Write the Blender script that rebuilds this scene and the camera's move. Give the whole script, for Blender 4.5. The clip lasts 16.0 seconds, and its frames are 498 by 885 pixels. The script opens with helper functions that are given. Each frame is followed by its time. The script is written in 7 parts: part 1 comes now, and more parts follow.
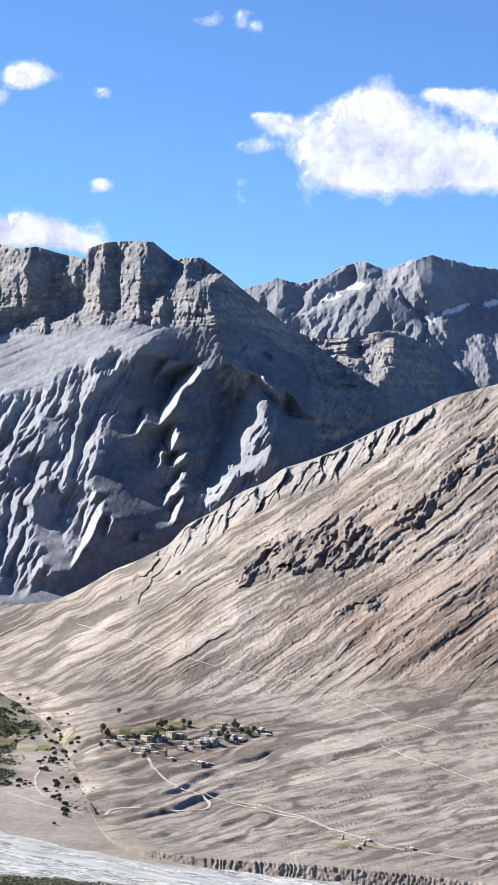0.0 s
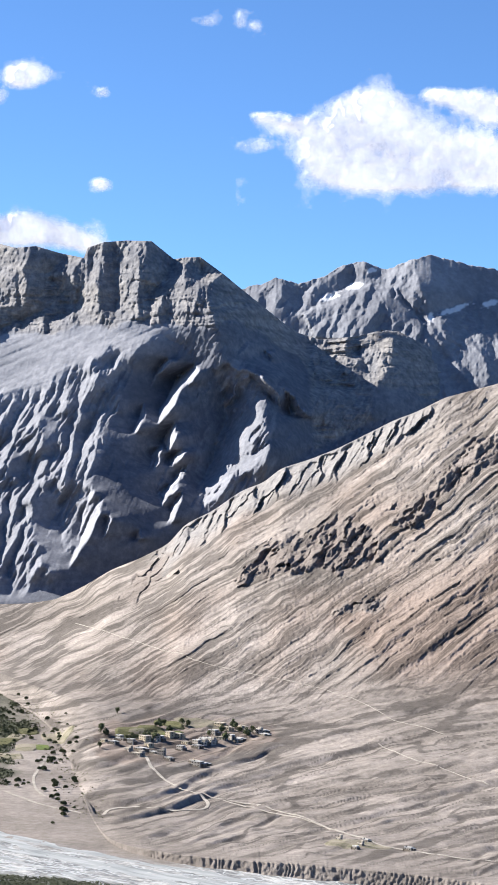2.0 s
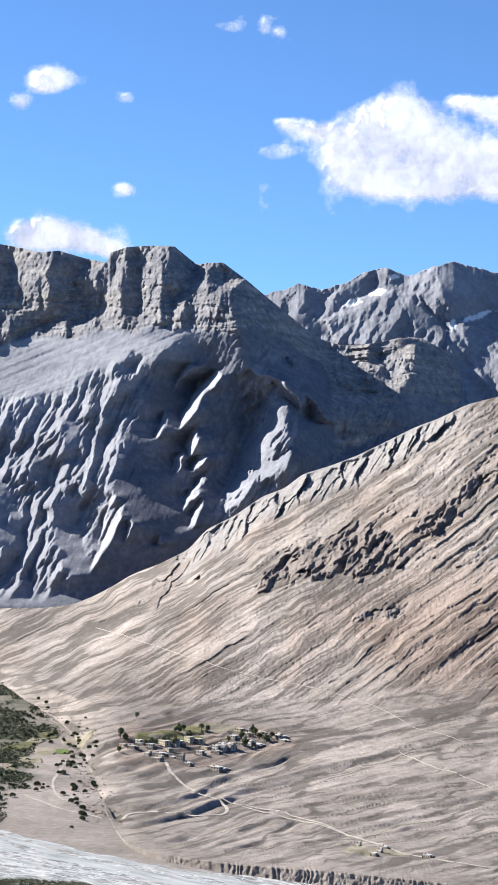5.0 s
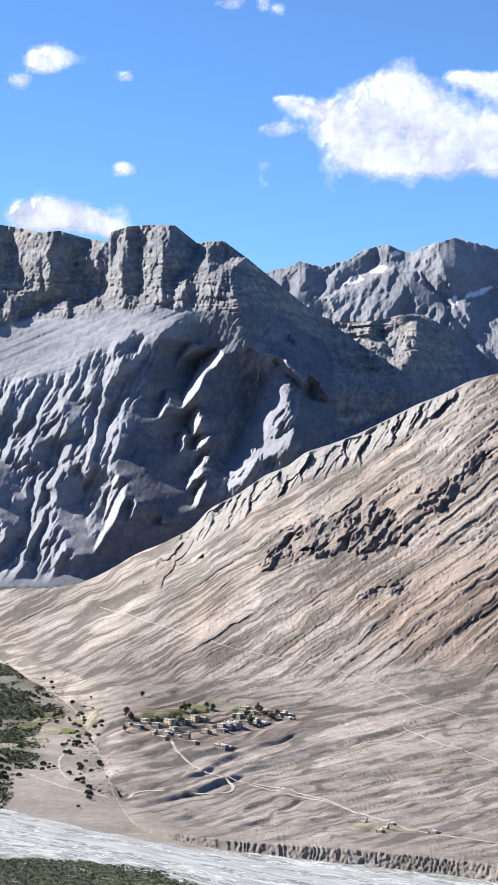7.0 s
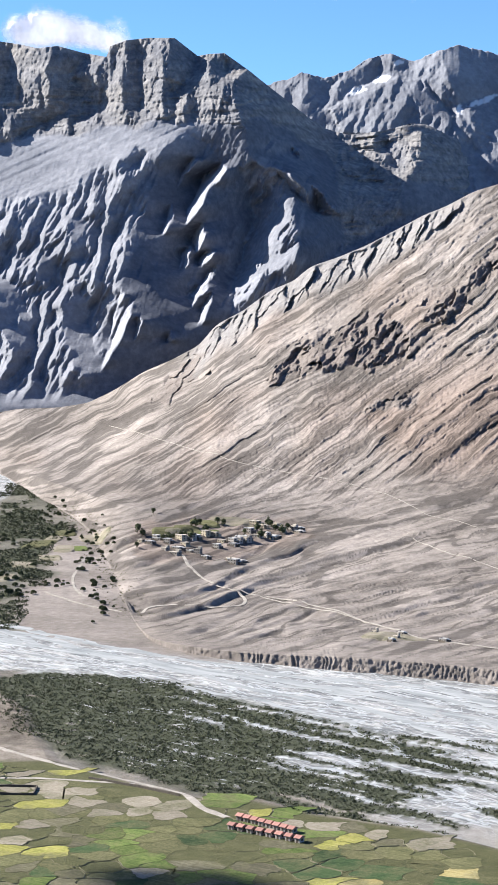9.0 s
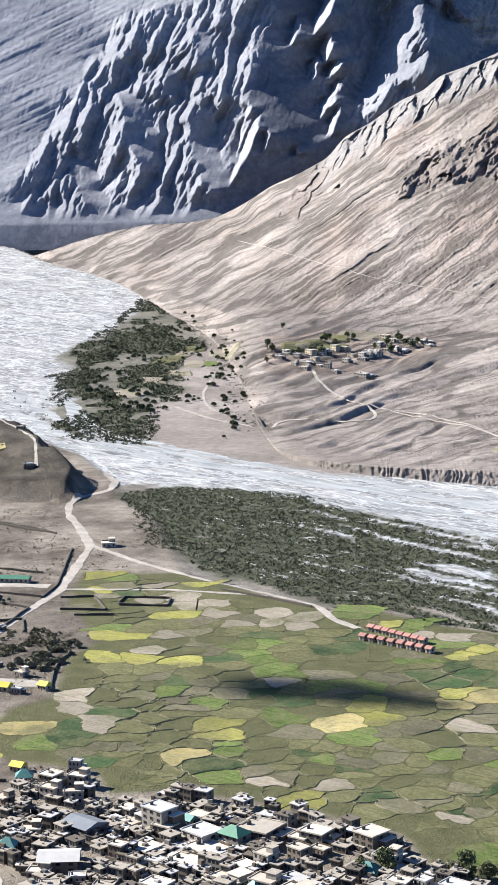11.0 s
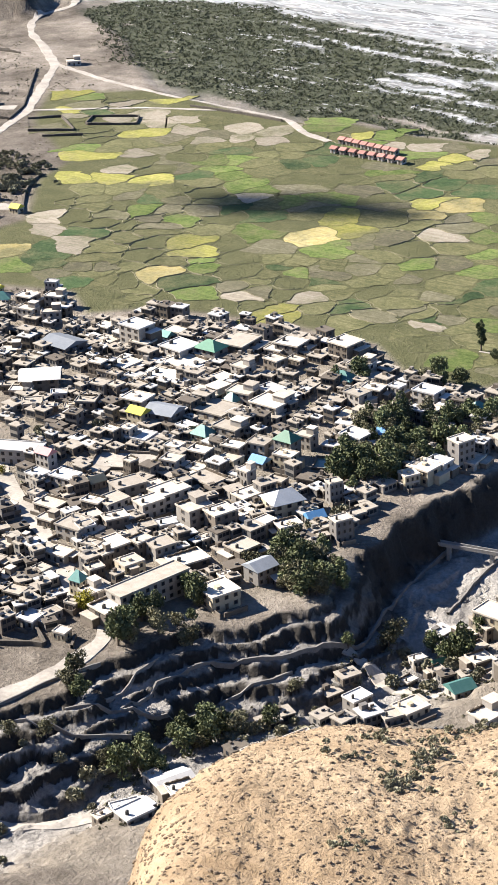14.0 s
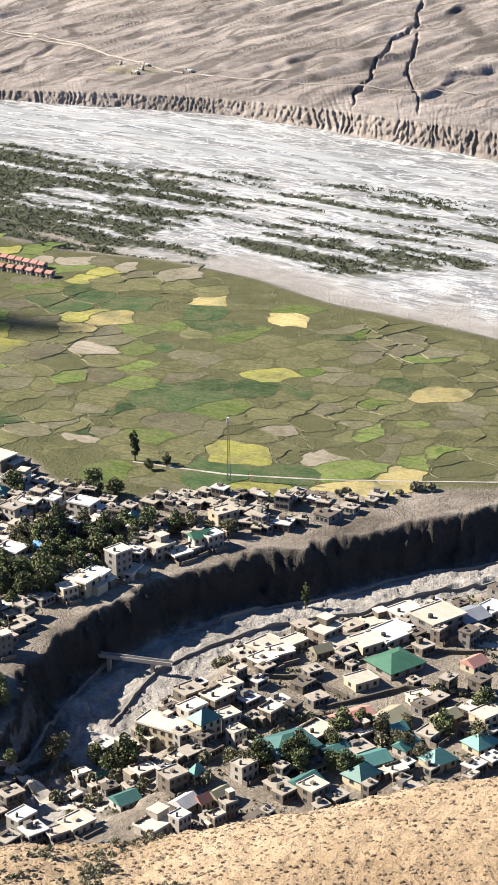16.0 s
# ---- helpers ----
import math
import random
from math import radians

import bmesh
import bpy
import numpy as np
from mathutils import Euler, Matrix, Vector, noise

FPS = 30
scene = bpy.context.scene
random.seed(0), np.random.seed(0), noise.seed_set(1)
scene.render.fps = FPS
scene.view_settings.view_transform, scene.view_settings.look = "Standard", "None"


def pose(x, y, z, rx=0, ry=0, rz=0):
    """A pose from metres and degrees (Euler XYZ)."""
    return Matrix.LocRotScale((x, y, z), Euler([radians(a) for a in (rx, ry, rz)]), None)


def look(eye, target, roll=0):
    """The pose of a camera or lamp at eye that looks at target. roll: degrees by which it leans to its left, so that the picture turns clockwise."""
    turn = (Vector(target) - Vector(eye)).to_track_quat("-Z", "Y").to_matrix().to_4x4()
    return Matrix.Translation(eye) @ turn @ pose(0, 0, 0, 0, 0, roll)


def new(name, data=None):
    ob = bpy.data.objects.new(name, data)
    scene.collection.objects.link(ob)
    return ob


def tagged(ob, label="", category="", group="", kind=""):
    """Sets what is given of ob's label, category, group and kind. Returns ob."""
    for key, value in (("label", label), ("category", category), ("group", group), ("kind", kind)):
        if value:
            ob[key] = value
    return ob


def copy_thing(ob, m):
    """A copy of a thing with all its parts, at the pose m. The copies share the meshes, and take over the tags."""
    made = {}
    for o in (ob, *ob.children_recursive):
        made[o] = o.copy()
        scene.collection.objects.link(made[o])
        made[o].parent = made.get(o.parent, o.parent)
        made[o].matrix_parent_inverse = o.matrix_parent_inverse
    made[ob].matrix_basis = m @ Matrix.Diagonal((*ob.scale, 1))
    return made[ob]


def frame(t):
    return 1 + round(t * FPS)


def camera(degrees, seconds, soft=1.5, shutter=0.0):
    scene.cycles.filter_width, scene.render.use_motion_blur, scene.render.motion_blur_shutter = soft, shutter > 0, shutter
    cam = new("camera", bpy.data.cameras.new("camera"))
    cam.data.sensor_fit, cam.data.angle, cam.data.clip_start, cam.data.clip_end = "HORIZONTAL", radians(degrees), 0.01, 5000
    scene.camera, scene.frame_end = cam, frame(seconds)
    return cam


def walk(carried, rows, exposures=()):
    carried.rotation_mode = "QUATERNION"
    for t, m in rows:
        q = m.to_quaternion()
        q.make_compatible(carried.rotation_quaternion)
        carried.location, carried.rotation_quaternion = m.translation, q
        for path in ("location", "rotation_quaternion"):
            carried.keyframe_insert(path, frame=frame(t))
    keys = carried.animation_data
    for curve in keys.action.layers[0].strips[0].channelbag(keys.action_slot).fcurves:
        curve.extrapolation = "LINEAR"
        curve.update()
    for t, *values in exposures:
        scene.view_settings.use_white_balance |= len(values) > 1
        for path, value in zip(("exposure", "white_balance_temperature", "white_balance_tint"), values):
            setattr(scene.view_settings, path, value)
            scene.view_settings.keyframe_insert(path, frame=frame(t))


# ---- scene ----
EYE = 300.0
cam = camera(14.569, 16.0, 1.0)
# seconds, yaw, pitch, roll: the camera stands on a hillside and turns
ROWS = [
    (0.0, 0.0, 1.93, 1.0),
    (0.5, -0.037, 1.916, 0.955),
    (1.0, -0.098, 1.909, 0.995),
    (1.5, -0.109, 1.913, 0.961),
    (2.0, -0.037, 1.921, 1.06),
    (2.5, 0.115, 1.927, 1.216),
    (3.0, 0.277, 1.939, 1.418),
    (3.5, 0.387, 1.966, 1.56),
    (4.0, 0.461, 2.012, 1.609),
    (6.5, 0.807, 2.092, 1.138),
    (7.0, 0.662, 1.438, 0.923),
    (7.5, 0.446, 0.374, 0.671),
    (8.0, 0.315, -0.895, 0.396),
    (8.2, 0.336, -1.586, 0.234),
    (10.3, 2.446, -7.224, -1.096),
    (10.5, 3.002, -7.78, -1.074),
    (11.0, 4.732, -9.379, -1.107),
    (11.5, 6.72, -11.655, -1.359),
    (12.0, 8.208, -14.429, -1.813),
    (12.5, 8.752, -17.586, -2.409),
    (13.0, 8.257, -20.339, -2.856),
    (13.5, 6.737, -22.494, -2.95),
    (14.0, 4.372, -23.555, -2.698),
    (14.5, 1.82, -23.499, -2.146),
    (15.0, -0.827, -22.783, -1.449),
    (15.5, -3.368, -21.816, -0.874),
    (16.0, -6.623, -20.536, -0.331),
]
walk(cam, [(t, pose(0, 0, EYE, 0, 0, yaw) @ pose(0, 0, 0, 90 + pitch, 0, 0) @ pose(0, 0, 0, 0, 0, roll)) for t, yaw, pitch, roll in ROWS],
     ((0.0, 1.62, 6420, 10), (7.5, 1.62, 6340, 10), (9.5, 1.68, 6310, 10), (11.0, 1.72, 6270, 10), (12.5, 1.80, 6520, 10), (13.8, 2.0, 6650, 11), (15.0, 1.86, 6850, 11), (16.0, 1.84, 6950, 11)))

# ---- light ----
SUN_TO = Vector((-0.78, 0.27, 0.565)).normalized()
world = bpy.data.worlds.new("sky")
scene.world = world
world.use_nodes = True
wn = world.node_tree.nodes
sky = wn.new("ShaderNodeTexSky")
sky.sky_type, sky.sun_disc = "NISHITA", False
sky.sun_elevation = math.asin(SUN_TO.z)
sky.sun_rotation = math.atan2(SUN_TO.x, SUN_TO.y)
sky.altitude, sky.air_density, sky.dust_density, sky.ozone_density = 3600, 1.0, 0.2, 2.0
wn["Background"].inputs["Strength"].default_value = 0.055
tint = wn.new("ShaderNodeMix")
tint.data_type, tint.blend_type = "RGBA", "MULTIPLY"
tint.inputs[0].default_value, tint.inputs[7].default_value = 1.0, (0.66, 0.92, 1.18, 1)
world.node_tree.links.new(sky.outputs[0], tint.inputs[6])
world.node_tree.links.new(tint.outputs[2], wn["Background"].inputs["Color"])
sun = new("sun", bpy.data.lights.new("sun", "SUN"))
sun.data.energy, sun.data.angle, sun.data.color = 4.95, radians(0.53), (1.0, 0.935, 0.84)
sun.matrix_world = look((0, 0, 0), -SUN_TO)


# ---- materials ----
def nodes_of(name):
    m = bpy.data.materials.new(name)
    m.use_nodes = True
    nt = m.node_tree
    return m, nt, nt.nodes["Principled BSDF"]


def add(nt, kind, **values):
    n = nt.nodes.new("ShaderNode" + kind)
    for key, value in values.items():
        if key == "operation":
            n.operation = value
        elif key == "blend":
            n.data_type, n.blend_type = "RGBA", value
        else:
            n.inputs[key].default_value = value
    return n


def noise_at(nt, coord, scale, detail=6.0, rough=0.6, stretch=None, distort=0.0):
    n = add(nt, "TexNoise", Scale=scale, Detail=detail, Roughness=rough, Distortion=distort)
    if stretch:
        if len(stretch) > 3:
            turn = add(nt, "Mapping", Rotation=(0, 0, radians(stretch[3])))
            nt.links.new(coord, turn.inputs["Vector"])
            coord = turn.outputs[0]
        mp = add(nt, "Mapping", Scale=stretch[:3])
        nt.links.new(coord, mp.inputs["Vector"])
        coord = mp.outputs[0]
    nt.links.new(coord, n.inputs["Vector"])
    return n.outputs["Fac"]


DULL = 0.61  # share kept of the tones named below; darker colours deepen the shadows


def ramp(nt, fac, stops):
    r = nt.nodes.new("ShaderNodeValToRGB")
    els = r.color_ramp.elements
    while len(els) < len(stops):
        els.new(0.5)
    for e, (p, c) in zip(els, stops):
        e.position = p
        e.color = (*c, 1) if c[0] == c[1] == c[2] else (*(DULL * v for v in c), 1)
    nt.links.new(fac, r.inputs[0])
    return r.outputs[0]


def grey(v):
    return (v, v, v)


def mix(nt, fac, a, b, blend="MIX"):
    n = nt.nodes.new("ShaderNodeMix")
    n.data_type, n.blend_type = "RGBA", blend
    for sock, value in ((n.inputs[0], fac), (n.inputs[6], a), (n.inputs[7], b)):
        if isinstance(value, bpy.types.NodeSocket):
            nt.links.new(value, sock)
        elif isinstance(value, tuple):
            sock.default_value = (*value, 1)
        else:
            sock.default_value = value
    return n.outputs[2]


def maths(nt, op, a, b=0.0):
    n = nt.nodes.new("ShaderNodeMath")
    n.operation = op
    for sock, value in ((n.inputs[0], a), (n.inputs[1], b)):
        if isinstance(value, bpy.types.NodeSocket):
            nt.links.new(value, sock)
        else:
            sock.default_value = value
    return n.outputs[0]


def bump(nt, bsdf, height, distance, strength=1.0):
    b = add(nt, "Bump", Strength=strength, Distance=distance)
    nt.links.new(height, b.inputs["Height"])
    nt.links.new(b.outputs[0], bsdf.inputs["Normal"])


def place(nt):
    return nt.nodes.new("ShaderNodeNewGeometry").outputs["Position"]


def own(nt):
    return nt.nodes.new("ShaderNodeTexCoord").outputs["Object"]


def field_value(nt, name):
    a = nt.nodes.new("ShaderNodeAttribute")
    a.attribute_name = name
    return a.outputs["Fac"]


def chance(nt):
    return nt.nodes.new("ShaderNodeObjectInfo").outputs["Random"]


def plain(name, a, b, scale, rough=0.8, relief=0.02, vary=0.0, metal=0.0, local=True):
    """A surface of two tones with grain, stains and relief; vary: how far copies differ in lightness."""
    m, nt, p = nodes_of(name)
    co = own(nt) if local else place(nt)
    big, fine = noise_at(nt, co, scale, 4), noise_at(nt, co, scale * 7, 6)
    c = ramp(nt, mix(nt, 0.4, big, fine), [(0.3, a), (0.7, b)])
    if vary:
        v = maths(nt, "MULTIPLY_ADD", chance(nt), 2 * vary)
        v.node.inputs[2].default_value = 1 - vary
        c = mix(nt, 1.0, c, v, "MULTIPLY")
    nt.links.new(c, p.inputs["Base Color"])
    p.inputs["Roughness"].default_value, p.inputs["Metallic"].default_value = rough, metal
    p.inputs["Specular IOR Level"].default_value = 0.25
    if relief:
        bump(nt, p, fine, relief)
    return m


def rock_material(name, light, mid, dark, strata=0.02, grain=0.012, bands=0.25, warm=None, depth=6.0):
    """Bare rock: beds along z, blotches, and fine broken relief. The field 'warm' shifts it towards a second tone."""
    m, nt, p = nodes_of(name)
    co = place(nt)
    blotch = noise_at(nt, co, grain * 0.35, 5, 0.65)
    fine = noise_at(nt, co, grain * 4, 8, 0.7)
    beds = noise_at(nt, co, 1.0, 5, 0.65, (0.0025, 0.0025, strata))
    f = mix(nt, bands, mix(nt, 0.5, blotch, fine), beds)
    c = ramp(nt, f, [(0.36, dark), (0.5, mid), (0.62, light)])
    if warm:
        c = mix(nt, field_value(nt, "warm"), c, mix(nt, fine, warm[0], warm[1]))
    nt.links.new(c, p.inputs["Base Color"])
    p.inputs["Roughness"].default_value = 0.95
    p.inputs["Specular IOR Level"].default_value = 0.1
    bump(nt, p, mix(nt, min(0.5, bands), fine, beds), depth)
    return m


# ---- terrain ----
PXD = 60.2  # steps a degree in which the relief is laid out


def bed_z(r):
    """The valley floor: level near the town, rising gently upstream."""
    t = np.clip((r - 1900) / 2500, 0, None)
    return 92 * np.minimum(t, 1) ** 1.5 + np.maximum(t - 1, 0) * 60


def smooth(a, b, v):
    t = np.clip((v - a) / (b - a), 0, 1)
    return t * t * (3 - 2 * t)


def curve(pairs, round_off=0.0):
    """A line through the pairs, its corners rounded off over the given width."""
    a = np.array(pairs, float)
    if not round_off:
        return lambda v: np.interp(v, a[:, 0], a[:, 1])
    fine = np.arange(a[0, 0] - 4, a[-1, 0] + 4, round_off / 8)
    k = np.exp(-0.5 * (np.arange(-24, 25) / 8) ** 2)
    soft = np.convolve(np.pad(np.interp(fine, a[:, 0], a[:, 1]), 24, mode="edge"), k / k.sum(), "valid")
    return lambda v: np.interp(v, fine, soft)


_rng = np.random.RandomState(4)
_LAT = _rng.rand(256, 256)


def vnoise(x, y, seed=0):
    """Smooth noise on a lattice, from -1 to 1."""
    x, y = np.asarray(x, float) + seed * 17.31, np.asarray(y, float) + seed * 9.77
    xi, yi = np.floor(x).astype(int), np.floor(y).astype(int)
    fx, fy = x - xi, y - yi
    fx, fy = fx * fx * fx * (fx * (6 * fx - 15) + 10), fy * fy * fy * (fy * (6 * fy - 15) + 10)
    g = lambda i, j: _LAT[(xi + i) % 256, (yi + j) % 256]
    return 2 * ((g(0, 0) * (1 - fx) + g(1, 0) * fx) * (1 - fy) + (g(0, 1) * (1 - fx) + g(1, 1) * fx) * fy) - 1


def fbm(x, y, octaves=4, seed=0, gain=0.5):
    s, a = 0, 1
    for o in range(octaves):
        s = s + a * vnoise(x * 2 ** o, y * 2 ** o, seed + o)
        a *= gain
    return s


def ridged(x, y, octaves=4, seed=0, gain=0.5):
    s, a = 0, 1
    for o in range(octaves):
        s = s + a * (1 - 2 * np.abs(vnoise(x * 2 ** o, y * 2 ** o, seed + o)))
        a *= gain
    return s


def side(px, py, line):
    """Signed distance from a polyline (positive to its right) and the way along it."""
    best, sign, along, off = np.full(np.shape(px), 1e9), np.ones(np.shape(px)), np.zeros(np.shape(px)), np.zeros(np.shape(px))
    run = 0.0
    for (ax, ay), (bx, by) in zip(line[:-1], line[1:]):
        dx, dy = bx - ax, by - ay
        n = math.hypot(dx, dy)
        t = np.clip(((px - ax) * dx + (py - ay) * dy) / n ** 2, 0, 1)
        d = np.hypot(px - ax - t * dx, py - ay - t * dy)
        cross = ((px - ax) * dy - (py - ay) * dx) / n
        near = (d < best - 1e-6) | ((np.abs(d - best) < 1e-6) & (np.abs(cross) > off))
        off = np.where(near, np.abs(cross), off)
        best, sign, along = np.where(near, d, best), np.where(near, np.where(cross > 0, 1, -1), sign), np.where(near, run + t * n, along)
        run += n
    return best * sign, along


def inside(px, py, poly):
    """Signed distance from a polygon, positive inside."""
    ring = list(poly) + [poly[0]]
    d = np.abs(side(px, py, ring)[0])
    hit = np.zeros(np.shape(px), bool)
    for (ax, ay), (bx, by) in zip(ring[:-1], ring[1:]):
        c = ((ay > py) != (by > py)) & (px < (bx - ax) * (py - ay) / ((by - ay) if by != ay else 1e-9) + ax)
        hit ^= c
    return np.where(hit, d, -d)


def grid_mesh(name, X, Y, Z, material, fields=(), soft=True):
    """A sheet of quads from three arrays, with named values at its corners."""
    n, m = X.shape
    me = bpy.data.meshes.new(name)
    co = np.stack([X, Y, Z], -1).reshape(-1, 3).astype(np.float32)
    i = (np.arange(n - 1)[:, None] * m + np.arange(m - 1)[None]).ravel()
    quads = np.stack([i, i + 1, i + m + 1, i + m], 1).astype(np.int32)
    me.vertices.add(n * m)
    me.vertices.foreach_set("co", co.ravel())
    me.loops.add(quads.size)
    me.loops.foreach_set("vertex_index", quads.ravel())
    me.polygons.add(len(quads))
    me.polygons.foreach_set("loop_start", np.arange(0, quads.size, 4, dtype=np.int32))
    me.update(calc_edges=True)
    me.polygons.foreach_set("use_smooth", np.full(len(quads), soft, dtype=bool))
    for key, value in dict(fields).items():
        at = me.attributes.new(key, "FLOAT", "POINT")
        at.data.foreach_set("value", np.broadcast_to(value, X.shape).astype(np.float32).ravel())
    me.materials.append(material)
    me.update()
    return new(name, me)


def relief(slope, step, lean, stiff, reach):
    """The smooth surface whose slope across the face comes nearest to the one given; it prefers ribs that run down the lean, and forgets over the reach."""
    n, m = slope.shape
    p = 160
    pad_s = np.pad(slope, p, mode="reflect") if min(n, m) > p else np.pad(slope, p, mode="edge")
    w = lambda k: smooth(0, p, np.minimum(np.arange(k), k - 1 - np.arange(k)).astype(float))
    pad_s = pad_s * w(n + 2 * p)[:, None] * w(m + 2 * p)[None]
    kx, kz = np.meshgrid(2 * np.pi * np.fft.fftfreq(m + 2 * p, step), 2 * np.pi * np.fft.fftfreq(n + 2 * p, step))
    want = np.fft.fft2(pad_s)
    ask, solve = want, -1j * kx / (kx ** 2 + stiff * (kz - lean * kx) ** 2 + reach ** -2.0)
    for _ in range(3):
        ask = ask + 0.8 * (want - 1j * kx * solve * ask)
    return np.fft.ifft2(solve * ask).real[p:p + n, p:p + m]


def sample(field, u0, v0, step, u, v):
    """Values of a field on an even net at the places (u, v)."""
    x, y = np.clip((u - u0) / step, 0, field.shape[1] - 1.001), np.clip((v - v0) / step, 0, field.shape[0] - 1.001)
    i, j = x.astype(int), y.astype(int)
    fx, fy = x - i, y - j
    return (field[j, i] * (1 - fx) + field[j, i + 1] * fx) * (1 - fy) + (field[j + 1, i] * (1 - fx) + field[j + 1, i + 1] * fx) * fy


def bearings(u, v):
    """The reverse of face coordinates."""
    return (u - 441) / PXD - 0.0175 * (784 - v) / PXD, 1.93 + (784 - v) / PXD + 0.0175 * (u - 441) / PXD


def blob(u, v, poly, edge):
    """1 within a polygon, 0 outside, over a soft edge."""
    return smooth(-edge, edge, inside(u, v, poly))


def world_of(az, el, r):
    a = np.radians(az)
    return r * np.sin(a), r * np.cos(a), EYE + r * np.tan(np.radians(el))


def px_u(az, el):
    """Face coordinates: u to the right, v downwards."""
    return 441 + PXD * az + 1.05 * (el - 1.93), 784 - PXD * (el - 1.93) + 1.05 * az


def face(az_lo, az_hi, step, knots, back=(60, 300)):
    """A mountain face over bearings: knots are (elevation, distance) curves from foot to crest, with rows between them; behind the crest it falls away."""
    az = np.arange(az_lo, az_hi, step)
    els, rs, ss = [], [], []
    for k, ((e0, r0, n), (e1, r1, _)) in enumerate(zip(knots[:-1], knots[1:])):
        t = np.linspace(0, 1, n, endpoint=k == len(knots) - 2)[:, None]
        els.append(e0(az) * (1 - t) + e1(az) * t)
        rs.append(r0(az) * (1 - t) + r1(az) * t)
        ss.append(np.broadcast_to(k + t, els[-1].shape))
    return np.broadcast_to(az, np.vstack(els).shape), np.vstack(els), np.vstack(rs), np.vstack(ss)


def with_back(X, Y, Z, drop):
    """Rows behind the crest, so that the mountain has a far side."""
    r = np.hypot(X[-1], Y[-1])
    for out, down in drop:
        k = (r + out) / r
        X, Y, Z = np.vstack([X, X[-1:] * 0 + (X[-1] if out == 0 else X[-1])[None] * 1.0]), np.vstack([Y, Y[-1:]]), np.vstack([Z, Z[-1:]])
        X[-1], Y[-1], Z[-1] = X[-2] * 1.0, Y[-2] * 1.0, Z[-2] - down
        X[-1] *= k
        Y[-1] *= k
    return X, Y, Z


# main massif: grey scree below a band of tan cliffs, with dark gullied faces
sky_main = curve([(-20, 6.6), (-14, 8.2), (-10, 7.9), (-7.41, 7.55), (-6.92, 7.45), (-6.34, 7.52), (-5.6, 7.33), (-4.93, 7.22), (-4.82, 7.52), (-4.36, 7.69), (-3.7, 7.76), (-2.95, 7.76), (-2.7, 7.57), (-2.28, 7.25), (-1.94, 7.31), (-1.5, 7.33), (-0.77, 6.82), (-0.23, 6.39), (0.41, 5.9), (0.92, 5.5), (1.42, 5.17), (2.09, 4.98), (3.09, 5.08), (3.91, 5.29), (4.41, 5.24), (5.25, 4.81), (6.08, 4.24), (6.82, 3.7), (7.57, 3.18), (12, 1.0)])
const = lambda v: (lambda az: np.full_like(az, v))
cliff_low = lambda az: np.minimum(sky_main(az) - 0.3, np.interp(az, [-9, -6, -3.5, -1, 1, 2.2, 4.5, 7], [4.6, 5.05, 5.35, 5.2, 4.2, 3.7, 3.6, 2.4]))
massif_top = curve([(-20, 4860), (-14, 4820), (-8, 4650), (-3, 4400), (0, 4380), (2.5, 4560), (9, 4640)], 1.0)
massif_foot = curve([(-20, 4000), (-11, 3930), (-6, 3850), (-2, 3760), (1, 3760), (9, 3860)], 1.0)
A, E, R, S = face(-19.0, 8.6, 0.023, [(const(-3.6), lambda az: massif_foot(az) - 24, 12), (const(-2.86), lambda az: massif_foot(az) + 12, 250), (cliff_low, lambda az: massif_top(az) - 130, 110), (sky_main, massif_top, 0)])
mesh_at = (A, E)
NET = 1.5
U, V = np.meshgrid(np.arange(-780, 960, NET), np.arange(370, 1115, NET))
A, E = bearings(U, V)


def saw(p, a):
    """A toothed wave from 0 to 1: it recedes over the share a of its length and comes forward over the rest."""
    f = p - np.floor(p)
    return np.where(f < a, f / a, (1 - f) / (1 - a))


def facets(a, b, wide, tall, share, seed, steep=1.0):
    """Broken rock: cells of the given size, each a plane that turns to the right (for a share of them) or to the left."""
    x, y = a / wide, b / tall
    xi, yi = np.floor(x).astype(int), np.floor(y).astype(int)
    best, dx, dy, pick, tip = np.full(x.shape, 9e9), 0 * x, 0 * x, 0 * x, 0 * x
    for i in (-1, 0, 1):
        for j in (-1, 0, 1):
            m, n = (xi + i + 37 * seed) % 256, (yi + j + 91 * seed) % 256
            cx, cy = xi + i + 0.5 + 0.95 * (_LAT[m, n] - 0.5), yi + j + 0.5 + 0.95 * (_LAT[n, m] - 0.5)
            d = (x - cx) ** 2 + (y - cy) ** 2
            near = d < best
            best, dx, dy = np.where(near, d, best), np.where(near, x - cx, dx), np.where(near, y - cy, dy)
            pick, tip = np.where(near, _LAT[(m + 11) % 256, (n + 57) % 256], pick), np.where(near, _LAT[(m + 101) % 256, (n + 7) % 256], tip)
    turn = np.where(pick < share, 0.6 + 0.8 * tip, -0.5 - 0.7 * tip)
    return steep * 1.25 * wide * (turn * dx + 0.5 * (tip - 0.5) * dy)


across, down = U + 0.42 * V, V
warp = 14 * fbm(U / 120, V / 120, 4, 31, 0.55)
jag = fbm(across / 14, down / 34, 4, 44, 0.65)
fray = fbm((across + 0.4 * warp) / 7, down / 42, 3, 45, 0.6)
Uj, Vj = U + 4 * jag + 5 * fray, V + 5 * fbm(across / 20, down / 40, 3, 43)


def splinters(period, tall, seed, lean=0.42):
    """Streaky noise down the fall line: slivers of rock a period wide and many times as tall."""
    w = U + lean * V + 0.6 * warp + 2.5 * jag
    return fbm(w / period, down / tall, 3, seed, 0.55)


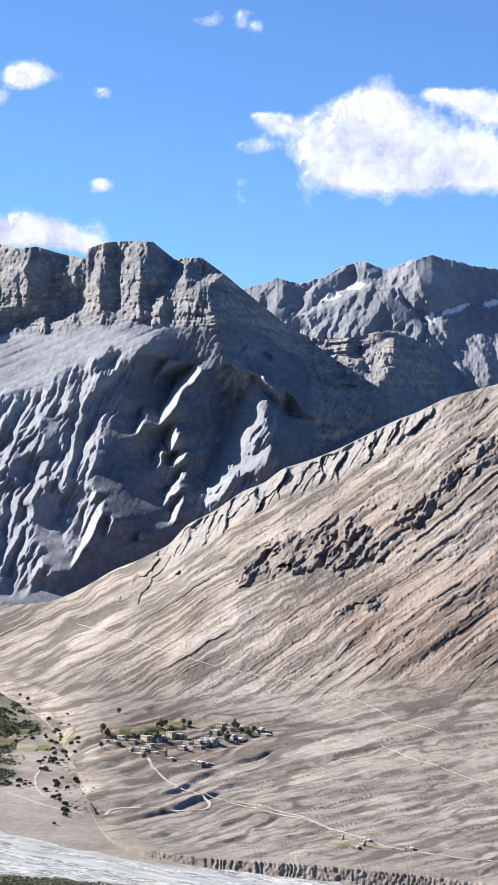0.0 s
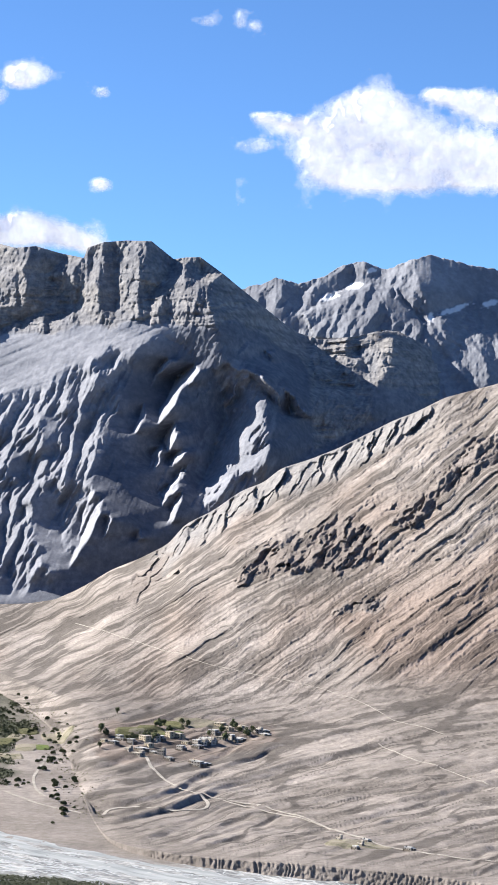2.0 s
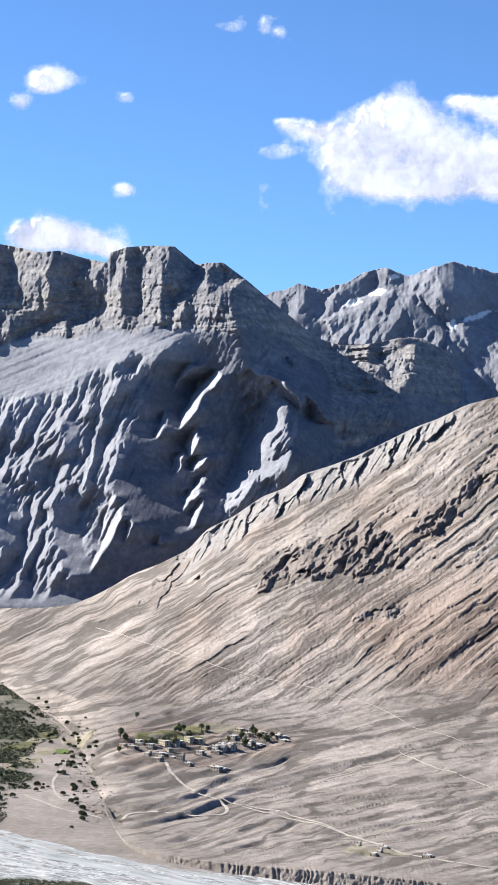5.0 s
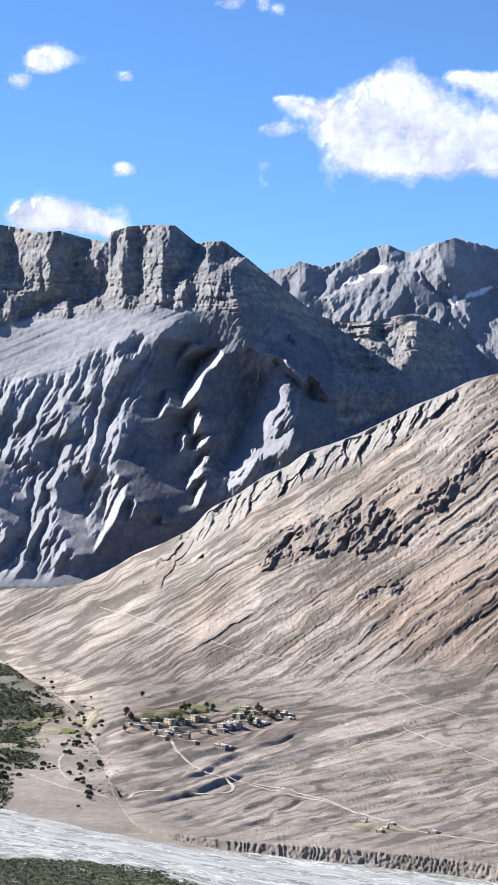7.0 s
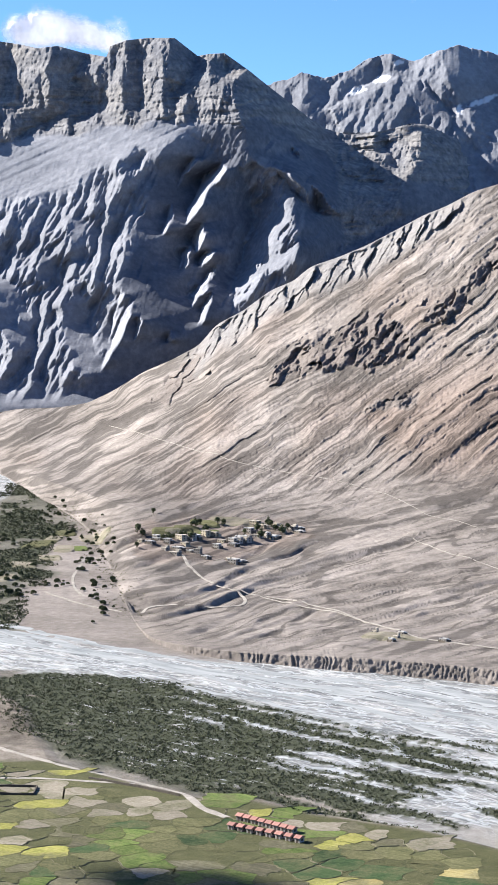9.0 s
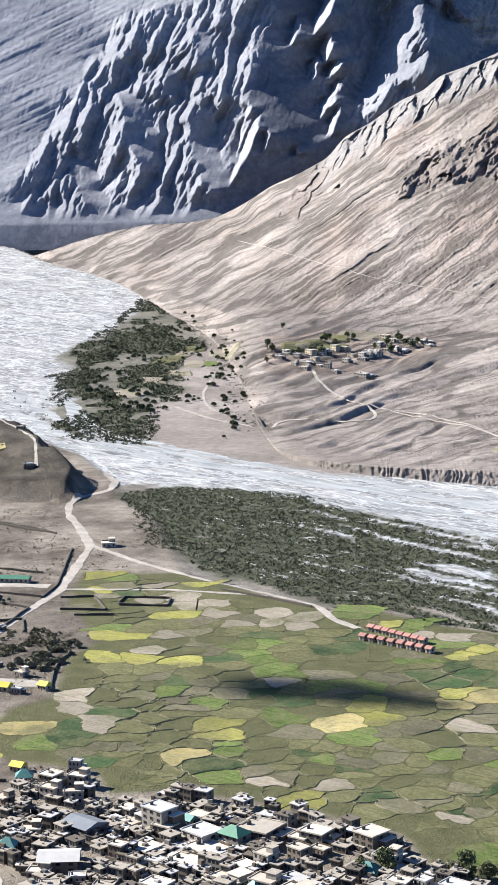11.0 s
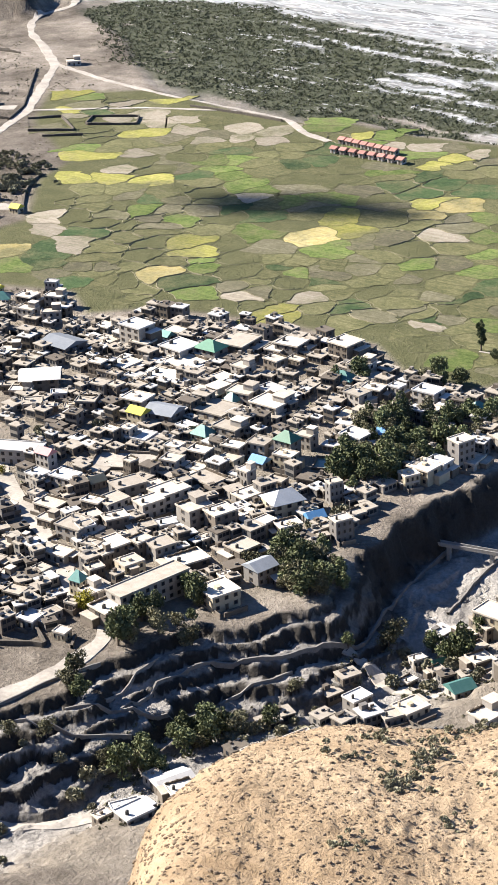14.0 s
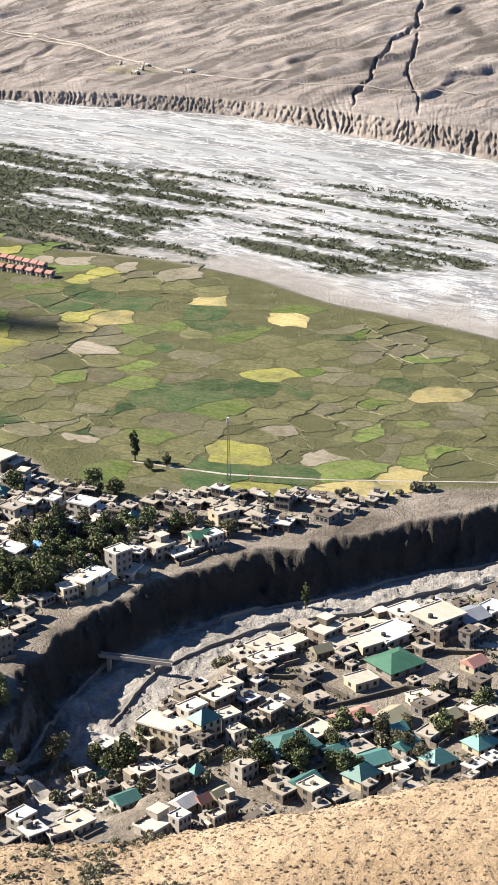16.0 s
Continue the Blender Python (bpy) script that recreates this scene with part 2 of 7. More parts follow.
cliff = smooth(cliff_low(A) - 0.06, cliff_low(A) + 0.06, E + 0.10 * fbm(U / 30, V / 30, 3, 46) - 0.55 * smooth(370, 420, U) * smooth(560, 520, U))
# large sides turned from the light
hollow = np.maximum.reduce([blob(Uj, Vj, p, 2.5) for p in (
    [(275, 596), (242, 625), (216, 665), (206, 690), (200, 745), (186, 775), (170, 805), (164, 850), (140, 900), (126, 960), (112, 1050), (210, 1030), (320, 960), (362, 902), (366, 860), (372, 800), (386, 770), (402, 745), (394, 690), (374, 655), (348, 648), (330, 612)],
    [(364, 505), (398, 486), (440, 510), (548, 588), (552, 640), (536, 680), (552, 705), (548, 740), (556, 790), (470, 850), (478, 800), (482, 750), (470, 700), (440, 664), (402, 645), (386, 600), (382, 555)],
    [(688, 580), (770, 605), (870, 684), (870, 720), (700, 742), (655, 745), (662, 700), (684, 655), (680, 620)],
    [(74, 742), (108, 735), (100, 790), (94, 845), (106, 885), (106, 930), (124, 985), (112, 1060), (84, 1000), (58, 940), (62, 895), (86, 872), (82, 820)],
    [(30, 790), (46, 800), (50, 842), (18, 852)],
    [(-60, 840), (-20, 850), (10, 930), (-10, 985), (-48, 930)],
    [(-160, 960), (-120, 940), (-80, 1030), (-110, 1060)])])
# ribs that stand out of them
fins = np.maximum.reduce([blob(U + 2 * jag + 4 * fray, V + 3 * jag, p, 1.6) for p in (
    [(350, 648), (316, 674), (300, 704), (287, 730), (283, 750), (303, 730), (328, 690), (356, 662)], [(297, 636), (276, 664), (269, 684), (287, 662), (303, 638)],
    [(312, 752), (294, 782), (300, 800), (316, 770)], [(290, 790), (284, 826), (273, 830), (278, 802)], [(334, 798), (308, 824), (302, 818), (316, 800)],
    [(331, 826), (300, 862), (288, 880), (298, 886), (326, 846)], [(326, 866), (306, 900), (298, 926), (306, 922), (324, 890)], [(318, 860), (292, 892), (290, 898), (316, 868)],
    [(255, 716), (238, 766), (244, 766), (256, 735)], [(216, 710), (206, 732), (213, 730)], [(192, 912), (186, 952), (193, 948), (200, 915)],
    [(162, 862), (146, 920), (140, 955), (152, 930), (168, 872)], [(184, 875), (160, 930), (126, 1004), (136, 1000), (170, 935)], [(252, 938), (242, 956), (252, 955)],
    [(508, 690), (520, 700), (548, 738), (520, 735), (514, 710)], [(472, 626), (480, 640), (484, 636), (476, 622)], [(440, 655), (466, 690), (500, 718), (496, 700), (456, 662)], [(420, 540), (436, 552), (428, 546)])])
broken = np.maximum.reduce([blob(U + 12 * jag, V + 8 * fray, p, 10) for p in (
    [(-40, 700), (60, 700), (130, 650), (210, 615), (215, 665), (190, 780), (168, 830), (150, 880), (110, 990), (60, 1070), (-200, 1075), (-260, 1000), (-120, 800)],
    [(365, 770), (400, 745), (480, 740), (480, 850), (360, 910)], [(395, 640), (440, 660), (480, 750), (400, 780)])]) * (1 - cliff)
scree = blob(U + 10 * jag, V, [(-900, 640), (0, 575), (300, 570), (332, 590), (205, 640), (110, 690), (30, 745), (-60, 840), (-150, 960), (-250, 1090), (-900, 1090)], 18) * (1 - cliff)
buttress = np.maximum.reduce([blob(U + 4 * fray, V + 3 * jag, p, 2.5) for p in (
    [(184, 420), (208, 420), (206, 500), (200, 562), (180, 562), (174, 512), (186, 470)], [(52, 425), (96, 440), (116, 460), (84, 490), (102, 512), (96, 546), (60, 562), (-20, 600), (-20, 560), (46, 540), (48, 470)],
    [(262, 420), (304, 455), (292, 502), (262, 522), (258, 460)], [(150, 440), (168, 445), (160, 500), (144, 512)], [(100, 530), (122, 525), (124, 558), (106, 560)], [(330, 470), (350, 465), (352, 500), (334, 512)],
    [(-60, 430), (-20, 440), (-30, 560), (-80, 590)], [(-190, 400), (-130, 400), (-140, 540), (-200, 560)], [(-330, 400), (-270, 400), (-280, 560), (-320, 570)])])
thin = np.minimum(splinters(7.5, 80, 57) + 0.22, splinters(3.8, 40, 56) + 0.36)
light = 1 - broken * smooth(0.05, -0.05, thin)
light = np.minimum(light, 1 - smooth(0.1, -0.1, 0.95 - hollow))
light = np.where(hollow > 0.5, smooth(0.95, 1.1, splinters(12, 60, 58)) * 0.9, light)
flute = fbm((U + 5 * fbm(U / 20, V / 24, 3, 13)) / 10, V / 70, 3, 12, 0.6)
light = light * (1 - cliff) + cliff * smooth(-0.62, -0.45, flute) * (1 - buttress)
light = np.where((cliff > 0.5) & (U > 360), np.minimum(light, 1 - hollow), light)
light = np.maximum(light, fins)
shoulder = blob(Uj, Vj, [(388, 655), (430, 650), (468, 690), (480, 745), (476, 805), (440, 840), (402, 860), (362, 906), (370, 840), (384, 790), (406, 745)], 4)
light = np.maximum(light, shoulder * smooth(-0.25, -0.1, splinters(6, 40, 59)))
strata = blob(U, V, [(546, 605), (600, 590), (695, 582), (690, 650), (664, 700), (660, 745), (560, 800)], 5)
light = np.maximum(light * (1 - strata), strata * smooth(-0.45, -0.3, fbm(U / 17, V / 26, 3, 14, 0.6)))
turned = 1 - light
split = smooth(0.3, 0.9, broken) * (1 - smooth(0.3, 0.9, hollow))
slope = (-0.7 - 1.7 * split - 0.8 * cliff) * light + (0.44 + 0.75 * split + 0.25 * cliff) * turned + 0.3 * scree * light - (5.0 * fins + 1.2 * shoulder * light) * (1 - cliff)
rel = relief(slope, NET * 1.25, 0.42, 0.5, 90.0)
bare = light * (1 - 0.85 * scree)
rough = 1.7 * fbm((across + 0.5 * warp) / 8, down / 22, 4, 61, 0.62) + 1.5 * facets(across + 3 * jag, down, 9, 20, 0.3, 3, 0.16)
crumb = 1.1 * fbm((across + 3 * jag) / 3.6, down / 9, 3, 63, 0.6) + 1.3 * facets(across + 2 * fray, down, 5.5, 15, 0.35, 5, 0.3)
rel += cliff * (2.4 * fbm((U + 2 * jag) / 4, V / 24, 3, 64, 0.6) + 1.6 * fbm(U / 5, V / 4, 3, 65)) + bare * (rough + crumb) + 0.22 * crumb * turned + 0.3 * turned * fbm(across / 9, down / 30, 3, 62) + scree * (1.6 * ridged((V + 0.42 * U) / 15, (U - 0.4 * V) / 190, 3, 9, 0.6) + 1.2 * ridged((V + 0.55 * U) / 42, (U - 0.5 * V) / 260, 2, 10, 0.6))
ledge = (saw(V / 23 + 0.7 * fbm(U / 90, V / 30, 3, 8), 0.3) * 6 + saw(V / 8 + 0.9 * fbm(U / 40, V / 20, 3, 18), 0.35) * 2.4) * (0.25 + 0.9 * smooth(-0.4, 0.4, fbm(U / 50, V / 25, 2, 19)))
tread = ledge * (cliff * smooth(470, 530, V + 20 * jag) * 0.9 + 1.5 * strata + 0.35 * cliff + 0.25 * (1 - cliff) * blob(U, V, [(400, 520), (545, 600), (545, 740), (470, 690), (400, 620)], 8))
fade = np.clip(S, 0, 1) * smooth(0, 0.12, S - 1)
A, E = mesh_at
at_mesh = lambda F: sample(F, U[0, 0], V[0, 0], NET, *px_u(A, E))
X, Y, Z = world_of(A, E, R + at_mesh(rel + tread) * fade)
X, Y, Z = with_back(X, Y, Z, [(25, 8), (60, 60), (120, 260), (60, 500)])
pad = lambda F: np.vstack([F] + [F[-1:]] * (X.shape[0] - F.shape[0]))


def massif_material():
    """Broken grey shale, tan in the cliffs, under long fans of lighter scree; sunlit ribs are painted paler."""
    m, nt, p = nodes_of("haze_blue_shale")
    co = place(nt)
    blotch, fine = noise_at(nt, co, 0.006, 5, 0.65), noise_at(nt, co, 0.07, 8, 0.7)
    beds = noise_at(nt, co, 1.0, 5, 0.65, (0.0025, 0.0025, 0.05))
    f = mix(nt, 0.12, mix(nt, 0.55, blotch, fine), beds)
    # rock tones shifted to blue, with the haze put into the colour
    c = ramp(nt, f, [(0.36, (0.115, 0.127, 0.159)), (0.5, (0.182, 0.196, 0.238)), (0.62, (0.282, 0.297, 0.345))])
    c = mix(nt, field_value(nt, "debris_and_lit_ribs"), c, ramp(nt, f, [(0.36, (0.333, 0.351, 0.397)), (0.5, (0.448, 0.462, 0.512)), (0.62, (0.586, 0.598, 0.644))]))
    c = mix(nt, field_value(nt, "warm"), c, ramp(nt, mix(nt, 0.4, fine, beds), [(0.38, (0.161, 0.158, 0.163)), (0.5, (0.310, 0.299, 0.297)), (0.62, (0.517, 0.494, 0.477))]))
    nt.links.new(c, p.inputs["Base Color"])
    p.inputs["Roughness"].default_value, p.inputs["Specular IOR Level"].default_value = 0.95, 0.1
    bump(nt, p, mix(nt, 0.15, fine, beds), 1.8)
    return m


warm = pad(at_mesh(np.maximum(cliff, strata) * (0.65 + 0.3 * fbm(U / 40, V / 40, 3, 70)).clip(0, 1)))
# ribs, slivers and shoulder painted paler to pass for sunlit rock
tagged(grid_mesh("mountain", X, Y, Z, massif_material(), {"warm": warm, "debris_and_lit_ribs": pad(at_mesh(np.maximum.reduce([0.55 * scree, 0.42 * broken, 0.8 * fins, 0.4 * shoulder])))}), "grey gullied mountain with a band of tan cliffs along its crest", "mountain", kind="structure")

# snow-patched range behind
sky_far = curve([(-4, 5.6), (-0.43, 6.38), (0.24, 6.56), (0.73, 6.78), (1.4, 6.61), (2.15, 6.83), (2.56, 7.09), (3.3, 7.29), (3.97, 7.05), (4.55, 7.27), (5.29, 7.47), (6.03, 7.33), (6.7, 7.15), (7.22, 7.07), (10, 7.4), (14, 6.6)])
A, E, R, S = face(-1.2, 8.6, 0.023, [(const(2.6), const(4480.0), 200), (sky_far, const(4880.0), 0)])
mesh_at = (A, E)
U, V = np.meshgrid(np.arange(360, 970, NET), np.arange(420, 760, NET))
A, E = bearings(U, V)
jag = fbm(U / 12, V / 16, 4, 3, 0.6)
Uj, Vj = U + 4 * jag, V + 3 * fbm(U / 16, V / 12, 3, 4)
dark = np.maximum.reduce([blob(Uj, Vj, p, 2.5) for p in (
    [(735, 462), (762, 440), (800, 455), (900, 470), (920, 545), (832, 540), (790, 551), (760, 556), (750, 522), (738, 492)],
    [(650, 455), (694, 480), (662, 486), (644, 476)], [(690, 520), (714, 536), (750, 574), (700, 572), (684, 540)], [(590, 486), (630, 474), (624, 506), (585, 520), (560, 516)], [(500, 505), (520, 505), (516, 530), (500, 545)])])
near_hill = blob(Uj, Vj, [(560, 600), (540, 560), (600, 530), (655, 506), (695, 515), (750, 580), (740, 620)], 4)
lean_far = np.where(U < 735, 0.45, -0.55)
streak = fbm((U + lean_far * V + 5 * jag) / 9, V / 55, 3, 77, 0.55)
cut = smooth(0.12, -0.12, streak + 0.25 - 0.3 * near_hill - 0.35 * smooth(735, 760, U) * smooth(550, 570, V))
turned = np.clip(np.maximum(dark, 0.9 * cut * (1 - dark)), 0, 1)
rel = relief(-0.8 * (1 - turned) + (0.62 + 0.16 * dark) * turned, NET * 1.38, 0.0, 0.6, 130.0) - 20 * near_hill + 1.8 * fbm(U / 5, V / 9, 3, 78, 0.6) * (1 - 0.6 * dark)
snow = np.zeros_like(U)
for sx, sy, sw, sh in ((587, 526, 16, 6), (632, 508, 14, 6), (660, 482, 8, 4), (806, 551, 26, 5), (868, 541, 14, 6), (764, 566, 6, 8)):
    snow = np.maximum(snow, smooth(1.2, 0.8, np.hypot((U - sx) / sw, (V - sy + 0.3 * (U - sx)) / sh) + 0.35 * fbm(U / 6, V / 4, 3, 80)))
A, E = mesh_at
E = E + 0.035 * fbm(px_u(A, E)[0] / 11, A * 0, 3, 79) * smooth(0.8, 1, S)
at_mesh = lambda F: sample(F, U[0, 0], V[0, 0], NET, *px_u(A, E))
X, Y, Z = world_of(A, E, R + np.clip(at_mesh(rel), -90, 75))
snow = at_mesh(snow)
X, Y, Z = with_back(X, Y, Z, [(10, 10), (15, 80)])
pad = lambda F: np.vstack([F] + [F[-1:]] * (X.shape[0] - F.shape[0]))
# distance haze painted as a blue-grey base colour of the rock
far_rock = rock_material("far_hazed_rock", (0.36, 0.38, 0.43), (0.26, 0.275, 0.32), (0.18, 0.193, 0.23), 0.03, 0.014, 0.08, ((0.52, 0.54, 0.57), (0.60, 0.60, 0.62)), 0.9)
tagged(grid_mesh("far_mountain", X, Y, Z, far_rock, {"warm": pad(snow)}), "distant blue-grey mountain range with snow patches", "mountain", kind="structure")

# slope across the river: fan above a cut bank, gullied tan scree, pale rock along its crest
bank_r = curve([(-20, 3950), (-11.5, 3900), (-10.9, 3600), (-9.45, 3430), (-8.3, 3230), (-7.62, 3010), (-7, 2850), (-6.3, 2700), (-5.4, 2560), (-5.0, 2300), (-4.5, 1790), (-3.7, 1716), (-2.1, 1656), (-0.4, 1620), (2.65, 1582), (6, 1542), (7.15, 1519), (9.3, 1474), (11, 1435), (14, 1382), (20, 1300)], 0.5)
bank_h = curve([(-20, 1.5), (-5.4, 1.2), (-4.4, 1.5), (-3.6, 5), (-1, 7), (2, 11), (7, 12), (10, 16), (20, 20)], 1.0)
foot_el = curve([(-20, -3.5), (-10.9, -3.84), (-9.45, -3.98), (-8.3, -4.33), (-7.6, -4.75), (-6.17, -5.3), (-4.17, -5.9), (-2.2, -6.2), (0.3, -6.44), (2.8, -6.28), (4.4, -6.08), (7.4, -5.9), (16, -5.6), (20, -5.5)], 0.9)
foot_r = curve([(-20, 4020), (-11.6, 3970), (-10.9, 3660), (-9.45, 3490), (-8.3, 3290), (-7.6, 3090), (-7, 2930), (-6.3, 2790), (-5.4, 2640), (-4.5, 2500), (-3, 2450), (20, 2400)], 0.5)
crest_el = curve([(-20, -3.6), (-11.2, -3.83), (-10.75, -3.72), (-9.75, -3.41), (-8.6, -3.11), (-7.6, -2.94), (-6.4, -2.91), (-5.55, -2.78), (-4.74, -2.39), (-3.92, -1.88), (-3.1, -1.54), (-2.28, -1.11), (-1.8, -0.52), (-0.98, -0.1), (-0.16, 0.5), (0.5, 0.76), (0.99, 1.18), (1.82, 1.45), (2.64, 1.79), (3.3, 2.13), (4.29, 2.65), (4.94, 2.9), (5.76, 3.33), (7.27, 3.75), (10, 4.6), (20, 6)], 0.12)
crest_r = lambda az: np.maximum(np.interp(az, [-20, -6, -2, 20], [3700, 3640, 3500, 3400]), foot_r(az) + 40)
step_up = curve([(-20, 1), (-5.9, 1), (-5.5, 0), (-4.2, 0), (-3.7, 1), (20, 1)], 0.3)
base_el = lambda az: np.degrees(np.arctan((bed_z(bank_r(az)) - 1.4 * step_up(az) - 0.1 - EYE) / bank_r(az)))
top_el = lambda az: np.degrees(np.arctan((bed_z(bank_r(az)) + bank_h(az) * step_up(az) + 0.25 * step_up(az) - EYE) / (bank_r(az) + 0.5 * bank_h(az))))
A, E, R, S = face(-12.6, 15.6, 0.028, [(base_el, bank_r, 14), (top_el, lambda az: bank_r(az) + 0.5 * bank_h(az), 150), (foot_el, foot_r, 280), (crest_el, crest_r, 0)])
U, V = px_u(A, E)
on_slope, on_fan = smooth(2.0, 2.25, S), smooth(1.0, 1.15, S) * (1 - smooth(1.9, 2.2, S))
run = 0.50 * U + 0.00016 * np.clip(U, -200, 1300) ** 2 + V
long = U - 0.6 * V
q = run + 7 * fbm(U / 110, V / 110, 4, 91, 0.6)
gully = ridged(q / 74, long / 420, 4, 92, 0.55)
line_a = smooth(0.78, 1.0, 1 - np.abs(vnoise(q / 34, long / 330, 111))) * smooth(-0.35, 0.3, vnoise(U / 90, V / 50, 113))
line_b = smooth(0.72, 1.0, 1 - np.abs(vnoise(q / 15, long / 190, 112))) * smooth(-0.3, 0.4, vnoise(U / 60, V / 40, 114))
line_c = smooth(0.65, 1.0, 1 - np.abs(vnoise(q / 7, long / 90, 117)))
Uj, Vj = U + 14 * fbm(q / 30, long / 60, 3, 140), V + 12 * fbm(U / 30, V / 30, 3, 141)
crag = np.maximum.reduce([
    blob(Uj, Vj, [(545, 985), (575, 940), (650, 925), (700, 955), (660, 1000), (600, 1020)], 6),
    blob(Uj, Vj, [(690, 925), (740, 880), (780, 890), (770, 925), (720, 940)], 6),
    blob(Uj, Vj, [(440, 1000), (480, 960), (540, 950), (520, 1010), (470, 1030)], 8) * 0.7,
    blob(Uj, Vj, [(780, 840), (820, 790), (890, 770), (890, 820), (830, 850)], 8) * 0.7,
    blob(Uj, Vj, [(600, 1080), (640, 1055), (695, 1050), (680, 1070), (630, 1090)], 4) * 0.8,
    blob(Uj, Vj, [(1000, 900), (1100, 800), (1200, 820), (1080, 960)], 15) * 0.8,
    blob(Uj, Vj, [(200, 1060), (260, 1010), (320, 975), (300, 1020), (240, 1060)], 5) * 0.7,
    blob(Uj, Vj, [(395, 1020), (470, 960), (560, 935), (640, 905), (720, 880), (790, 830), (890, 765), (960, 730), (960, 800), (820, 856), (760, 908), (700, 955), (640, 1000), (560, 1015), (480, 1010), (430, 1040)], 12) * smooth(-0.1, 0.35, fbm(q / 34, long / 60, 3, 144))]) * on_slope
near_crest = smooth(crest_el(A) - 1.0, crest_el(A) - 0.45, E + 0.15 * fbm(U / 50, V / 50, 2, 33)) * smooth(-3.2, -1.8, A)
pale = near_crest * on_slope * smooth(6.5, 4.5, A)
ragged = facets(U + 0.7 * V + 8 * fbm(U / 24, V / 24, 3, 95), V, 26, 44, 0.6, 8, 1.1) + facets(U + 0.7 * V + 5 * fbm(U / 12, V / 12, 3, 96), V, 10, 18, 0.55, 9, 1.0)
slabs = facets(U + 0.5 * V + 6 * fbm(U / 24, V / 24, 3, 94), V, 30, 80, 0.24, 10, 0.9) + facets(U + 0.5 * V, V, 11, 30, 0.25, 11, 0.8) + 0.4 * saw((U + 0.45 * V + 12 * fbm(U / 40, V / 40, 3, 97)) / 42, 0.2 + 0.2 * vnoise(U / 60, V / 60, 98)) * 15 + saw((U + 0.5 * V + 6 * fbm(U / 16, V / 16, 2, 99)) / 13, 0.25) * 4
rel = on_slope * (1 - 0.7 * pale) * ((-2.4 - 3.0 * smooth(420, 760, U)) * gully + (1.4 + 1.6 * smooth(420, 700, U)) * line_a + 1.7 * line_b + 1.1 * line_c + 1.3 * fbm(U / 4, V / 4, 3, 116, 0.6)) + 0.75 * crag * ragged + pale * 0.9 * slabs + on_slope * (1 - pale) * (facets(q, long, 22, 210, 0.42, 12, 0.1 + 0.12 * smooth(420, 700, U)) + facets(q + 2 * fbm(U / 20, V / 20, 2, 143), long, 7.5, 100, 0.42, 13, 0.22))
cut = smooth(0.0, 0.3, S) * smooth(1.25, 0.95, S)
rel += cut * step_up(A) * bank_h(A) * (0.2 * saw((U + 16 * fbm(U / 40, V / 60, 3, 2)) / 11, 0.35) * (0.25 + 0.9 * smooth(-0.5, 0.5, fbm(U / 34, V * 0, 2, 5))) + 0.08 * fbm(U / 4, V / 6, 3, 6))
X, Y, Z = world_of(A, E, R + rel * smooth(3.0, 2.98, S))
line = V + 0.24 * U + 6 * fbm(U / 160, V / 60, 3, 120)
scar = smooth(0.86, 1.0, 1 - np.abs(vnoise(line / 19, (U - 0.2 * V) / 420, 121))) * smooth(-0.5, 0.3, vnoise(U / 170, V / 50, 122)) + 0.5 * smooth(0.6, 1.0, 1 - np.abs(vnoise(line / 15, (U - 0.2 * V) / 500, 123)))
channel = np.maximum.reduce([smooth(3.6, 0.8, np.abs(side(U + 5 * fbm(U / 14, V / 14, 3, 150), V, way)[0])) for way in (
    [(1132, 1378), (1128, 1416), (1089, 1444), (1054, 1482), (1044, 1511), (1019, 1535), (1014, 1568)],
    [(1128, 1435), (1111, 1502), (1124, 1536), (1131, 1570)])])
steps = lambda period, seed, tall: tall * (saw(line / period + 0.8 * fbm(U / 420, V / 130, 3, seed, 0.4), 0.82) - 0.4) * smooth(-0.7, 0.4, vnoise((U - 0.2 * V) / 330, line / 30, seed + 3))
Z += on_fan * ((1 - (1 - step_up(A)) * smooth(1.5, 1.1, S)) * (steps(37, 160, 3.8) + steps(17, 164, 2.2)) - 2.0 * scar - 4 * channel + 0.6 * fbm(X / 110, Y / 110, 2, 98) + 0.7 * fbm(X / 22, Y / 30, 3, 127) - 1.6 * smooth(0.55, 1.0, ridged((0.45 * X + Y) / 120 + 0.12 * fbm(X / 100, Y / 100, 2, 5), (X - 0.5 * Y) / 500, 2, 99, 0.4)))
# scree streaks, plus painted thin dark lines for shadowed gullies and stream cuts
streaks_and_shade = 0.44 + (on_slope * (0.55 * fbm(q / 11, long / 160, 3, 130, 0.7) + 0.5 * fbm(q / 4, long / 80, 3, 132, 0.7) - 0.35 * smooth(0.86, 1.0, 1 - np.abs(vnoise(q / 26, long / 300, 133)))) + (1 - on_slope) * (0.16 * fbm(U / 30, V / 9, 3, 134) - 0.8 * smooth(0.88, 1.0, 1 - np.abs(vnoise((line + 5 * fbm(U / 90, V / 30, 3, 136)) / 21, (U - 0.2 * V) / 380, 135))) - 0.7 * smooth(0.86, 1.0, 1 - np.abs(vnoise((line + 4 * fbm(U / 60, V / 20, 3, 138)) / 11, (U - 0.2 * V) / 240, 137)))) + (1 - on_slope) * 0.3 * fbm(line / 5, (U - 0.2 * V) / 110, 4, 131, 0.75)) * smooth(0.9, 1.2, S)
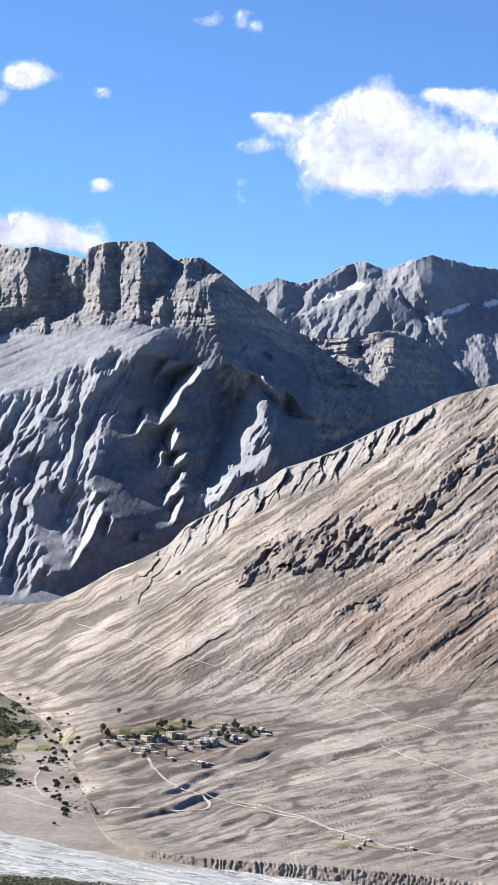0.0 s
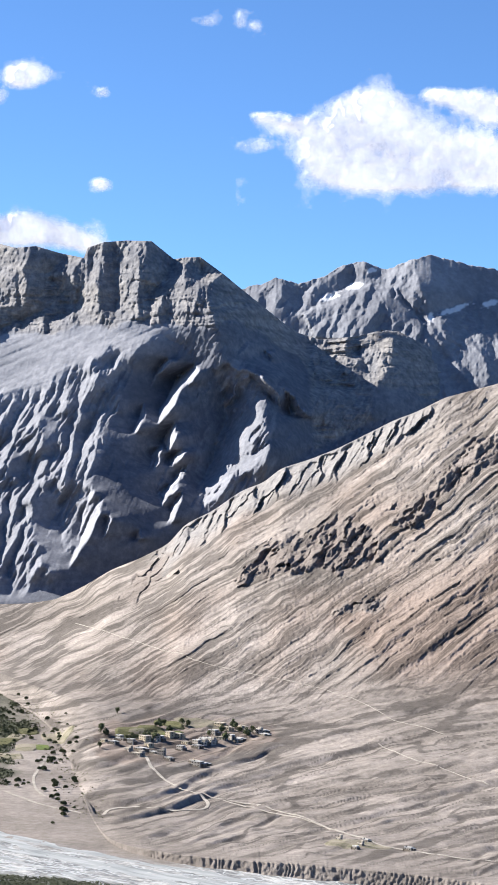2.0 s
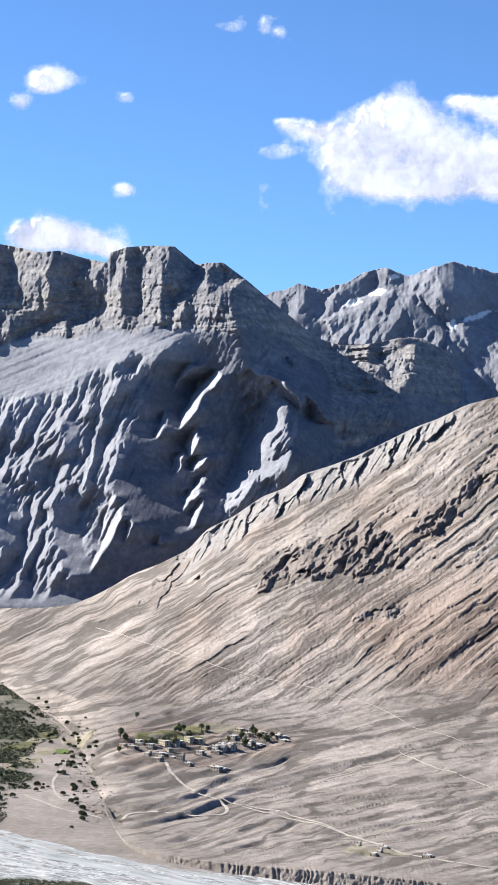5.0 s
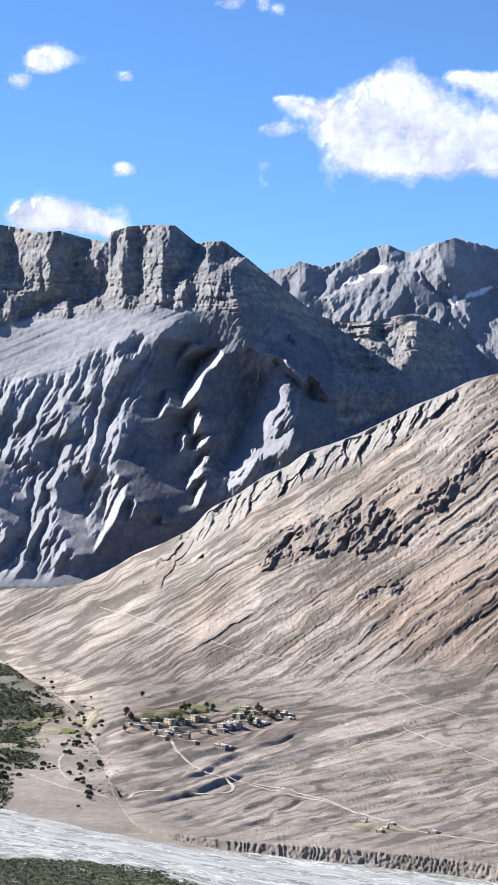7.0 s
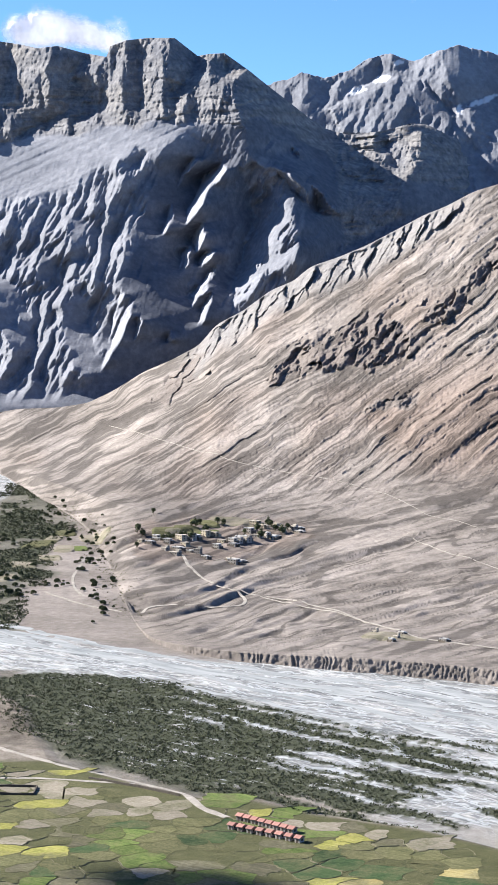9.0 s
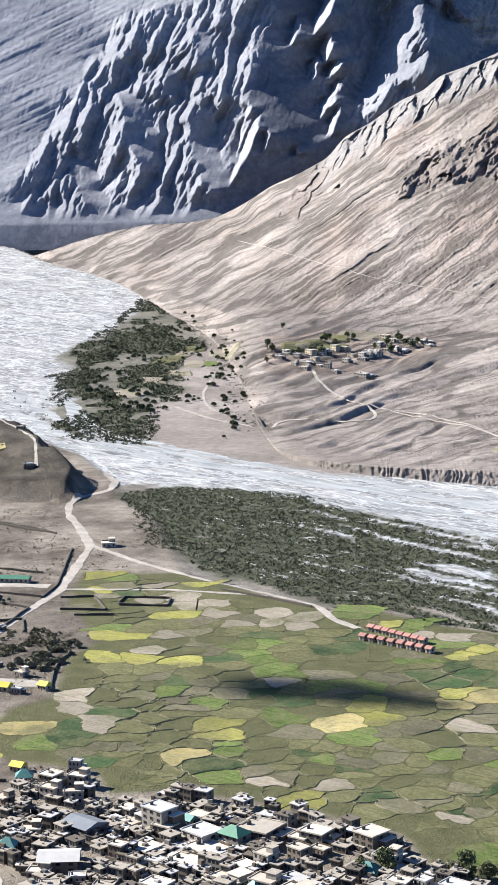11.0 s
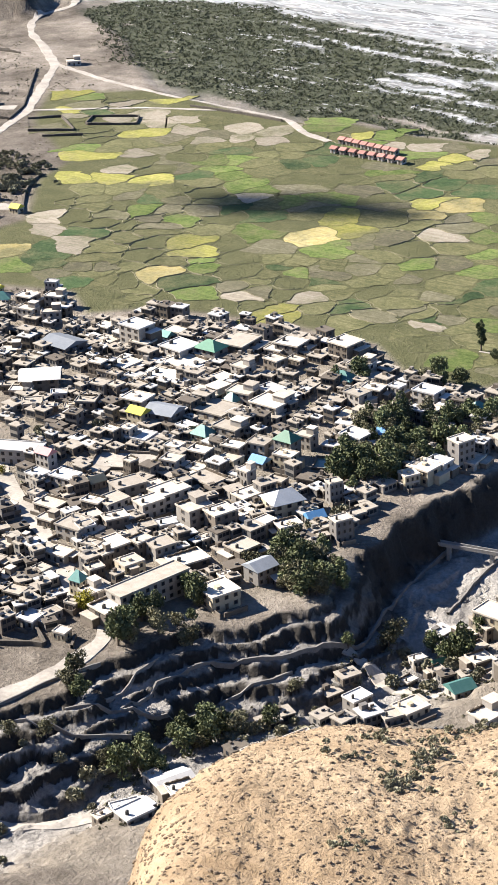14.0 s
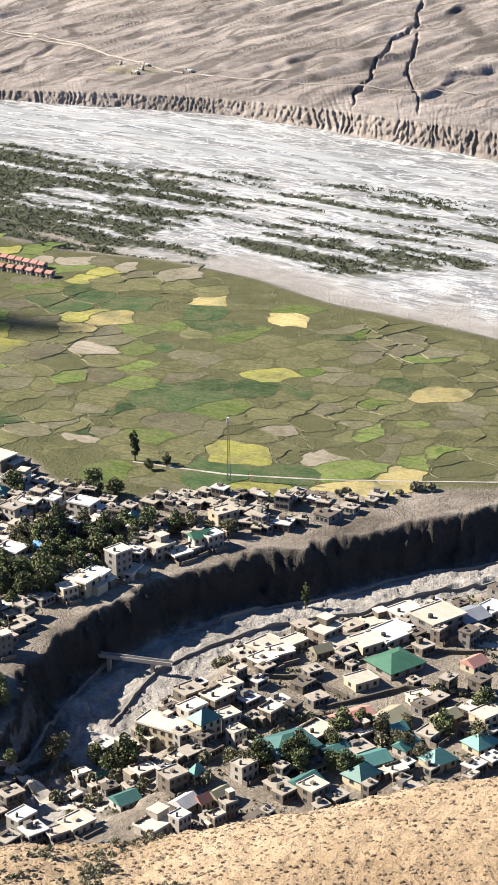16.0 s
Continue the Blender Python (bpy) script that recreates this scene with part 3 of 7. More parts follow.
warmth = np.clip(on_slope * (0.15 + 0.4 * fbm(U / 110 + V / 300, V / 90, 4, 101)) + 0.9 * blob(U, V, [(620, 1090), (760, 1010), (1100, 880), (1100, 1180), (850, 1220), (660, 1160)], 60), 0, 1) * (1 - pale) * (1 - crag)
warmth = np.maximum(warmth, 0.75 * on_fan * blob(U + 14 * fbm(U / 30, V / 12, 3, 151), V + 5 * fbm(U / 30, V / 12, 3, 152), [(165, 1278), (300, 1258), (490, 1282), (480, 1318), (300, 1350), (185, 1340)], 7))
X, Y, Z = with_back(X, Y, Z, [(30, 6), (90, 60), (150, 250)])
pad = lambda F: np.vstack([F] + [F[-1:]] * (X.shape[0] - F.shape[0]))


def slope_material():
    m, nt, p = nodes_of("tan_scree")
    co = place(nt)
    big, fine = noise_at(nt, co, 0.006, 6, 0.6), noise_at(nt, co, 0.11, 8, 0.75)
    c = ramp(nt, mix(nt, 0.45, big, fine), [(0.36, (0.185, 0.162, 0.146)), (0.5, (0.31, 0.275, 0.25)), (0.62, (0.45, 0.402, 0.37))])
    c = mix(nt, field_value(nt, "warm"), c, ramp(nt, fine, [(0.35, (0.228, 0.179, 0.151)), (0.65, (0.344, 0.280, 0.243))]))
    c = mix(nt, 1.0, c, ramp(nt, field_value(nt, "streaks_and_shade"), [(0.0, grey(0.5)), (0.4, grey(0.95)), (1.0, grey(1.3))]), "MULTIPLY")
    c = mix(nt, field_value(nt, "pale"), c, ramp(nt, fine, [(0.35, (0.258, 0.247, 0.244)), (0.65, (0.430, 0.413, 0.406))]))
    c = mix(nt, field_value(nt, "crag"), c, ramp(nt, fine, [(0.35, (0.181, 0.155, 0.143)), (0.65, (0.335, 0.291, 0.265))]))
    nt.links.new(c, p.inputs["Base Color"])
    p.inputs["Roughness"].default_value, p.inputs["Specular IOR Level"].default_value = 0.95, 0.1
    bump(nt, p, mix(nt, 0.5, fine, noise_at(nt, co, 0.35, 6, 0.7)), 2.4)
    return m


tagged(grid_mesh("valley_slope", X, Y, Z, slope_material(), {"warm": pad(warmth), "pale": pad(pale), "crag": pad(crag), "streaks_and_shade": pad(streaks_and_shade)}), "tan gullied scree slope and fan above a cut river bank", "hillside", kind="structure")

# ---- valley floor ----
ROAD = [(-262, 1650), (-246, 1600), (-244, 1560), (-262, 1532), (-268, 1500), (-262, 1460), (-243, 1405), (-226, 1345), (-225, 1217), (-248, 1092), (-271, 1032), (-255, 947), (-232, 875), (-204, 835), (-183, 770), (-158, 708), (-145, 659), (-119, 604), (-100, 556), (-90, 541), (-88, 529), (-97, 514), (-106, 504), (-121, 491), (-136, 481), (-200, 445)]
HILL_FOOT = [(-560, 1700), (-420, 1300), (-345, 1190), (-296, 1067), (-278, 1010), (-262, 945), (-239, 872), (-211, 832), (-190, 767), (-165, 705), (-152, 655), (-149, 610), (-146, 560), (-135, 528), (-130, 512), (-140, 500), (-175, 482), (-300, 430)]
GORGE = [(-260, 405), (-139, 474), (-122, 484), (-106, 497), (-95, 507), (-82, 526), (-63, 541), (-41, 544), (-23, 555), (-15, 586), (-1, 616), (11, 634), (37, 657), (72, 675), (105, 683), (127, 695), (163, 704), (184, 711), (300, 735)]
FIELDS = [(-218, 1264), (-216, 1187), (-180, 1092), (-192, 1055), (-187, 978), (-206, 958), (-216, 892), (-188, 876), (-147, 862), (-135, 830), (-103, 836), (-47, 815), (-4, 783), (8, 752), (34, 730), (60, 740), (100, 733), (184, 722), (280, 745), (320, 850), (234, 920), (205, 953), (164, 990), (125, 1050), (81, 1093), (20, 1127), (-17, 1160), (-29, 1150), (-88, 1199), (-145, 1262)]
SHORE = [(-2500, 2700), (-900, 2240), (-560, 2080), (-420, 1930), (-300, 1740), (-245, 1600), (-232, 1530), (-190, 1440), (-171, 1353), (-145, 1262), (-88, 1205), (-29, 1155), (-17, 1172), (20, 1133), (81, 1100), (125, 1056), (164, 996), (205, 960), (234, 926), (330, 850), (500, 700)]
THICKET = [(-231, 1544), (-184, 1580), (-101, 1541), (-10, 1440), (60, 1350), (150, 1310), (240, 1250), (330, 1160), (300, 1080), (190, 1060), (116, 1113), (81, 1105), (20, 1137), (-17, 1176), (-44, 1203), (-114, 1265), (-171, 1353)]
GROVE = [(-403, 3013), (-411, 2642), (-432, 2385), (-385, 2120), (-352, 1930), (-318, 1850), (-272, 1812), (-246, 1800), (-252, 1900), (-262, 1990), (-262, 2160), (-285, 2380), (-275, 2530), (-330, 2900)]
SPUR_FRONT = [(-262, 1522), (-300, 1510), (-342, 1522), (-404, 1572), (-460, 1592), (-900, 1680)]
SPUR_FLANK = [(-620, 2100), (-430, 1890), (-337, 1774), (-292, 1654), (-258, 1580), (-262, 1544), (-276, 1440)]
PLAIN = [(-292, 1865), (-230, 1800), (-120, 1720), (-120, 2400), (-200, 2700), (-330, 2960), (-300, 2530), (-300, 2380), (-268, 2158), (-272, 1985)]
TOWN = [(-180, 850), (-147, 858), (-135, 822), (-103, 832), (-47, 810), (-4, 778), (6, 748), (34, 726), (60, 735), (100, 728), (150, 716), (105, 690), (72, 681), (37, 663), (11, 640), (-1, 622), (-15, 592), (-23, 561), (-41, 551), (-63, 548), (-86, 536), (-100, 556), (-119, 604), (-145, 659), (-158, 708), (-183, 770)]

# slope beside the gorge whose shadow is put into the ground colour
SHADED_SLOPE = [(-192, 604), (-178, 595), (-167, 600), (-146, 565), (-133, 533), (-121, 507), (-134, 489), (-147, 473), (-200, 446)]


def floor_z(x, y, full=False):
    """Height of the valley floor with the left hillside, the terraced spur and the stream's gorge."""
    r = np.hypot(x, y)
    z = bed_z(r)
    sh, _ = side(x, y, SHORE)
    bed = smooth(-6, 6, -sh)
    z = z + 2.5 * (1 - bed) + 0.35 * fbm(x / 14, y / 14, 4, 201) * (1 - 0.85 * smooth(-10, 0, inside(x, y, FIELDS))) + bed * 0.5 * fbm(x / 60, y / 22, 3, 202)
    sg, ag = side(x, y, GORGE)
    sg = sg + 3 * fbm(x / 16, y / 16, 3, 203) + 1.6 * fbm(x / 4.5, y / 4.5, 3, 216)
    low = smooth(330, 260, ag)
    t = np.clip(sg / (15 + 21 * low), 0, 1) * 5
    stairs = (np.floor(t) + smooth(0.62, 0.98, t - np.floor(t))) / 5
    deep = (smooth(7, 17, sg) * (1 - low) + stairs * low) * smooth(20, 120, ag + 0 * sg)
    riser = low * smooth(0.5, 0.65, t - np.floor(t)) + (1 - low)
    z = z - 17 * deep + 9 * smooth(44, 70, sg) * deep + smooth(3, 16, sg) * smooth(62, 40, sg) * (0.35 * fbm(x / 4, y / 4, 3, 204) + 1.0 * ridged((sg + 4 * fbm(x / 40, y / 40, 2, 6)) / 6, ag / 130, 3, 205, 0.6))
    hs, ha = side(x, y, HILL_FOOT)
    up = np.clip(hs, 0, None)
    rise = 0.45 * up * smooth(0, 25, up) + smooth(5, 40, up) * (1.8 * fbm(x / 34, y / 34, 4, 206) + 0.8 * fbm(x / 8, y / 8, 3, 212) + 0.45 * fbm(x / 2.4, y / 2.4, 3, 220) + 1.8 * ridged((ha + 0.5 * up) / 48, up / 160, 3, 207))
    rise = rise * smooth(1240, 1000, y)
    rd, _ = side(x, y, [(-280, 650), (-200, 600), (-165, 570), (-142, 552)])
    rise = rise - 13 * np.exp(-(rd / 15) ** 2) * smooth(4, 30, up)
    z = z + rise
    wob = 4 * fbm(x / 40, y / 40, 3, 208)
    near = side(x, y, SPUR_FRONT)[0] + wob
    flank = side(x, y, SPUR_FLANK)[0] + wob
    sp = np.minimum(near, flank)
    z = z + np.minimum(np.clip(0.95 * flank, 0, None), np.minimum(np.clip(2.2 * near, 0, None), 14 + 15 * smooth(15, 130, near))) + smooth(4, 24, sp) * (1.1 * fbm(x / 20, y / 20, 5, 209, 0.6) + 0.9 * ridged((x + 0.6 * y) / 50, (y - x) / 90, 4, 214, 0.6))
    west = np.clip(inside(x, y, [(-506, 1985), (-540, 1915), (-900, 1780), (-900, 2230)]) + 0.6 * wob, 0, 90)
    z = z + 1.1 * west * smooth(0, 12, west)
    bearing = np.degrees(np.arctan2(x, y))
    z = z - 25 * smooth(0, 60, r - np.maximum(bank_r(bearing), bank_r(bearing - 0.14) + 8)) * (y > 800)
    if full:
        return z, dict(bed=bed, hill=np.maximum(smooth(-7, 5, hs + 2 * fbm(x / 7, y / 7, 3, 218)) * smooth(1000, 900, y), np.maximum(smooth(0, 20, up) * smooth(1260, 1100, y), smooth(-5, 5, inside(x, y, SHADED_SLOPE) + 2 * fbm(x / 7, y / 7, 3, 217)))), gorge=np.maximum(smooth(14, 20, sg) * smooth(64, 44, sg), 0.9 * low * smooth(3, 8, sg) * smooth(64, 44, sg)), bank=smooth(1 + 5 * (1 - low), 4 + 5 * (1 - low), sg) * smooth(20 + 18 * low, 14 + 18 * low, sg) * (0.1 + 0.9 * riser), spur=np.maximum(smooth(4, 14, sp), smooth(2, 12, west)))
    return z


az = np.concatenate([np.arange(-180, -24, 6.0), np.arange(-24, -18, 0.5), np.arange(-18, 15.5, 0.066), np.arange(15.5, 24, 0.5), np.arange(24, 186, 6.0)])
inv = np.concatenate([np.linspace(1 / 40, 1 / 360, 20, endpoint=False), np.arange(1 / 360, 1 / 1900, -4.0 / (EYE * 3450)), np.linspace(1 / 1900, 1 / 4300, 130), 1 / np.array([4600.0, 4900.0])])
rr = 1 / inv
AZ, RR = np.meshgrid(np.radians(az), rr)
X, Y = RR * np.sin(AZ), RR * np.cos(AZ)
Z, zones = floor_z(X, Y, True)
COLONY_GROUND = [(-130, 430), (-85, 492), (-30, 522), (20, 572), (90, 640), (180, 655), (300, 640), (300, 440), (0, 400)]
town_zone = np.maximum.reduce([smooth(-6, 6, inside(X, Y, TOWN)), 0.9 * smooth(-4, 4, inside(X, Y, COLONY_GROUND))])
shore_d = -side(X, Y, SHORE)[0]
gravel = smooth(48, 16, shore_d + 14 * fbm(X / 30, Y / 30, 3, 211)) * smooth(40, 130, X) * zones["bed"]
green = smooth(-4, 4, inside(X, Y, FIELDS))
thick = smooth(-10, 10, 12 + inside(X, Y, THICKET) + 6 * fbm(X / 25, Y / 25, 3, 210))
flow_u, flow_v = 0.72 * X - 0.69 * Y, 0.69 * X + 0.72 * Y
bare = lambda x: np.interp(x, [-200, -40, 20, 80, 300], [1.4, 0.75, 0.24, 0.02, -0.22])
thick = thick * smooth(0.12, -0.12, fbm(flow_u / 70, flow_v / 10, 3, 501) - bare(X))
grove = smooth(-12, 12, inside(X, Y, GROVE) + 22 * fbm(X / 60, Y / 110, 3, 213)) * smooth(0.4, 0.1, fbm(X / 40, Y / 70, 3, 502))
silt_edge = 1 - 0.85 * smooth(46, 22, shore_d) * smooth(90, 30, X) * (Y < 1600)
wood = smooth(-12, 12, inside(X, Y, GROVE) + 22 * fbm(X / 60, Y / 110, 3, 213))
silt = zones["bed"] * silt_edge * (1 - 0.85 * wood) * (1 - smooth(-6, 6, inside(X, Y, PLAIN)))


plain_zone = smooth(-30, 10, inside(X, Y, [(-300, 1860), (-230, 1790), (-60, 1640), (-60, 2700), (-330, 2980), (-300, 2530), (-300, 2380), (-268, 2158), (-272, 1985)]) + 8 * fbm(X / 30, Y / 30, 3, 219))


def ground_material():
    m, nt, p = nodes_of("valley_floor")
    co = place(nt)
    big, mid, fine = noise_at(nt, co, 0.012, 5), noise_at(nt, co, 0.09, 6), noise_at(nt, co, 0.7, 6, 0.7)
    grain = mix(nt, 0.5, mid, fine)
    c = ramp(nt, mix(nt, 0.5, big, grain), [(0.40, (0.105, 0.09, 0.073)), (0.51, (0.25, 0.217, 0.183)), (0.61, (0.45, 0.402, 0.345))])
    # braided bed of pale silt and grey gravel
    braid = noise_at(nt, co, 1.0, 6, 0.62, (0.006, 0.022, 0.0, 43), 2.2)
    bars = noise_at(nt, co, 1.0, 6, 0.65, (0.018, 0.06, 0.0, 43), 2.0)
    threads = noise_at(nt, co, 1.0, 5, 0.6, (0.045, 0.14, 0.0, 43), 1.6)
    s = ramp(nt, mix(nt, 0.3, mix(nt, 0.55, braid, bars), threads), [(0.38, (0.14, 0.145, 0.15)), (0.45, (0.25, 0.26, 0.268)), (0.50, (0.38, 0.388, 0.392)), (0.55, (0.56, 0.556, 0.548)), (0.62, (0.76, 0.746, 0.72))])
    for size, wind, lo, hi in ((0.0042, 2.6, 0.011, 0.022), (0.0085, 2.2, 0.008, 0.017), (0.017, 2.0, 0.010, 0.02)):
        n = noise_at(nt, co, 1.0, 3, 0.5, (size, size * 2.6, 0.0, 43), wind)
        line = ramp(nt, maths(nt, "ABSOLUTE", maths(nt, "SUBTRACT", n, 0.5)), [(lo, grey(0.9)), (hi, grey(0.0))])
        s = mix(nt, line, s, ramp(nt, threads, [(0.4, (0.55, 0.59, 0.62)), (0.6, (0.73, 0.75, 0.76))]))
    for size, lo, hi in ((0.006, 0.008, 0.016), (0.013, 0.006, 0.013)):
        n = noise_at(nt, co, 1.0, 3, 0.5, (size, size * 3.4, 0.0, 38), 2.4)
        line = ramp(nt, maths(nt, "ABSOLUTE", maths(nt, "SUBTRACT", n, 0.46)), [(lo, grey(0.62)), (hi, grey(0.0))])
        s = mix(nt, line, s, (0.13, 0.14, 0.15))
    c = mix(nt, field_value(nt, "silt"), c, s)
    c = mix(nt, field_value(nt, "gravel"), c, ramp(nt, grain, [(0.3, (0.30, 0.28, 0.258)), (0.6, (0.45, 0.425, 0.395)), (0.75, (0.58, 0.55, 0.515))]))
    c = mix(nt, field_value(nt, "green"), c, ramp(nt, grain, [(0.3, (0.085, 0.092, 0.042)), (0.55, (0.14, 0.142, 0.07)), (0.75, (0.22, 0.205, 0.125))]))
    c = mix(nt, field_value(nt, "town"), c, ramp(nt, grain, [(0.3, (0.18, 0.155, 0.125)), (0.7, (0.44, 0.39, 0.325))]))
    wide, sandy = noise_at(nt, co, 0.006, 6, 0.6), noise_at(nt, co, 0.11, 8, 0.75)
    c = mix(nt, field_value(nt, "plain"), c, ramp(nt, mix(nt, 0.45, wide, sandy), [(0.36, (0.185, 0.162, 0.146)), (0.5, (0.31, 0.275, 0.25)), (0.62, (0.45, 0.402, 0.37))]))
    moss = ramp(nt, grain, [(0.3, (0.058, 0.068, 0.044)), (0.7, (0.125, 0.134, 0.09))])
    cut = maths(nt, "MULTIPLY", field_value(nt, "thick"), ramp(nt, mix(nt, 0.35, bars, grain), [(0.56, grey(1.0)), (0.61, grey(0.0))]))
    c = mix(nt, cut, c, moss)
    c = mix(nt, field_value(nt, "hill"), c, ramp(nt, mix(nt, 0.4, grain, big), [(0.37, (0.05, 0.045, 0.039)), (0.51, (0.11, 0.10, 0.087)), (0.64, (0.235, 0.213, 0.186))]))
    c = mix(nt, field_value(nt, "spur"), c, ramp(nt, mix(nt, 0.5, grain, big), [(0.38, (0.036, 0.031, 0.026)), (0.51, (0.085, 0.074, 0.06)), (0.64, (0.20, 0.177, 0.146))]))
    c = mix(nt, field_value(nt, "gorge"), c, ramp(nt, grain, [(0.36, (0.21, 0.20, 0.186)), (0.52, (0.42, 0.40, 0.375)), (0.66, (0.60, 0.575, 0.54))]))
    # steep gorge faces painted near black for the shade they stand in
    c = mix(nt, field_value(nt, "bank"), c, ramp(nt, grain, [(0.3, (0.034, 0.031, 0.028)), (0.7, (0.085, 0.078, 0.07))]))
    nt.links.new(c, p.inputs["Base Color"])
    p.inputs["Roughness"].default_value, p.inputs["Specular IOR Level"].default_value = 0.95, 0.1
    bump(nt, p, mix(nt, 0.4, fine, mid), 2.6)
    return m


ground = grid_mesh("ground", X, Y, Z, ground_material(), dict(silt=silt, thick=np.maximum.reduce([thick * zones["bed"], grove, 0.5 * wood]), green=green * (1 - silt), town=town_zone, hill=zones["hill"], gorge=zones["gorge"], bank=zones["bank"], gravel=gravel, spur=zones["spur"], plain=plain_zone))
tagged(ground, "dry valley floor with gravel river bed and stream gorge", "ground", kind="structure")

# ---- hillside under the camera ----
edge_el = curve([(-24, -38.0), (-11.8, -38.0), (-9.9, -38), (-9.4, -36.0), (-8.87, -34.65), (-7.5, -33.7), (-6.15, -32.8), (-3.96, -32.15), (-1.43, -31.9), (0.9, -32.1), (2.9, -32.15), (4, -31.9), (6.4, -31.5), (9.6, -31.0), (14.9, -30.1), (24, -29)], 0.5)
az = np.concatenate([np.arange(-180, -24, 6.0), np.arange(-24, 24, 0.09), np.arange(24, 186, 6.0)])
t = np.concatenate([np.array([0, 0.008, 0.016]), np.linspace(0.03, 0.55, 12, endpoint=False), np.linspace(0.55, 1, 150), np.array([1.04, 1.12, 1.3, 1.7, 2.3])])[:, None]
edge_r = np.interp(az, [-180, -24, -14, -11.5, -9, -4, 5, 24, 180], [140, 190, 185, 150, 138, 150, 155, 160, 140])
edge = np.where(np.abs(az) > 30, -20.0, edge_el(az))
rr = edge_r * t
k = np.clip((t - 0.55) / 0.45, 0, 1)
el = -40.0 + (edge + 40.0) * np.sin(k * np.pi / 2) ** 1.3
zz = np.where(t < 0.55, EYE - 2.2 - rr * np.tan(radians(41.0)) * np.minimum(1, rr / 2.0), EYE - 2.2 * (1 - k) + rr * np.tan(np.radians(el)))
crown = EYE + edge_r * np.tan(np.radians(edge))
zz = np.where(t > 1, crown - (rr - edge_r) * 0.95 - 0.0035 * (rr - edge_r) ** 2, zz)
AZ = np.broadcast_to(np.radians(az), zz.shape)
X, Y = rr * np.sin(AZ), rr * np.cos(AZ)
zz = zz + smooth(0.3, 0.6, t) * (0.4 * fbm(X / 9, Y / 9, 4, 301) + 0.12 * fbm(X / 1.3, Y / 1.3, 3, 302) + 0.2 * np.abs(fbm(X / 0.9, Y / 1.1, 2, 303)))
zz = np.maximum(zz, -30)
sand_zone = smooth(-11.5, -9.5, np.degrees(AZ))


def hill_material():
    m, nt, p = nodes_of("sandy_slope")
    co = place(nt)
    big, mid, fine = noise_at(nt, co, 0.05, 5), noise_at(nt, co, 0.6, 6, 0.65), noise_at(nt, co, 3.0, 5, 0.7)
    g = mix(nt, 0.5, mid, fine)
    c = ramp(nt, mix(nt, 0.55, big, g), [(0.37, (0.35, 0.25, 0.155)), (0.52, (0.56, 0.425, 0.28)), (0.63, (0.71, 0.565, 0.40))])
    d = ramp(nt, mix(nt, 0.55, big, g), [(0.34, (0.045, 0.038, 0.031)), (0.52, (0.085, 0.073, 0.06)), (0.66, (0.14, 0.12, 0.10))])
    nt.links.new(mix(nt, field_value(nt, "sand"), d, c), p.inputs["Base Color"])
    p.inputs["Roughness"].default_value, p.inputs["Specular IOR Level"].default_value = 0.95, 0.1
    bump(nt, p, g, 1.0)
    return m


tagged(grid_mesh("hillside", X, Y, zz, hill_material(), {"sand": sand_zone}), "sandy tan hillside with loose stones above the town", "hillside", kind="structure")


# ---- places on the slopes, by bearing and elevation from the viewpoint ----
bpy.context.view_layer.update()
_dg = bpy.context.evaluated_depsgraph_get()


def spot(bearing, elevation):
    a, e = radians(bearing), radians(elevation)
    ok, p, *_ = scene.ray_cast(_dg, Vector((0, 60, EYE + 60 * math.tan(e))), Vector((math.sin(a) * math.cos(e), math.cos(a) * math.cos(e), math.sin(e))))
    return (p.x, p.y, p.z) if ok else None


def height(x, y):
    ok, p, *_ = scene.ray_cast(_dg, Vector((x, y, 2000)), Vector((0, 0, -1)))
    return p.z if ok else 0.0


VILLAGE_SPOTS = [spot(*s) for s in ((-3.11, -7.24), (-3.63, -6.82), (-3.33, -6.92), (-2.92, -6.81), (-2.51, -6.81), (-2.8, -6.97), (-1.93, -6.74), (-2.18, -6.69), (-1.35, -7.0), (-1.18, -6.89), (-1.68, -6.9), (-2.66, -7.2), (-2.42, -7.23), (-1.42, -7.44), (-1.17, -7.5), (-0.86, -6.62), (-0.45, -6.46), (-0.33, -6.75), (-0.04, -6.42), (0.13, -6.58), (-0.11, -6.77), (0.46, -6.57), (0.63, -6.53), (-0.61, -6.75), (-0.94, -6.89), (-1.84, -7.09), (-4.15, -6.87), (-3.41, -7.11), (2.99, -9.57), (3.65, -9.72), (3.81, -9.6), (3.49, -9.8), (5.1, -9.79))]
VILLAGE_TREES = [spot(*s) for s in ((-2.6, -6.45), (-2.5, -6.44), (-2.35, -6.39), (-1.82, -6.36), (-1.64, -6.44), (-3.46, -6.84), (-3.3, -6.84), (-3.17, -6.82), (-2.95, -6.78), (-2.81, -6.75), (-2.18, -6.61), (-0.61, -6.59), (-0.28, -6.42), (-0.2, -6.5), (-0.07, -6.58), (0.13, -6.66), (0.3, -6.55), (-4.24, -6.63), (-4.28, -7.04), (-3.76, -6.06), (-2.6, -6.85), (-1.0, -6.7), (-4.1, -6.7), (-0.5, -6.8))]
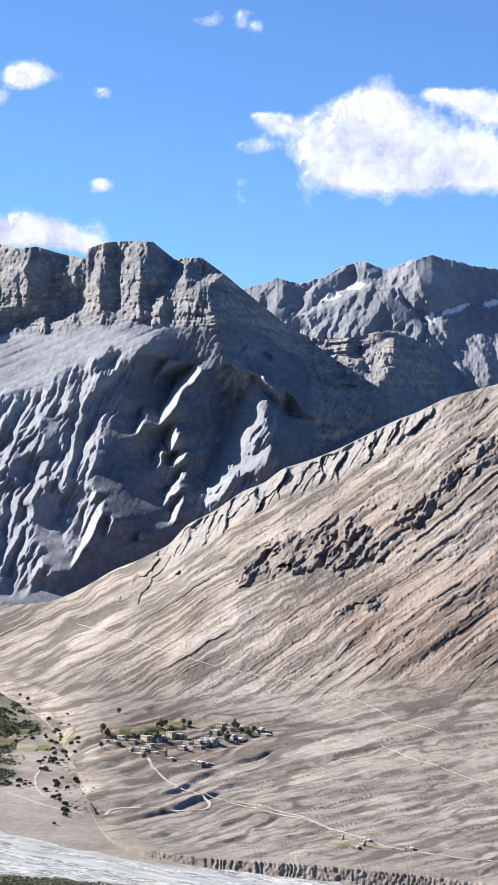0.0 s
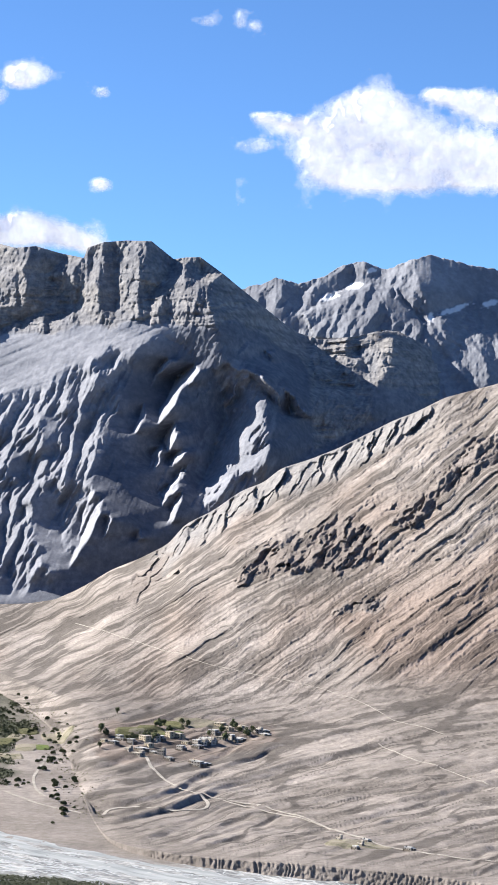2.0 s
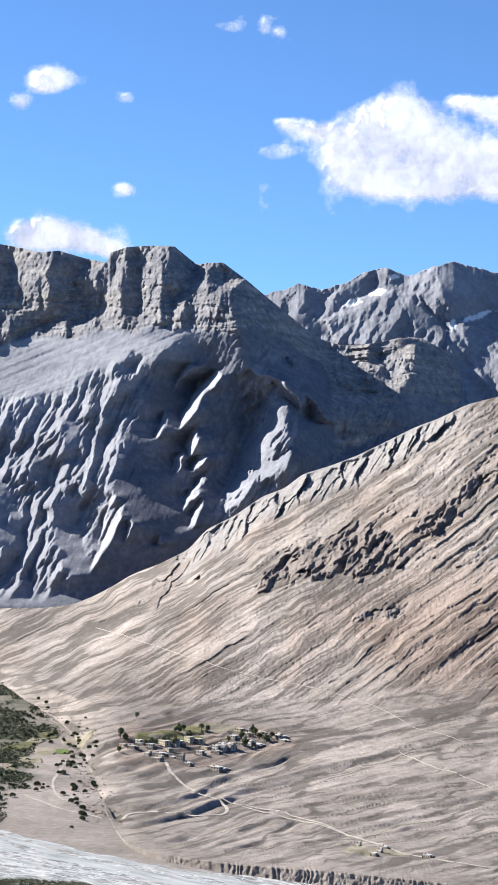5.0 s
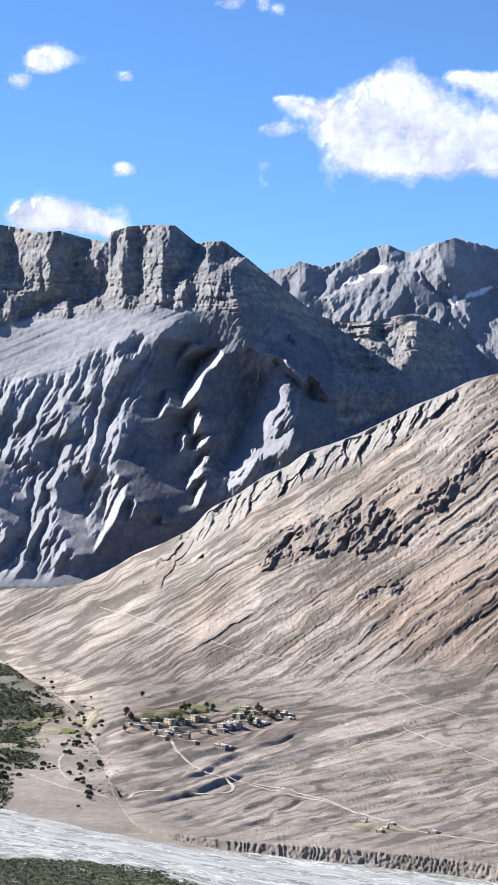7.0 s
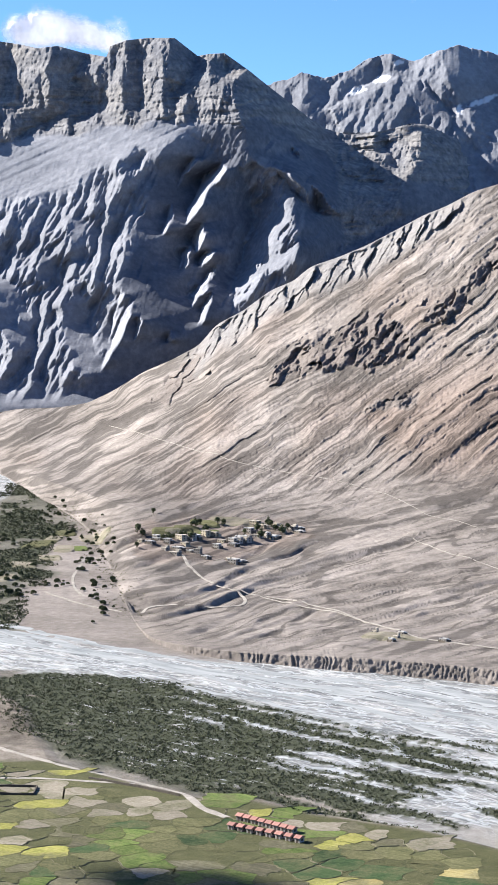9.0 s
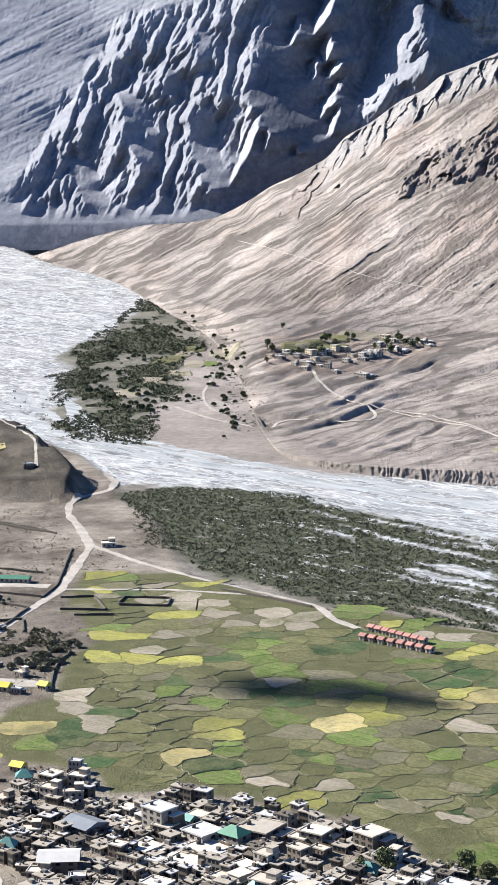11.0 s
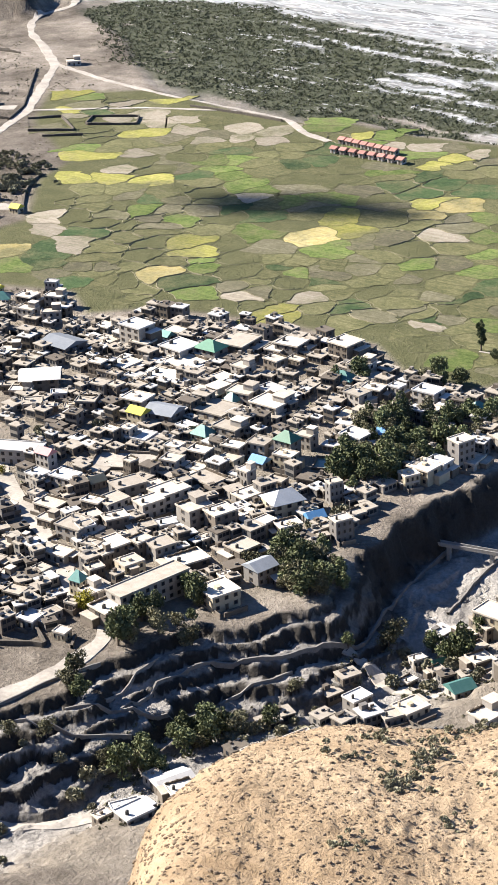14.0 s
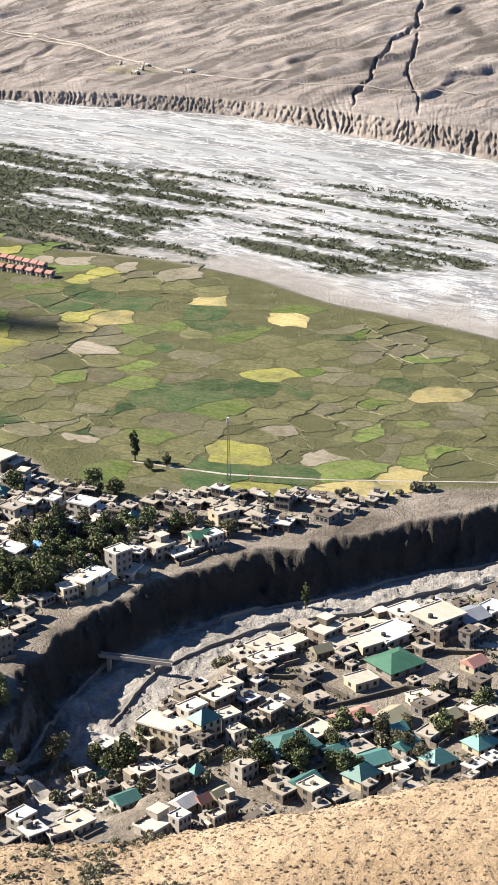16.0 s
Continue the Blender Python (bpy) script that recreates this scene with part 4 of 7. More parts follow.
PATHS = [[spot(*s) for s in line] for line in (
    ((-2.91, -7.27), (-2.69, -7.62), (-2.4, -7.87), (-1.99, -8.1), (-1.41, -8.3), (-1.06, -8.5), (-0.95, -8.72), (-1.15, -8.82), (-2.14, -8.82), (-2.96, -8.72), (-3.79, -8.64), (-4.03, -8.8), (-4.14, -8.96)),
    ((-1.41, -8.3), (0.33, -8.59), (2.16, -9.04), (2.82, -9.26), (4.35, -9.72), (6.01, -9.88), (7.66, -10.0), (10.15, -10.12), (13.94, -10.37)),
    ((-7.07, -8.29), (-6.08, -8.65), (-4.77, -8.92)),
    ((-5.87, -7.37), (-6.26, -7.9), (-6.17, -8.25), (-5.89, -8.44)),
    ((4.1, -6.78), (5.09, -7.19), (6.08, -7.45), (7.42, -7.87)),
    ((-5.04, -3.46), (-3.89, -3.77), (-2.56, -4.17), (-1.39, -4.51), (-0.06, -4.78), (2.09, -5.15), (3.42, -5.53), (4.42, -6.08), (6.06, -6.47)),
    ((-0.52, -8.5), (2.39, -9.11), (2.82, -9.26)))]
BUSHES = [spot(*s) for s in ((0.66, -33.44), (0.9, -33.3), (1.64, -33.2), (1.9, -33.0), (2.42, -32.56), (0.06, -33.59), (0.3, -33.65), (1.24, -33.69), (4.74, -32.15), (5.4, -32.0), (3.78, -32.33), (-1.64, -32.3), (-2.83, -32.7), (2.81, -32.72), (-0.48, -32.45), (1.89, -32.9), (6.15, -31.75), (9.58, -31.1), (14.08, -30.4), (14.65, -30.5), (2.1, -32.4), (3.2, -32.4), (-3.0, -35.2), (4.4, -34.9), (8.0, -33.5))]


def finish(bm, name, materials, smooth_faces=False):
    me = bpy.data.meshes.new(name)
    bmesh.ops.recalc_face_normals(bm, faces=bm.faces)
    bm.to_mesh(me)
    bm.free()
    for m in (materials if isinstance(materials, (list, tuple)) else [materials]):
        me.materials.append(m)
    if smooth_faces:
        me.polygons.foreach_set("use_smooth", np.full(len(me.polygons), True))
    return me


def part(name, bm, material, parent, label="", smooth_faces=False):
    ob = new(name, finish(bm, name, material, smooth_faces))
    ob.parent = parent
    return tagged(ob, label)


def box(bm, x0, x1, y0, y1, z0, z1, index=0, taper=0.0):
    cx, cy = (x0 + x1) / 2, (y0 + y1) / 2
    k = 1 - taper
    low = [bm.verts.new(p) for p in ((x0, y0, z0), (x1, y0, z0), (x1, y1, z0), (x0, y1, z0))]
    top = [bm.verts.new((cx + (x - cx) * k, cy + (y - cy) * k, z1)) for x, y in ((x0, y0), (x1, y0), (x1, y1), (x0, y1))]
    quads = [low[::-1], top] + [[low[i], low[(i + 1) % 4], top[(i + 1) % 4], top[i]] for i in range(4)]
    for q in quads:
        bm.faces.new(q).material_index = index
    return bm


def tube(bm, points, radii, sides=6, index=0):
    """A tapered round limb along points."""
    rings = []
    for i, p in enumerate(points):
        p = Vector(p)
        d = (Vector(points[min(i + 1, len(points) - 1)]) - Vector(points[max(i - 1, 0)])).normalized()
        a = d.orthogonal().normalized()
        b = d.cross(a)
        rings.append([bm.verts.new(p + radii[i] * (math.cos(2 * math.pi * k / sides) * a + math.sin(2 * math.pi * k / sides) * b)) for k in range(sides)])
    for r0, r1 in zip(rings[:-1], rings[1:]):
        for k in range(sides):
            bm.faces.new((r0[k], r0[(k + 1) % sides], r1[(k + 1) % sides], r1[k])).material_index = index
    bm.faces.new(rings[0][::-1]).material_index = index
    bm.faces.new(rings[-1]).material_index = index
    return bm


# ---- small materials ----
WALLS = {
    "white": plain("whitewash", (0.30, 0.275, 0.245), (0.50, 0.47, 0.43), 0.5, 0.9, 0.03, 0.35),
    "mud": plain("mud_plaster", (0.13, 0.11, 0.09), (0.24, 0.205, 0.17), 0.5, 0.95, 0.05, 0.25),
    "cream": plain("cream_plaster", (0.44, 0.38, 0.27), (0.60, 0.53, 0.40), 0.5, 0.9, 0.03, 0.12),
    "grey": plain("grey_cement", (0.17, 0.162, 0.155), (0.29, 0.275, 0.258), 0.5, 0.9, 0.04, 0.2),
    "brick": plain("bare_brick", (0.26, 0.14, 0.10), (0.36, 0.21, 0.15), 0.8, 0.9, 0.04, 0.2)}
ROOFS = {
    "earth": plain("earth_roof", (0.40, 0.352, 0.292), (0.70, 0.64, 0.555), 0.35, 0.95, 0.05, 0.35),
    "pale": plain("pale_sheet_roof", (0.50, 0.49, 0.48), (0.70, 0.69, 0.67), 0.3, 0.6, 0.03, 0.12),
    "teal": plain("teal_sheet_roof", (0.055, 0.185, 0.175), (0.125, 0.285, 0.265), 0.4, 0.5, 0.03, 0.3),
    "green": plain("green_sheet_roof", (0.05, 0.16, 0.105), (0.09, 0.25, 0.165), 0.4, 0.5, 0.03, 0.25),
    "blue": plain("blue_sheet_roof", (0.08, 0.25, 0.50), (0.16, 0.36, 0.62), 0.4, 0.5, 0.03, 0.2),
    "slate": plain("grey_blue_sheet_roof", (0.24, 0.27, 0.31), (0.38, 0.41, 0.45), 0.3, 0.5, 0.03, 0.3),
    "yellow": plain("yellow_sheet_roof", (0.55, 0.50, 0.05), (0.72, 0.66, 0.10), 0.3, 0.6, 0.03, 0.1),
    "rust": plain("rust_roof", (0.36, 0.17, 0.14), (0.52, 0.29, 0.25), 0.4, 0.8, 0.03, 0.2),
    "olive": plain("olive_roof", (0.26, 0.25, 0.17), (0.37, 0.35, 0.25), 0.4, 0.8, 0.03, 0.2),
    "pink": plain("pink_sheet_roof", (0.50, 0.21, 0.22), (0.62, 0.30, 0.31), 0.4, 0.6, 0.03, 0.1)}
GLASS = plain("dark_window_pane", (0.02, 0.024, 0.03), (0.045, 0.05, 0.06), 1.0, 0.15, 0.0)
FRAME = plain("dark_window_surround", (0.10, 0.08, 0.065), (0.16, 0.13, 0.10), 1.5, 0.8, 0.01)
WOOD = plain("brushwood", (0.06, 0.048, 0.036), (0.16, 0.125, 0.09), 1.5, 0.95, 0.1)
TANK = plain("black_tank_plastic", (0.02, 0.02, 0.022), (0.05, 0.05, 0.05), 1.0, 0.5, 0.0)
PATH = plain("pale_road_dust", (0.25, 0.225, 0.195), (0.58, 0.54, 0.485), 0.1, 0.95, 0.15, local=False)


# ---- houses ----
def window(name, w, h, parent, m, label=""):
    """A window in the plane y = 0, looking towards -y: a surround with a sunk dark pane."""
    bm = bmesh.new()
    rect = lambda k, y: [bm.verts.new((x, y, z)) for x, z in ((-w / 2 + k, k), (w / 2 - k, k), (w / 2 - k, h - k), (-w / 2 + k, h - k))]
    rings = [rect(0, 0.05), rect(0, -0.12), rect(0.15, -0.12), rect(0.15, -0.02)]
    for r0, r1 in zip(rings[:-1], rings[1:]):
        for i in range(4):
            bm.faces.new((r0[i], r0[(i + 1) % 4], r1[(i + 1) % 4], r1[i]))
    bm.faces.new(rings[-1]).material_index = 1
    ob = part(name, bm, [FRAME, GLASS], parent, label)
    ob.matrix_basis = m
    return ob


def roof_mesh(kind, w, d, h):
    bm = bmesh.new()
    if kind == "flat":
        o = 0.3
        box(bm, -w / 2 - o, w / 2 + o, -d / 2 - o, d / 2 + o, h, h + 0.28)
        for x0, x1, y0, y1 in ((-w / 2 - o, w / 2 + o, -d / 2 - o, -d / 2), (-w / 2 - o, w / 2 + o, d / 2, d / 2 + o), (-w / 2 - o, -w / 2, -d / 2, d / 2), (w / 2, w / 2 + o, -d / 2, d / 2)):
            box(bm, x0, x1, y0, y1, h + 0.28, h + 0.62)
        return bm
    o, rise = 0.6, d * (0.26 if kind == "gable" else 0.42)
    low = [(-w / 2 - o, -d / 2 - o), (w / 2 + o, -d / 2 - o), (w / 2 + o, d / 2 + o), (-w / 2 - o, d / 2 + o)]
    a = [bm.verts.new((x, y, h)) for x, y in low]
    b = [bm.verts.new((x, y, h + 0.12)) for x, y in low]
    ends = (w / 2 + o, -w / 2 - o) if kind == "gable" else (w * 0.12, -w * 0.12)
    r, l = (bm.verts.new((e, 0, h + 0.12 + rise)) for e in ends)
    bm.faces.new(a[::-1])
    for i in range(4):
        bm.faces.new((a[i], a[(i + 1) % 4], b[(i + 1) % 4], b[i]))
    for f in ((b[0], b[1], r, l), (b[2], b[3], l, r), (b[1], b[2], r), (b[3], b[0], l)):
        bm.faces.new(f)
    return bm


def house(wall, roof, shape, storeys, extra, label, w=10.0, d=7.6, bays=3):
    """A house with its walls, roof, windows on three sides, a door, and what stands on its roof."""
    h = 2.7 * storeys
    base = tagged(new("house"), label, "house", "houses of the town")
    bm = bmesh.new()
    box(bm, -w / 2, w / 2, -d / 2, d / 2, -6.0, h, 0, 0.02 if wall == "mud" else 0.0)
    part("wall", bm, WALLS[wall], base)
    part("roof", roof_mesh(shape, w, d, h), ROOFS[roof], base)
    for s in range(storeys):
        z = 2.7 * s + 0.85
        for k in range(bays):
            x = (k - (bays - 1) / 2) * w / bays
            if s == 0 and k == bays // 2:
                bm = bmesh.new()
                box(bm, x - 0.55, x + 0.55, -d / 2 - 0.09, -d / 2 + 0.05, -0.1, 2.0)
                part("door", bm, FRAME, base)
            else:
                window("window", 1.35, 1.4, base, pose(x, -d / 2, z))
        for y in (0,):
            window("window", 1.6, 1.4, base, pose(-w / 2, y, z, 0, 0, -90))
            window("window", 1.6, 1.4, base, pose(w / 2, y, z, 0, 0, 90))
    if extra == "room":
        bm = bmesh.new()
        box(bm, w * 0.04, w / 2 - 0.1, -d * 0.05, d / 2 - 0.1, h + 0.28, h + 2.6)
        part("upper_room", bm, WALLS[wall], base)
        bm = bmesh.new()
        box(bm, w * 0.04 - 0.25, w / 2 + 0.15, -d * 0.05 - 0.25, d / 2 + 0.15, h + 2.6, h + 2.85)
        part("upper_roof", bm, ROOFS[roof], base)
    if extra in ("wood", "hatch", "tank"):
        left = -1 if extra == "wood" else 1
        low_h = h - 0.55 if storeys == 1 else h - 2.2
        x0, x1 = sorted((left * w / 2, left * (w / 2 + 2.6)))
        part("wing", box(bmesh.new(), x0, x1, -d * 0.1, d / 2 + 0.8, -6.0, low_h), WALLS["mud" if extra != "hatch" else wall], base)
        part("wing_roof", box(bmesh.new(), x0 - 0.2, x1 + 0.2, -d * 0.1 - 0.25, d / 2 + 1.0, low_h, low_h + 0.3), ROOFS[roof], base, "lower flat roof of the side wing")
        part("yard_wall", box(bmesh.new(), -left * w / 2 - 0.2, -left * w / 2 + 0.2, -d / 2 - 3.2, -d / 2, -4.0, 1.7), WALLS["mud"], base)
        part("yard_wall", box(bmesh.new(), -w * 0.35, w / 2, -d / 2 - 3.4, -d / 2 - 3.0, -4.0, 1.6), WALLS["mud"], base)
    if extra in ("wood", "room"):
        rnd = random.Random(storeys * 7 + len(label))
        bm = bmesh.new()
        cuts = [[bm.verts.new((-w / 2 + 0.3 + k * (w - 0.6) / 14, d / 2 - y + rnd.uniform(-0.08, 0.08), h + z)) for y, z in ((0.85, 0.28), (0.75, 0.85 + rnd.uniform(-0.2, 0.35)), (0.1, 0.8 + rnd.uniform(-0.2, 0.3)), (0.02, 0.28))] for k in range(15)]
        for c0, c1 in zip(cuts[:-1], cuts[1:]):
            for i in range(4):
                bm.faces.new((c0[i], c0[(i + 1) % 4], c1[(i + 1) % 4], c1[i]))
        bm.faces.new(cuts[0]), bm.faces.new(cuts[-1][::-1])
        part("brushwood", bm, WOOD, base, "stacked dark brushwood along the roof edge")
    if extra in ("tank", "wood"):
        bm = bmesh.new()
        tube(bm, [(-w * 0.3, -d * 0.1, h + 0.28), (-w * 0.3, -d * 0.1, h + 1.5), (-w * 0.3, -d * 0.1, h + 1.75)], [0.6, 0.6, 0.25], 10)
        part("water_tank", bm, TANK, base, "black plastic water tank")
    if extra == "hatch":
        bm = bmesh.new()
        box(bm, -0.9, 0.9, -0.8, 0.9, h + 0.28, h + 1.1, 0, 0.1)
        part("roof_hatch", bm, WALLS[wall], base)
        part("chimney", box(bmesh.new(), -w * 0.38, -w * 0.38 + 0.7, d * 0.2, d * 0.2 + 0.7, h + 0.28, h + 1.6), WALLS[wall], base)
    return base


STYLES = {
    "f": [("mud", "earth", "flat", "wood"), ("white", "earth", "flat", "hatch"), ("mud", "earth", "flat", "hatch"), ("white", "earth", "flat", "tank"), ("mud", "earth", "flat", "wood"), ("mud", "earth", "flat", "room")],
    "w": [("white", "pale", "flat", "tank"), ("white", "earth", "flat", "room")],
    "c": [("cream", "earth", "flat", "hatch"), ("cream", "earth", "flat", "")],
    "d": [("grey", "earth", "flat", "tank"), ("mud", "earth", "flat", "tank")],
    "t": [("white", "teal", "gable", ""), ("cream", "teal", "pyramid", "")],
    "g": [("white", "green", "gable", ""), ("white", "green", "pyramid", "")],
    "b": [("white", "blue", "gable", "")],
    "s": [("grey", "slate", "gable", ""), ("mud", "pale", "gable", "")],
    "y": [("cream", "yellow", "gable", "")],
    "p": [("cream", "slate", "pyramid", "")],
    "o": [("mud", "olive", "gable", ""), ("cream", "rust", "gable", "")],
    "r": [("white", "pink", "gable", "")]}
WORDS = {"mud": "mud-plastered", "white": "whitewashed", "cream": "cream-plastered", "grey": "grey cement", "brick": "bare brick"}
ROOF_WORDS = {"earth": "flat earthen roof", "pale": "pale sheet roof", "teal": "teal sheet-metal roof", "green": "green sheet-metal roof", "blue": "blue sheet-metal roof", "slate": "grey-blue sheet roof", "yellow": "yellow sheet roof", "rust": "rust-red roof", "olive": "olive-grey roof", "pink": "pink sheet roof"}
COUNT = {1: "one-storey", 2: "two-storey", 3: "three-storey", 4: "four-storey"}
_made = {}


def put_house(x, y, w, storeys, kind, turn, z=None, depth=0.74, group="houses of the town"):
    pick = random.Random(int(x * 31 + y * 17))
    style = pick.choice(STYLES[kind])
    key = (style, storeys)
    z = height(x, y) if z is None else z
    m = pose(x, y, z, 0, 0, turn) @ Matrix.Diagonal((w / 10, w * depth / 7.6, 1, 1))
    if key not in _made:
        wall, roof, shape, extra = style
        _made[key] = house(wall, roof, shape, storeys, extra, f"{WORDS[wall]} {COUNT[storeys]} house with a {ROOF_WORDS[roof]}")
        _made[key].matrix_basis = m
        return tagged(_made[key], group=group)
    ob = copy_thing(_made[key], m.copy())
    ob.matrix_basis = m
    return tagged(ob, group=group)


FAR_QUARTER = [(-123.0, 806.9, 7.8, 1, "f"), (-106.1, 784.6, 12.9, 4, "w"), (-120.1, 788.0, 9.8, 1, "f"), (-103.0, 778.8, 9.7, 2, "f"), (-94.6, 792.8, 6.5, 1, "t"), (-91.0, 799.3, 8.8, 1, "c"), (-86.7, 772.8, 13.8, 2, "w"), (-73.2, 770.2, 11.7, 2, "g"), (-62.9, 779.1, 16.0, 2, "d"), (-45.4, 774.4, 8.5, 1, "f"), (-45.0, 755.4, 8.3, 2, "f"), (-38.9, 774.1, 11.7, 2, "d"), (-36.3, 761.0, 7.3, 1, "f"), (-58.2, 748.6, 8.3, 2, "w"), (-119.3, 756.1, 7.4, 2, "f"), (-109.2, 759.9, 11.6, 1, "f"), (-83.0, 761.2, 15.8, 1, "f")]
MIDDLE_QUARTER = [(-111.0, 743.2, 6.2, 2, "f"), (-103.2, 747.2, 7.3, 1, "w"), (-89.8, 747.7, 14.5, 1, "f"), (-66.4, 743.1, 8.2, 1, "c"), (-115.7, 731.6, 8.2, 2, "d"), (-108.8, 729.6, 6.1, 2, "f"), (-99.4, 729.0, 7.1, 2, "f"), (-71.9, 727.2, 15.2, 1, "w"), (-56.6, 721.7, 11.0, 2, "w"), (-45.3, 722.4, 10.0, 2, "w"), (-44.2, 709.5, 13.8, 2, "w"), (-60.9, 717.9, 6.0, 1, "t"), (-117.7, 717.2, 7.0, 2, "f"), (-98.5, 715.9, 11.0, 2, "f"), (-86.4, 702.5, 12.8, 2, "s"), (-96.3, 700.4, 7.8, 2, "y"), (-66.9, 709.8, 16.8, 1, "f"), (-59.3, 685.9, 11.5, 2, "w")]
MARKET_QUARTER = [(-76.6, 691.4, 7.7, 1, "w"), (-69.8, 684.3, 7.7, 1, "t"), (-105.0, 683.5, 6.7, 2, "f"), (-98.8, 684.5, 5.8, 2, "f"), (-93.7, 683.2, 9.6, 1, "w"), (-47.0, 669.6, 8.4, 2, "f"), (-36.5, 664.6, 8.4, 3, "g"), (-29.8, 674.9, 7.5, 2, "w"), (-79.1, 667.7, 6.6, 2, "f"), (-69.0, 663.4, 8.4, 2, "f"), (-56.6, 667.6, 8.4, 2, "f"), (-57.4, 661.9, 7.5, 1, "c"), (-78.9, 655.3, 7.4, 2, "f"), (-36.8, 656.4, 8.3, 2, "c"), (-46.6, 657.6, 6.5, 1, "b"), (-68.9, 652.8, 7.4, 1, "f"), (-50.7, 643.9, 5.5, 2, "w"), (-64.7, 643.0, 12.7, 1, "f")]
OLD_QUARTER = [(-77.4, 628.0, 12.5, 2, "f"), (-49.1, 629.4, 10.7, 1, "f"), (-36.4, 620.0, 12.3, 2, "p"), (-24.9, 610.2, 6.5, 1, "b"), (-96.9, 620.0, 9.8, 2, "f"), (-83.7, 618.2, 9.7, 2, "f"), (-66.5, 608.7, 10.4, 3, "w"), (-57.2, 603.9, 9.5, 3, "f"), (-103.1, 608.3, 7.0, 2, "f"), (-94.2, 605.6, 8.7, 2, "f"), (-42.2, 600.7, 7.7, 2, "c"), (-33.8, 599.2, 8.6, 2, "f"), (-50.6, 613.8, 7.0, 1, "f"), (-76.6, 606.6, 7.0, 1, "w"), (-83.9, 603.8, 7.8, 1, "f"), (-103.8, 599.8, 6.1, 2, "w"), (-93.2, 634.6, 11.7, 2, "d"), (-105.7, 641.8, 6.4, 1, "o")]
EAST_QUARTER = [(-16.0, 766.1, 11.5, 3, "d"), (-19.6, 764.5, 6.3, 1, "f"), (-9.2, 748.2, 9.8, 2, "w"), (-17.0, 738.2, 10.2, 1, "t"), (-5.9, 740.4, 8.2, 1, "f"), (-10.7, 715.7, 8.9, 2, "f"), (-4.3, 721.0, 9.0, 2, "f"), (5.0, 721.8, 6.0, 2, "w"), (17.3, 716.7, 10.9, 2, "w"), (17.4, 704.3, 8.8, 1, "c"), (-12.9, 699.4, 11.7, 1, "w"), (-11.1, 675.0, 10.4, 2, "w"), (-0.4, 681.3, 5.7, 1, "b"), (25.5, 670.7, 9.4, 1, "f"), (29.4, 656.7, 12.0, 1, "f"), (13.9, 657.6, 8.3, 1, "f"), (18.8, 637.5, 9.9, 2, "c"), (29.8, 633.4, 8.5, 2, "w")]
GORGE_EDGE = [(15.6, 627.3, 6.2, 2, "c"), (35.9, 703.1, 7.8, 1, "t"), (43.9, 671.6, 9.4, 2, "w"), (50.8, 669.1, 8.5, 1, "f"), (59.6, 677.1, 7.6, 2, "g"), (71.0, 700.4, 9.8, 2, "c"), (67.3, 672.7, 7.6, 2, "w"), (46.7, 627.3, 8.0, 4, "d"), (-18.5, 626.2, 5.3, 3, "d"), (-10.1, 631.7, 5.4, 1, "f"), (-11.0, 611.7, 7.0, 1, "f"), (-10.7, 588.7, 6.7, 3, "d"), (8.5, 637.6, 5.4, 1, "f"), (58.4, 707.1, 3.9, 1, "w"), (59.9, 668.6, 6.6, 1, "f"), (72.0, 688.6, 5.8, 1, "f")]
NEAR_QUARTER = [(-93.2, 585.3, 10.2, 2, "d"), (-83.4, 587.9, 6.8, 2, "f"), (-76.3, 585.5, 8.4, 2, "f"), (-61.6, 594.8, 6.0, 1, "f"), (-48.7, 583.0, 9.2, 2, "f"), (-85.3, 571.9, 7.9, 2, "c"), (-74.0, 559.9, 12.7, 1, "w"), (-67.9, 566.2, 9.1, 1, "c"), (-88.0, 542.1, 11.2, 2, "f"), (-66.7, 578.8, 12.6, 1, "f"), (-41.6, 567.8, 8.6, 2, "s"), (-54.3, 551.4, 10.8, 2, "c"), (-61.7, 467.4, 10.7, 1, "s"), (-39.3, 477.3, 6.5, 1, "f"), (-25.8, 480.4, 10.1, 1, "c"), (-94.9, 552.4, 7.3, 2, "w"), (-96.6, 568.6, 5.8, 2, "f"), (-34.9, 579.3, 5.8, 2, "f")]
STREAM_QUARTER = [(-9.9, 513.6, 7.6, 2, "w"), (0.5, 493.2, 6.7, 1, "d"), (6.2, 497.5, 9.0, 1, "c"), (-6.7, 499.5, 4.5, 1, "f"), (29.2, 493.5, 11.1, 1, "w"), (36.2, 492.1, 5.2, 2, "w"), (49.4, 506.6, 6.5, 1, "o"), (38.6, 503.2, 7.2, 1, "s"), (44.4, 504.5, 5.3, 1, "o"), (21.5, 516.6, 7.7, 1, "t"), (44.0, 519.8, 4.6, 1, "t"), (46.0, 573.1, 8.3, 2, "f"), (54.7, 565.0, 9.5, 2, "f"), (45.8, 558.9, 8.6, 2, "f"), (59.7, 571.5, 6.6, 2, "f"), (56.4, 551.0, 7.3, 2, "f"), (48.5, 544.1, 8.8, 3, "t")]
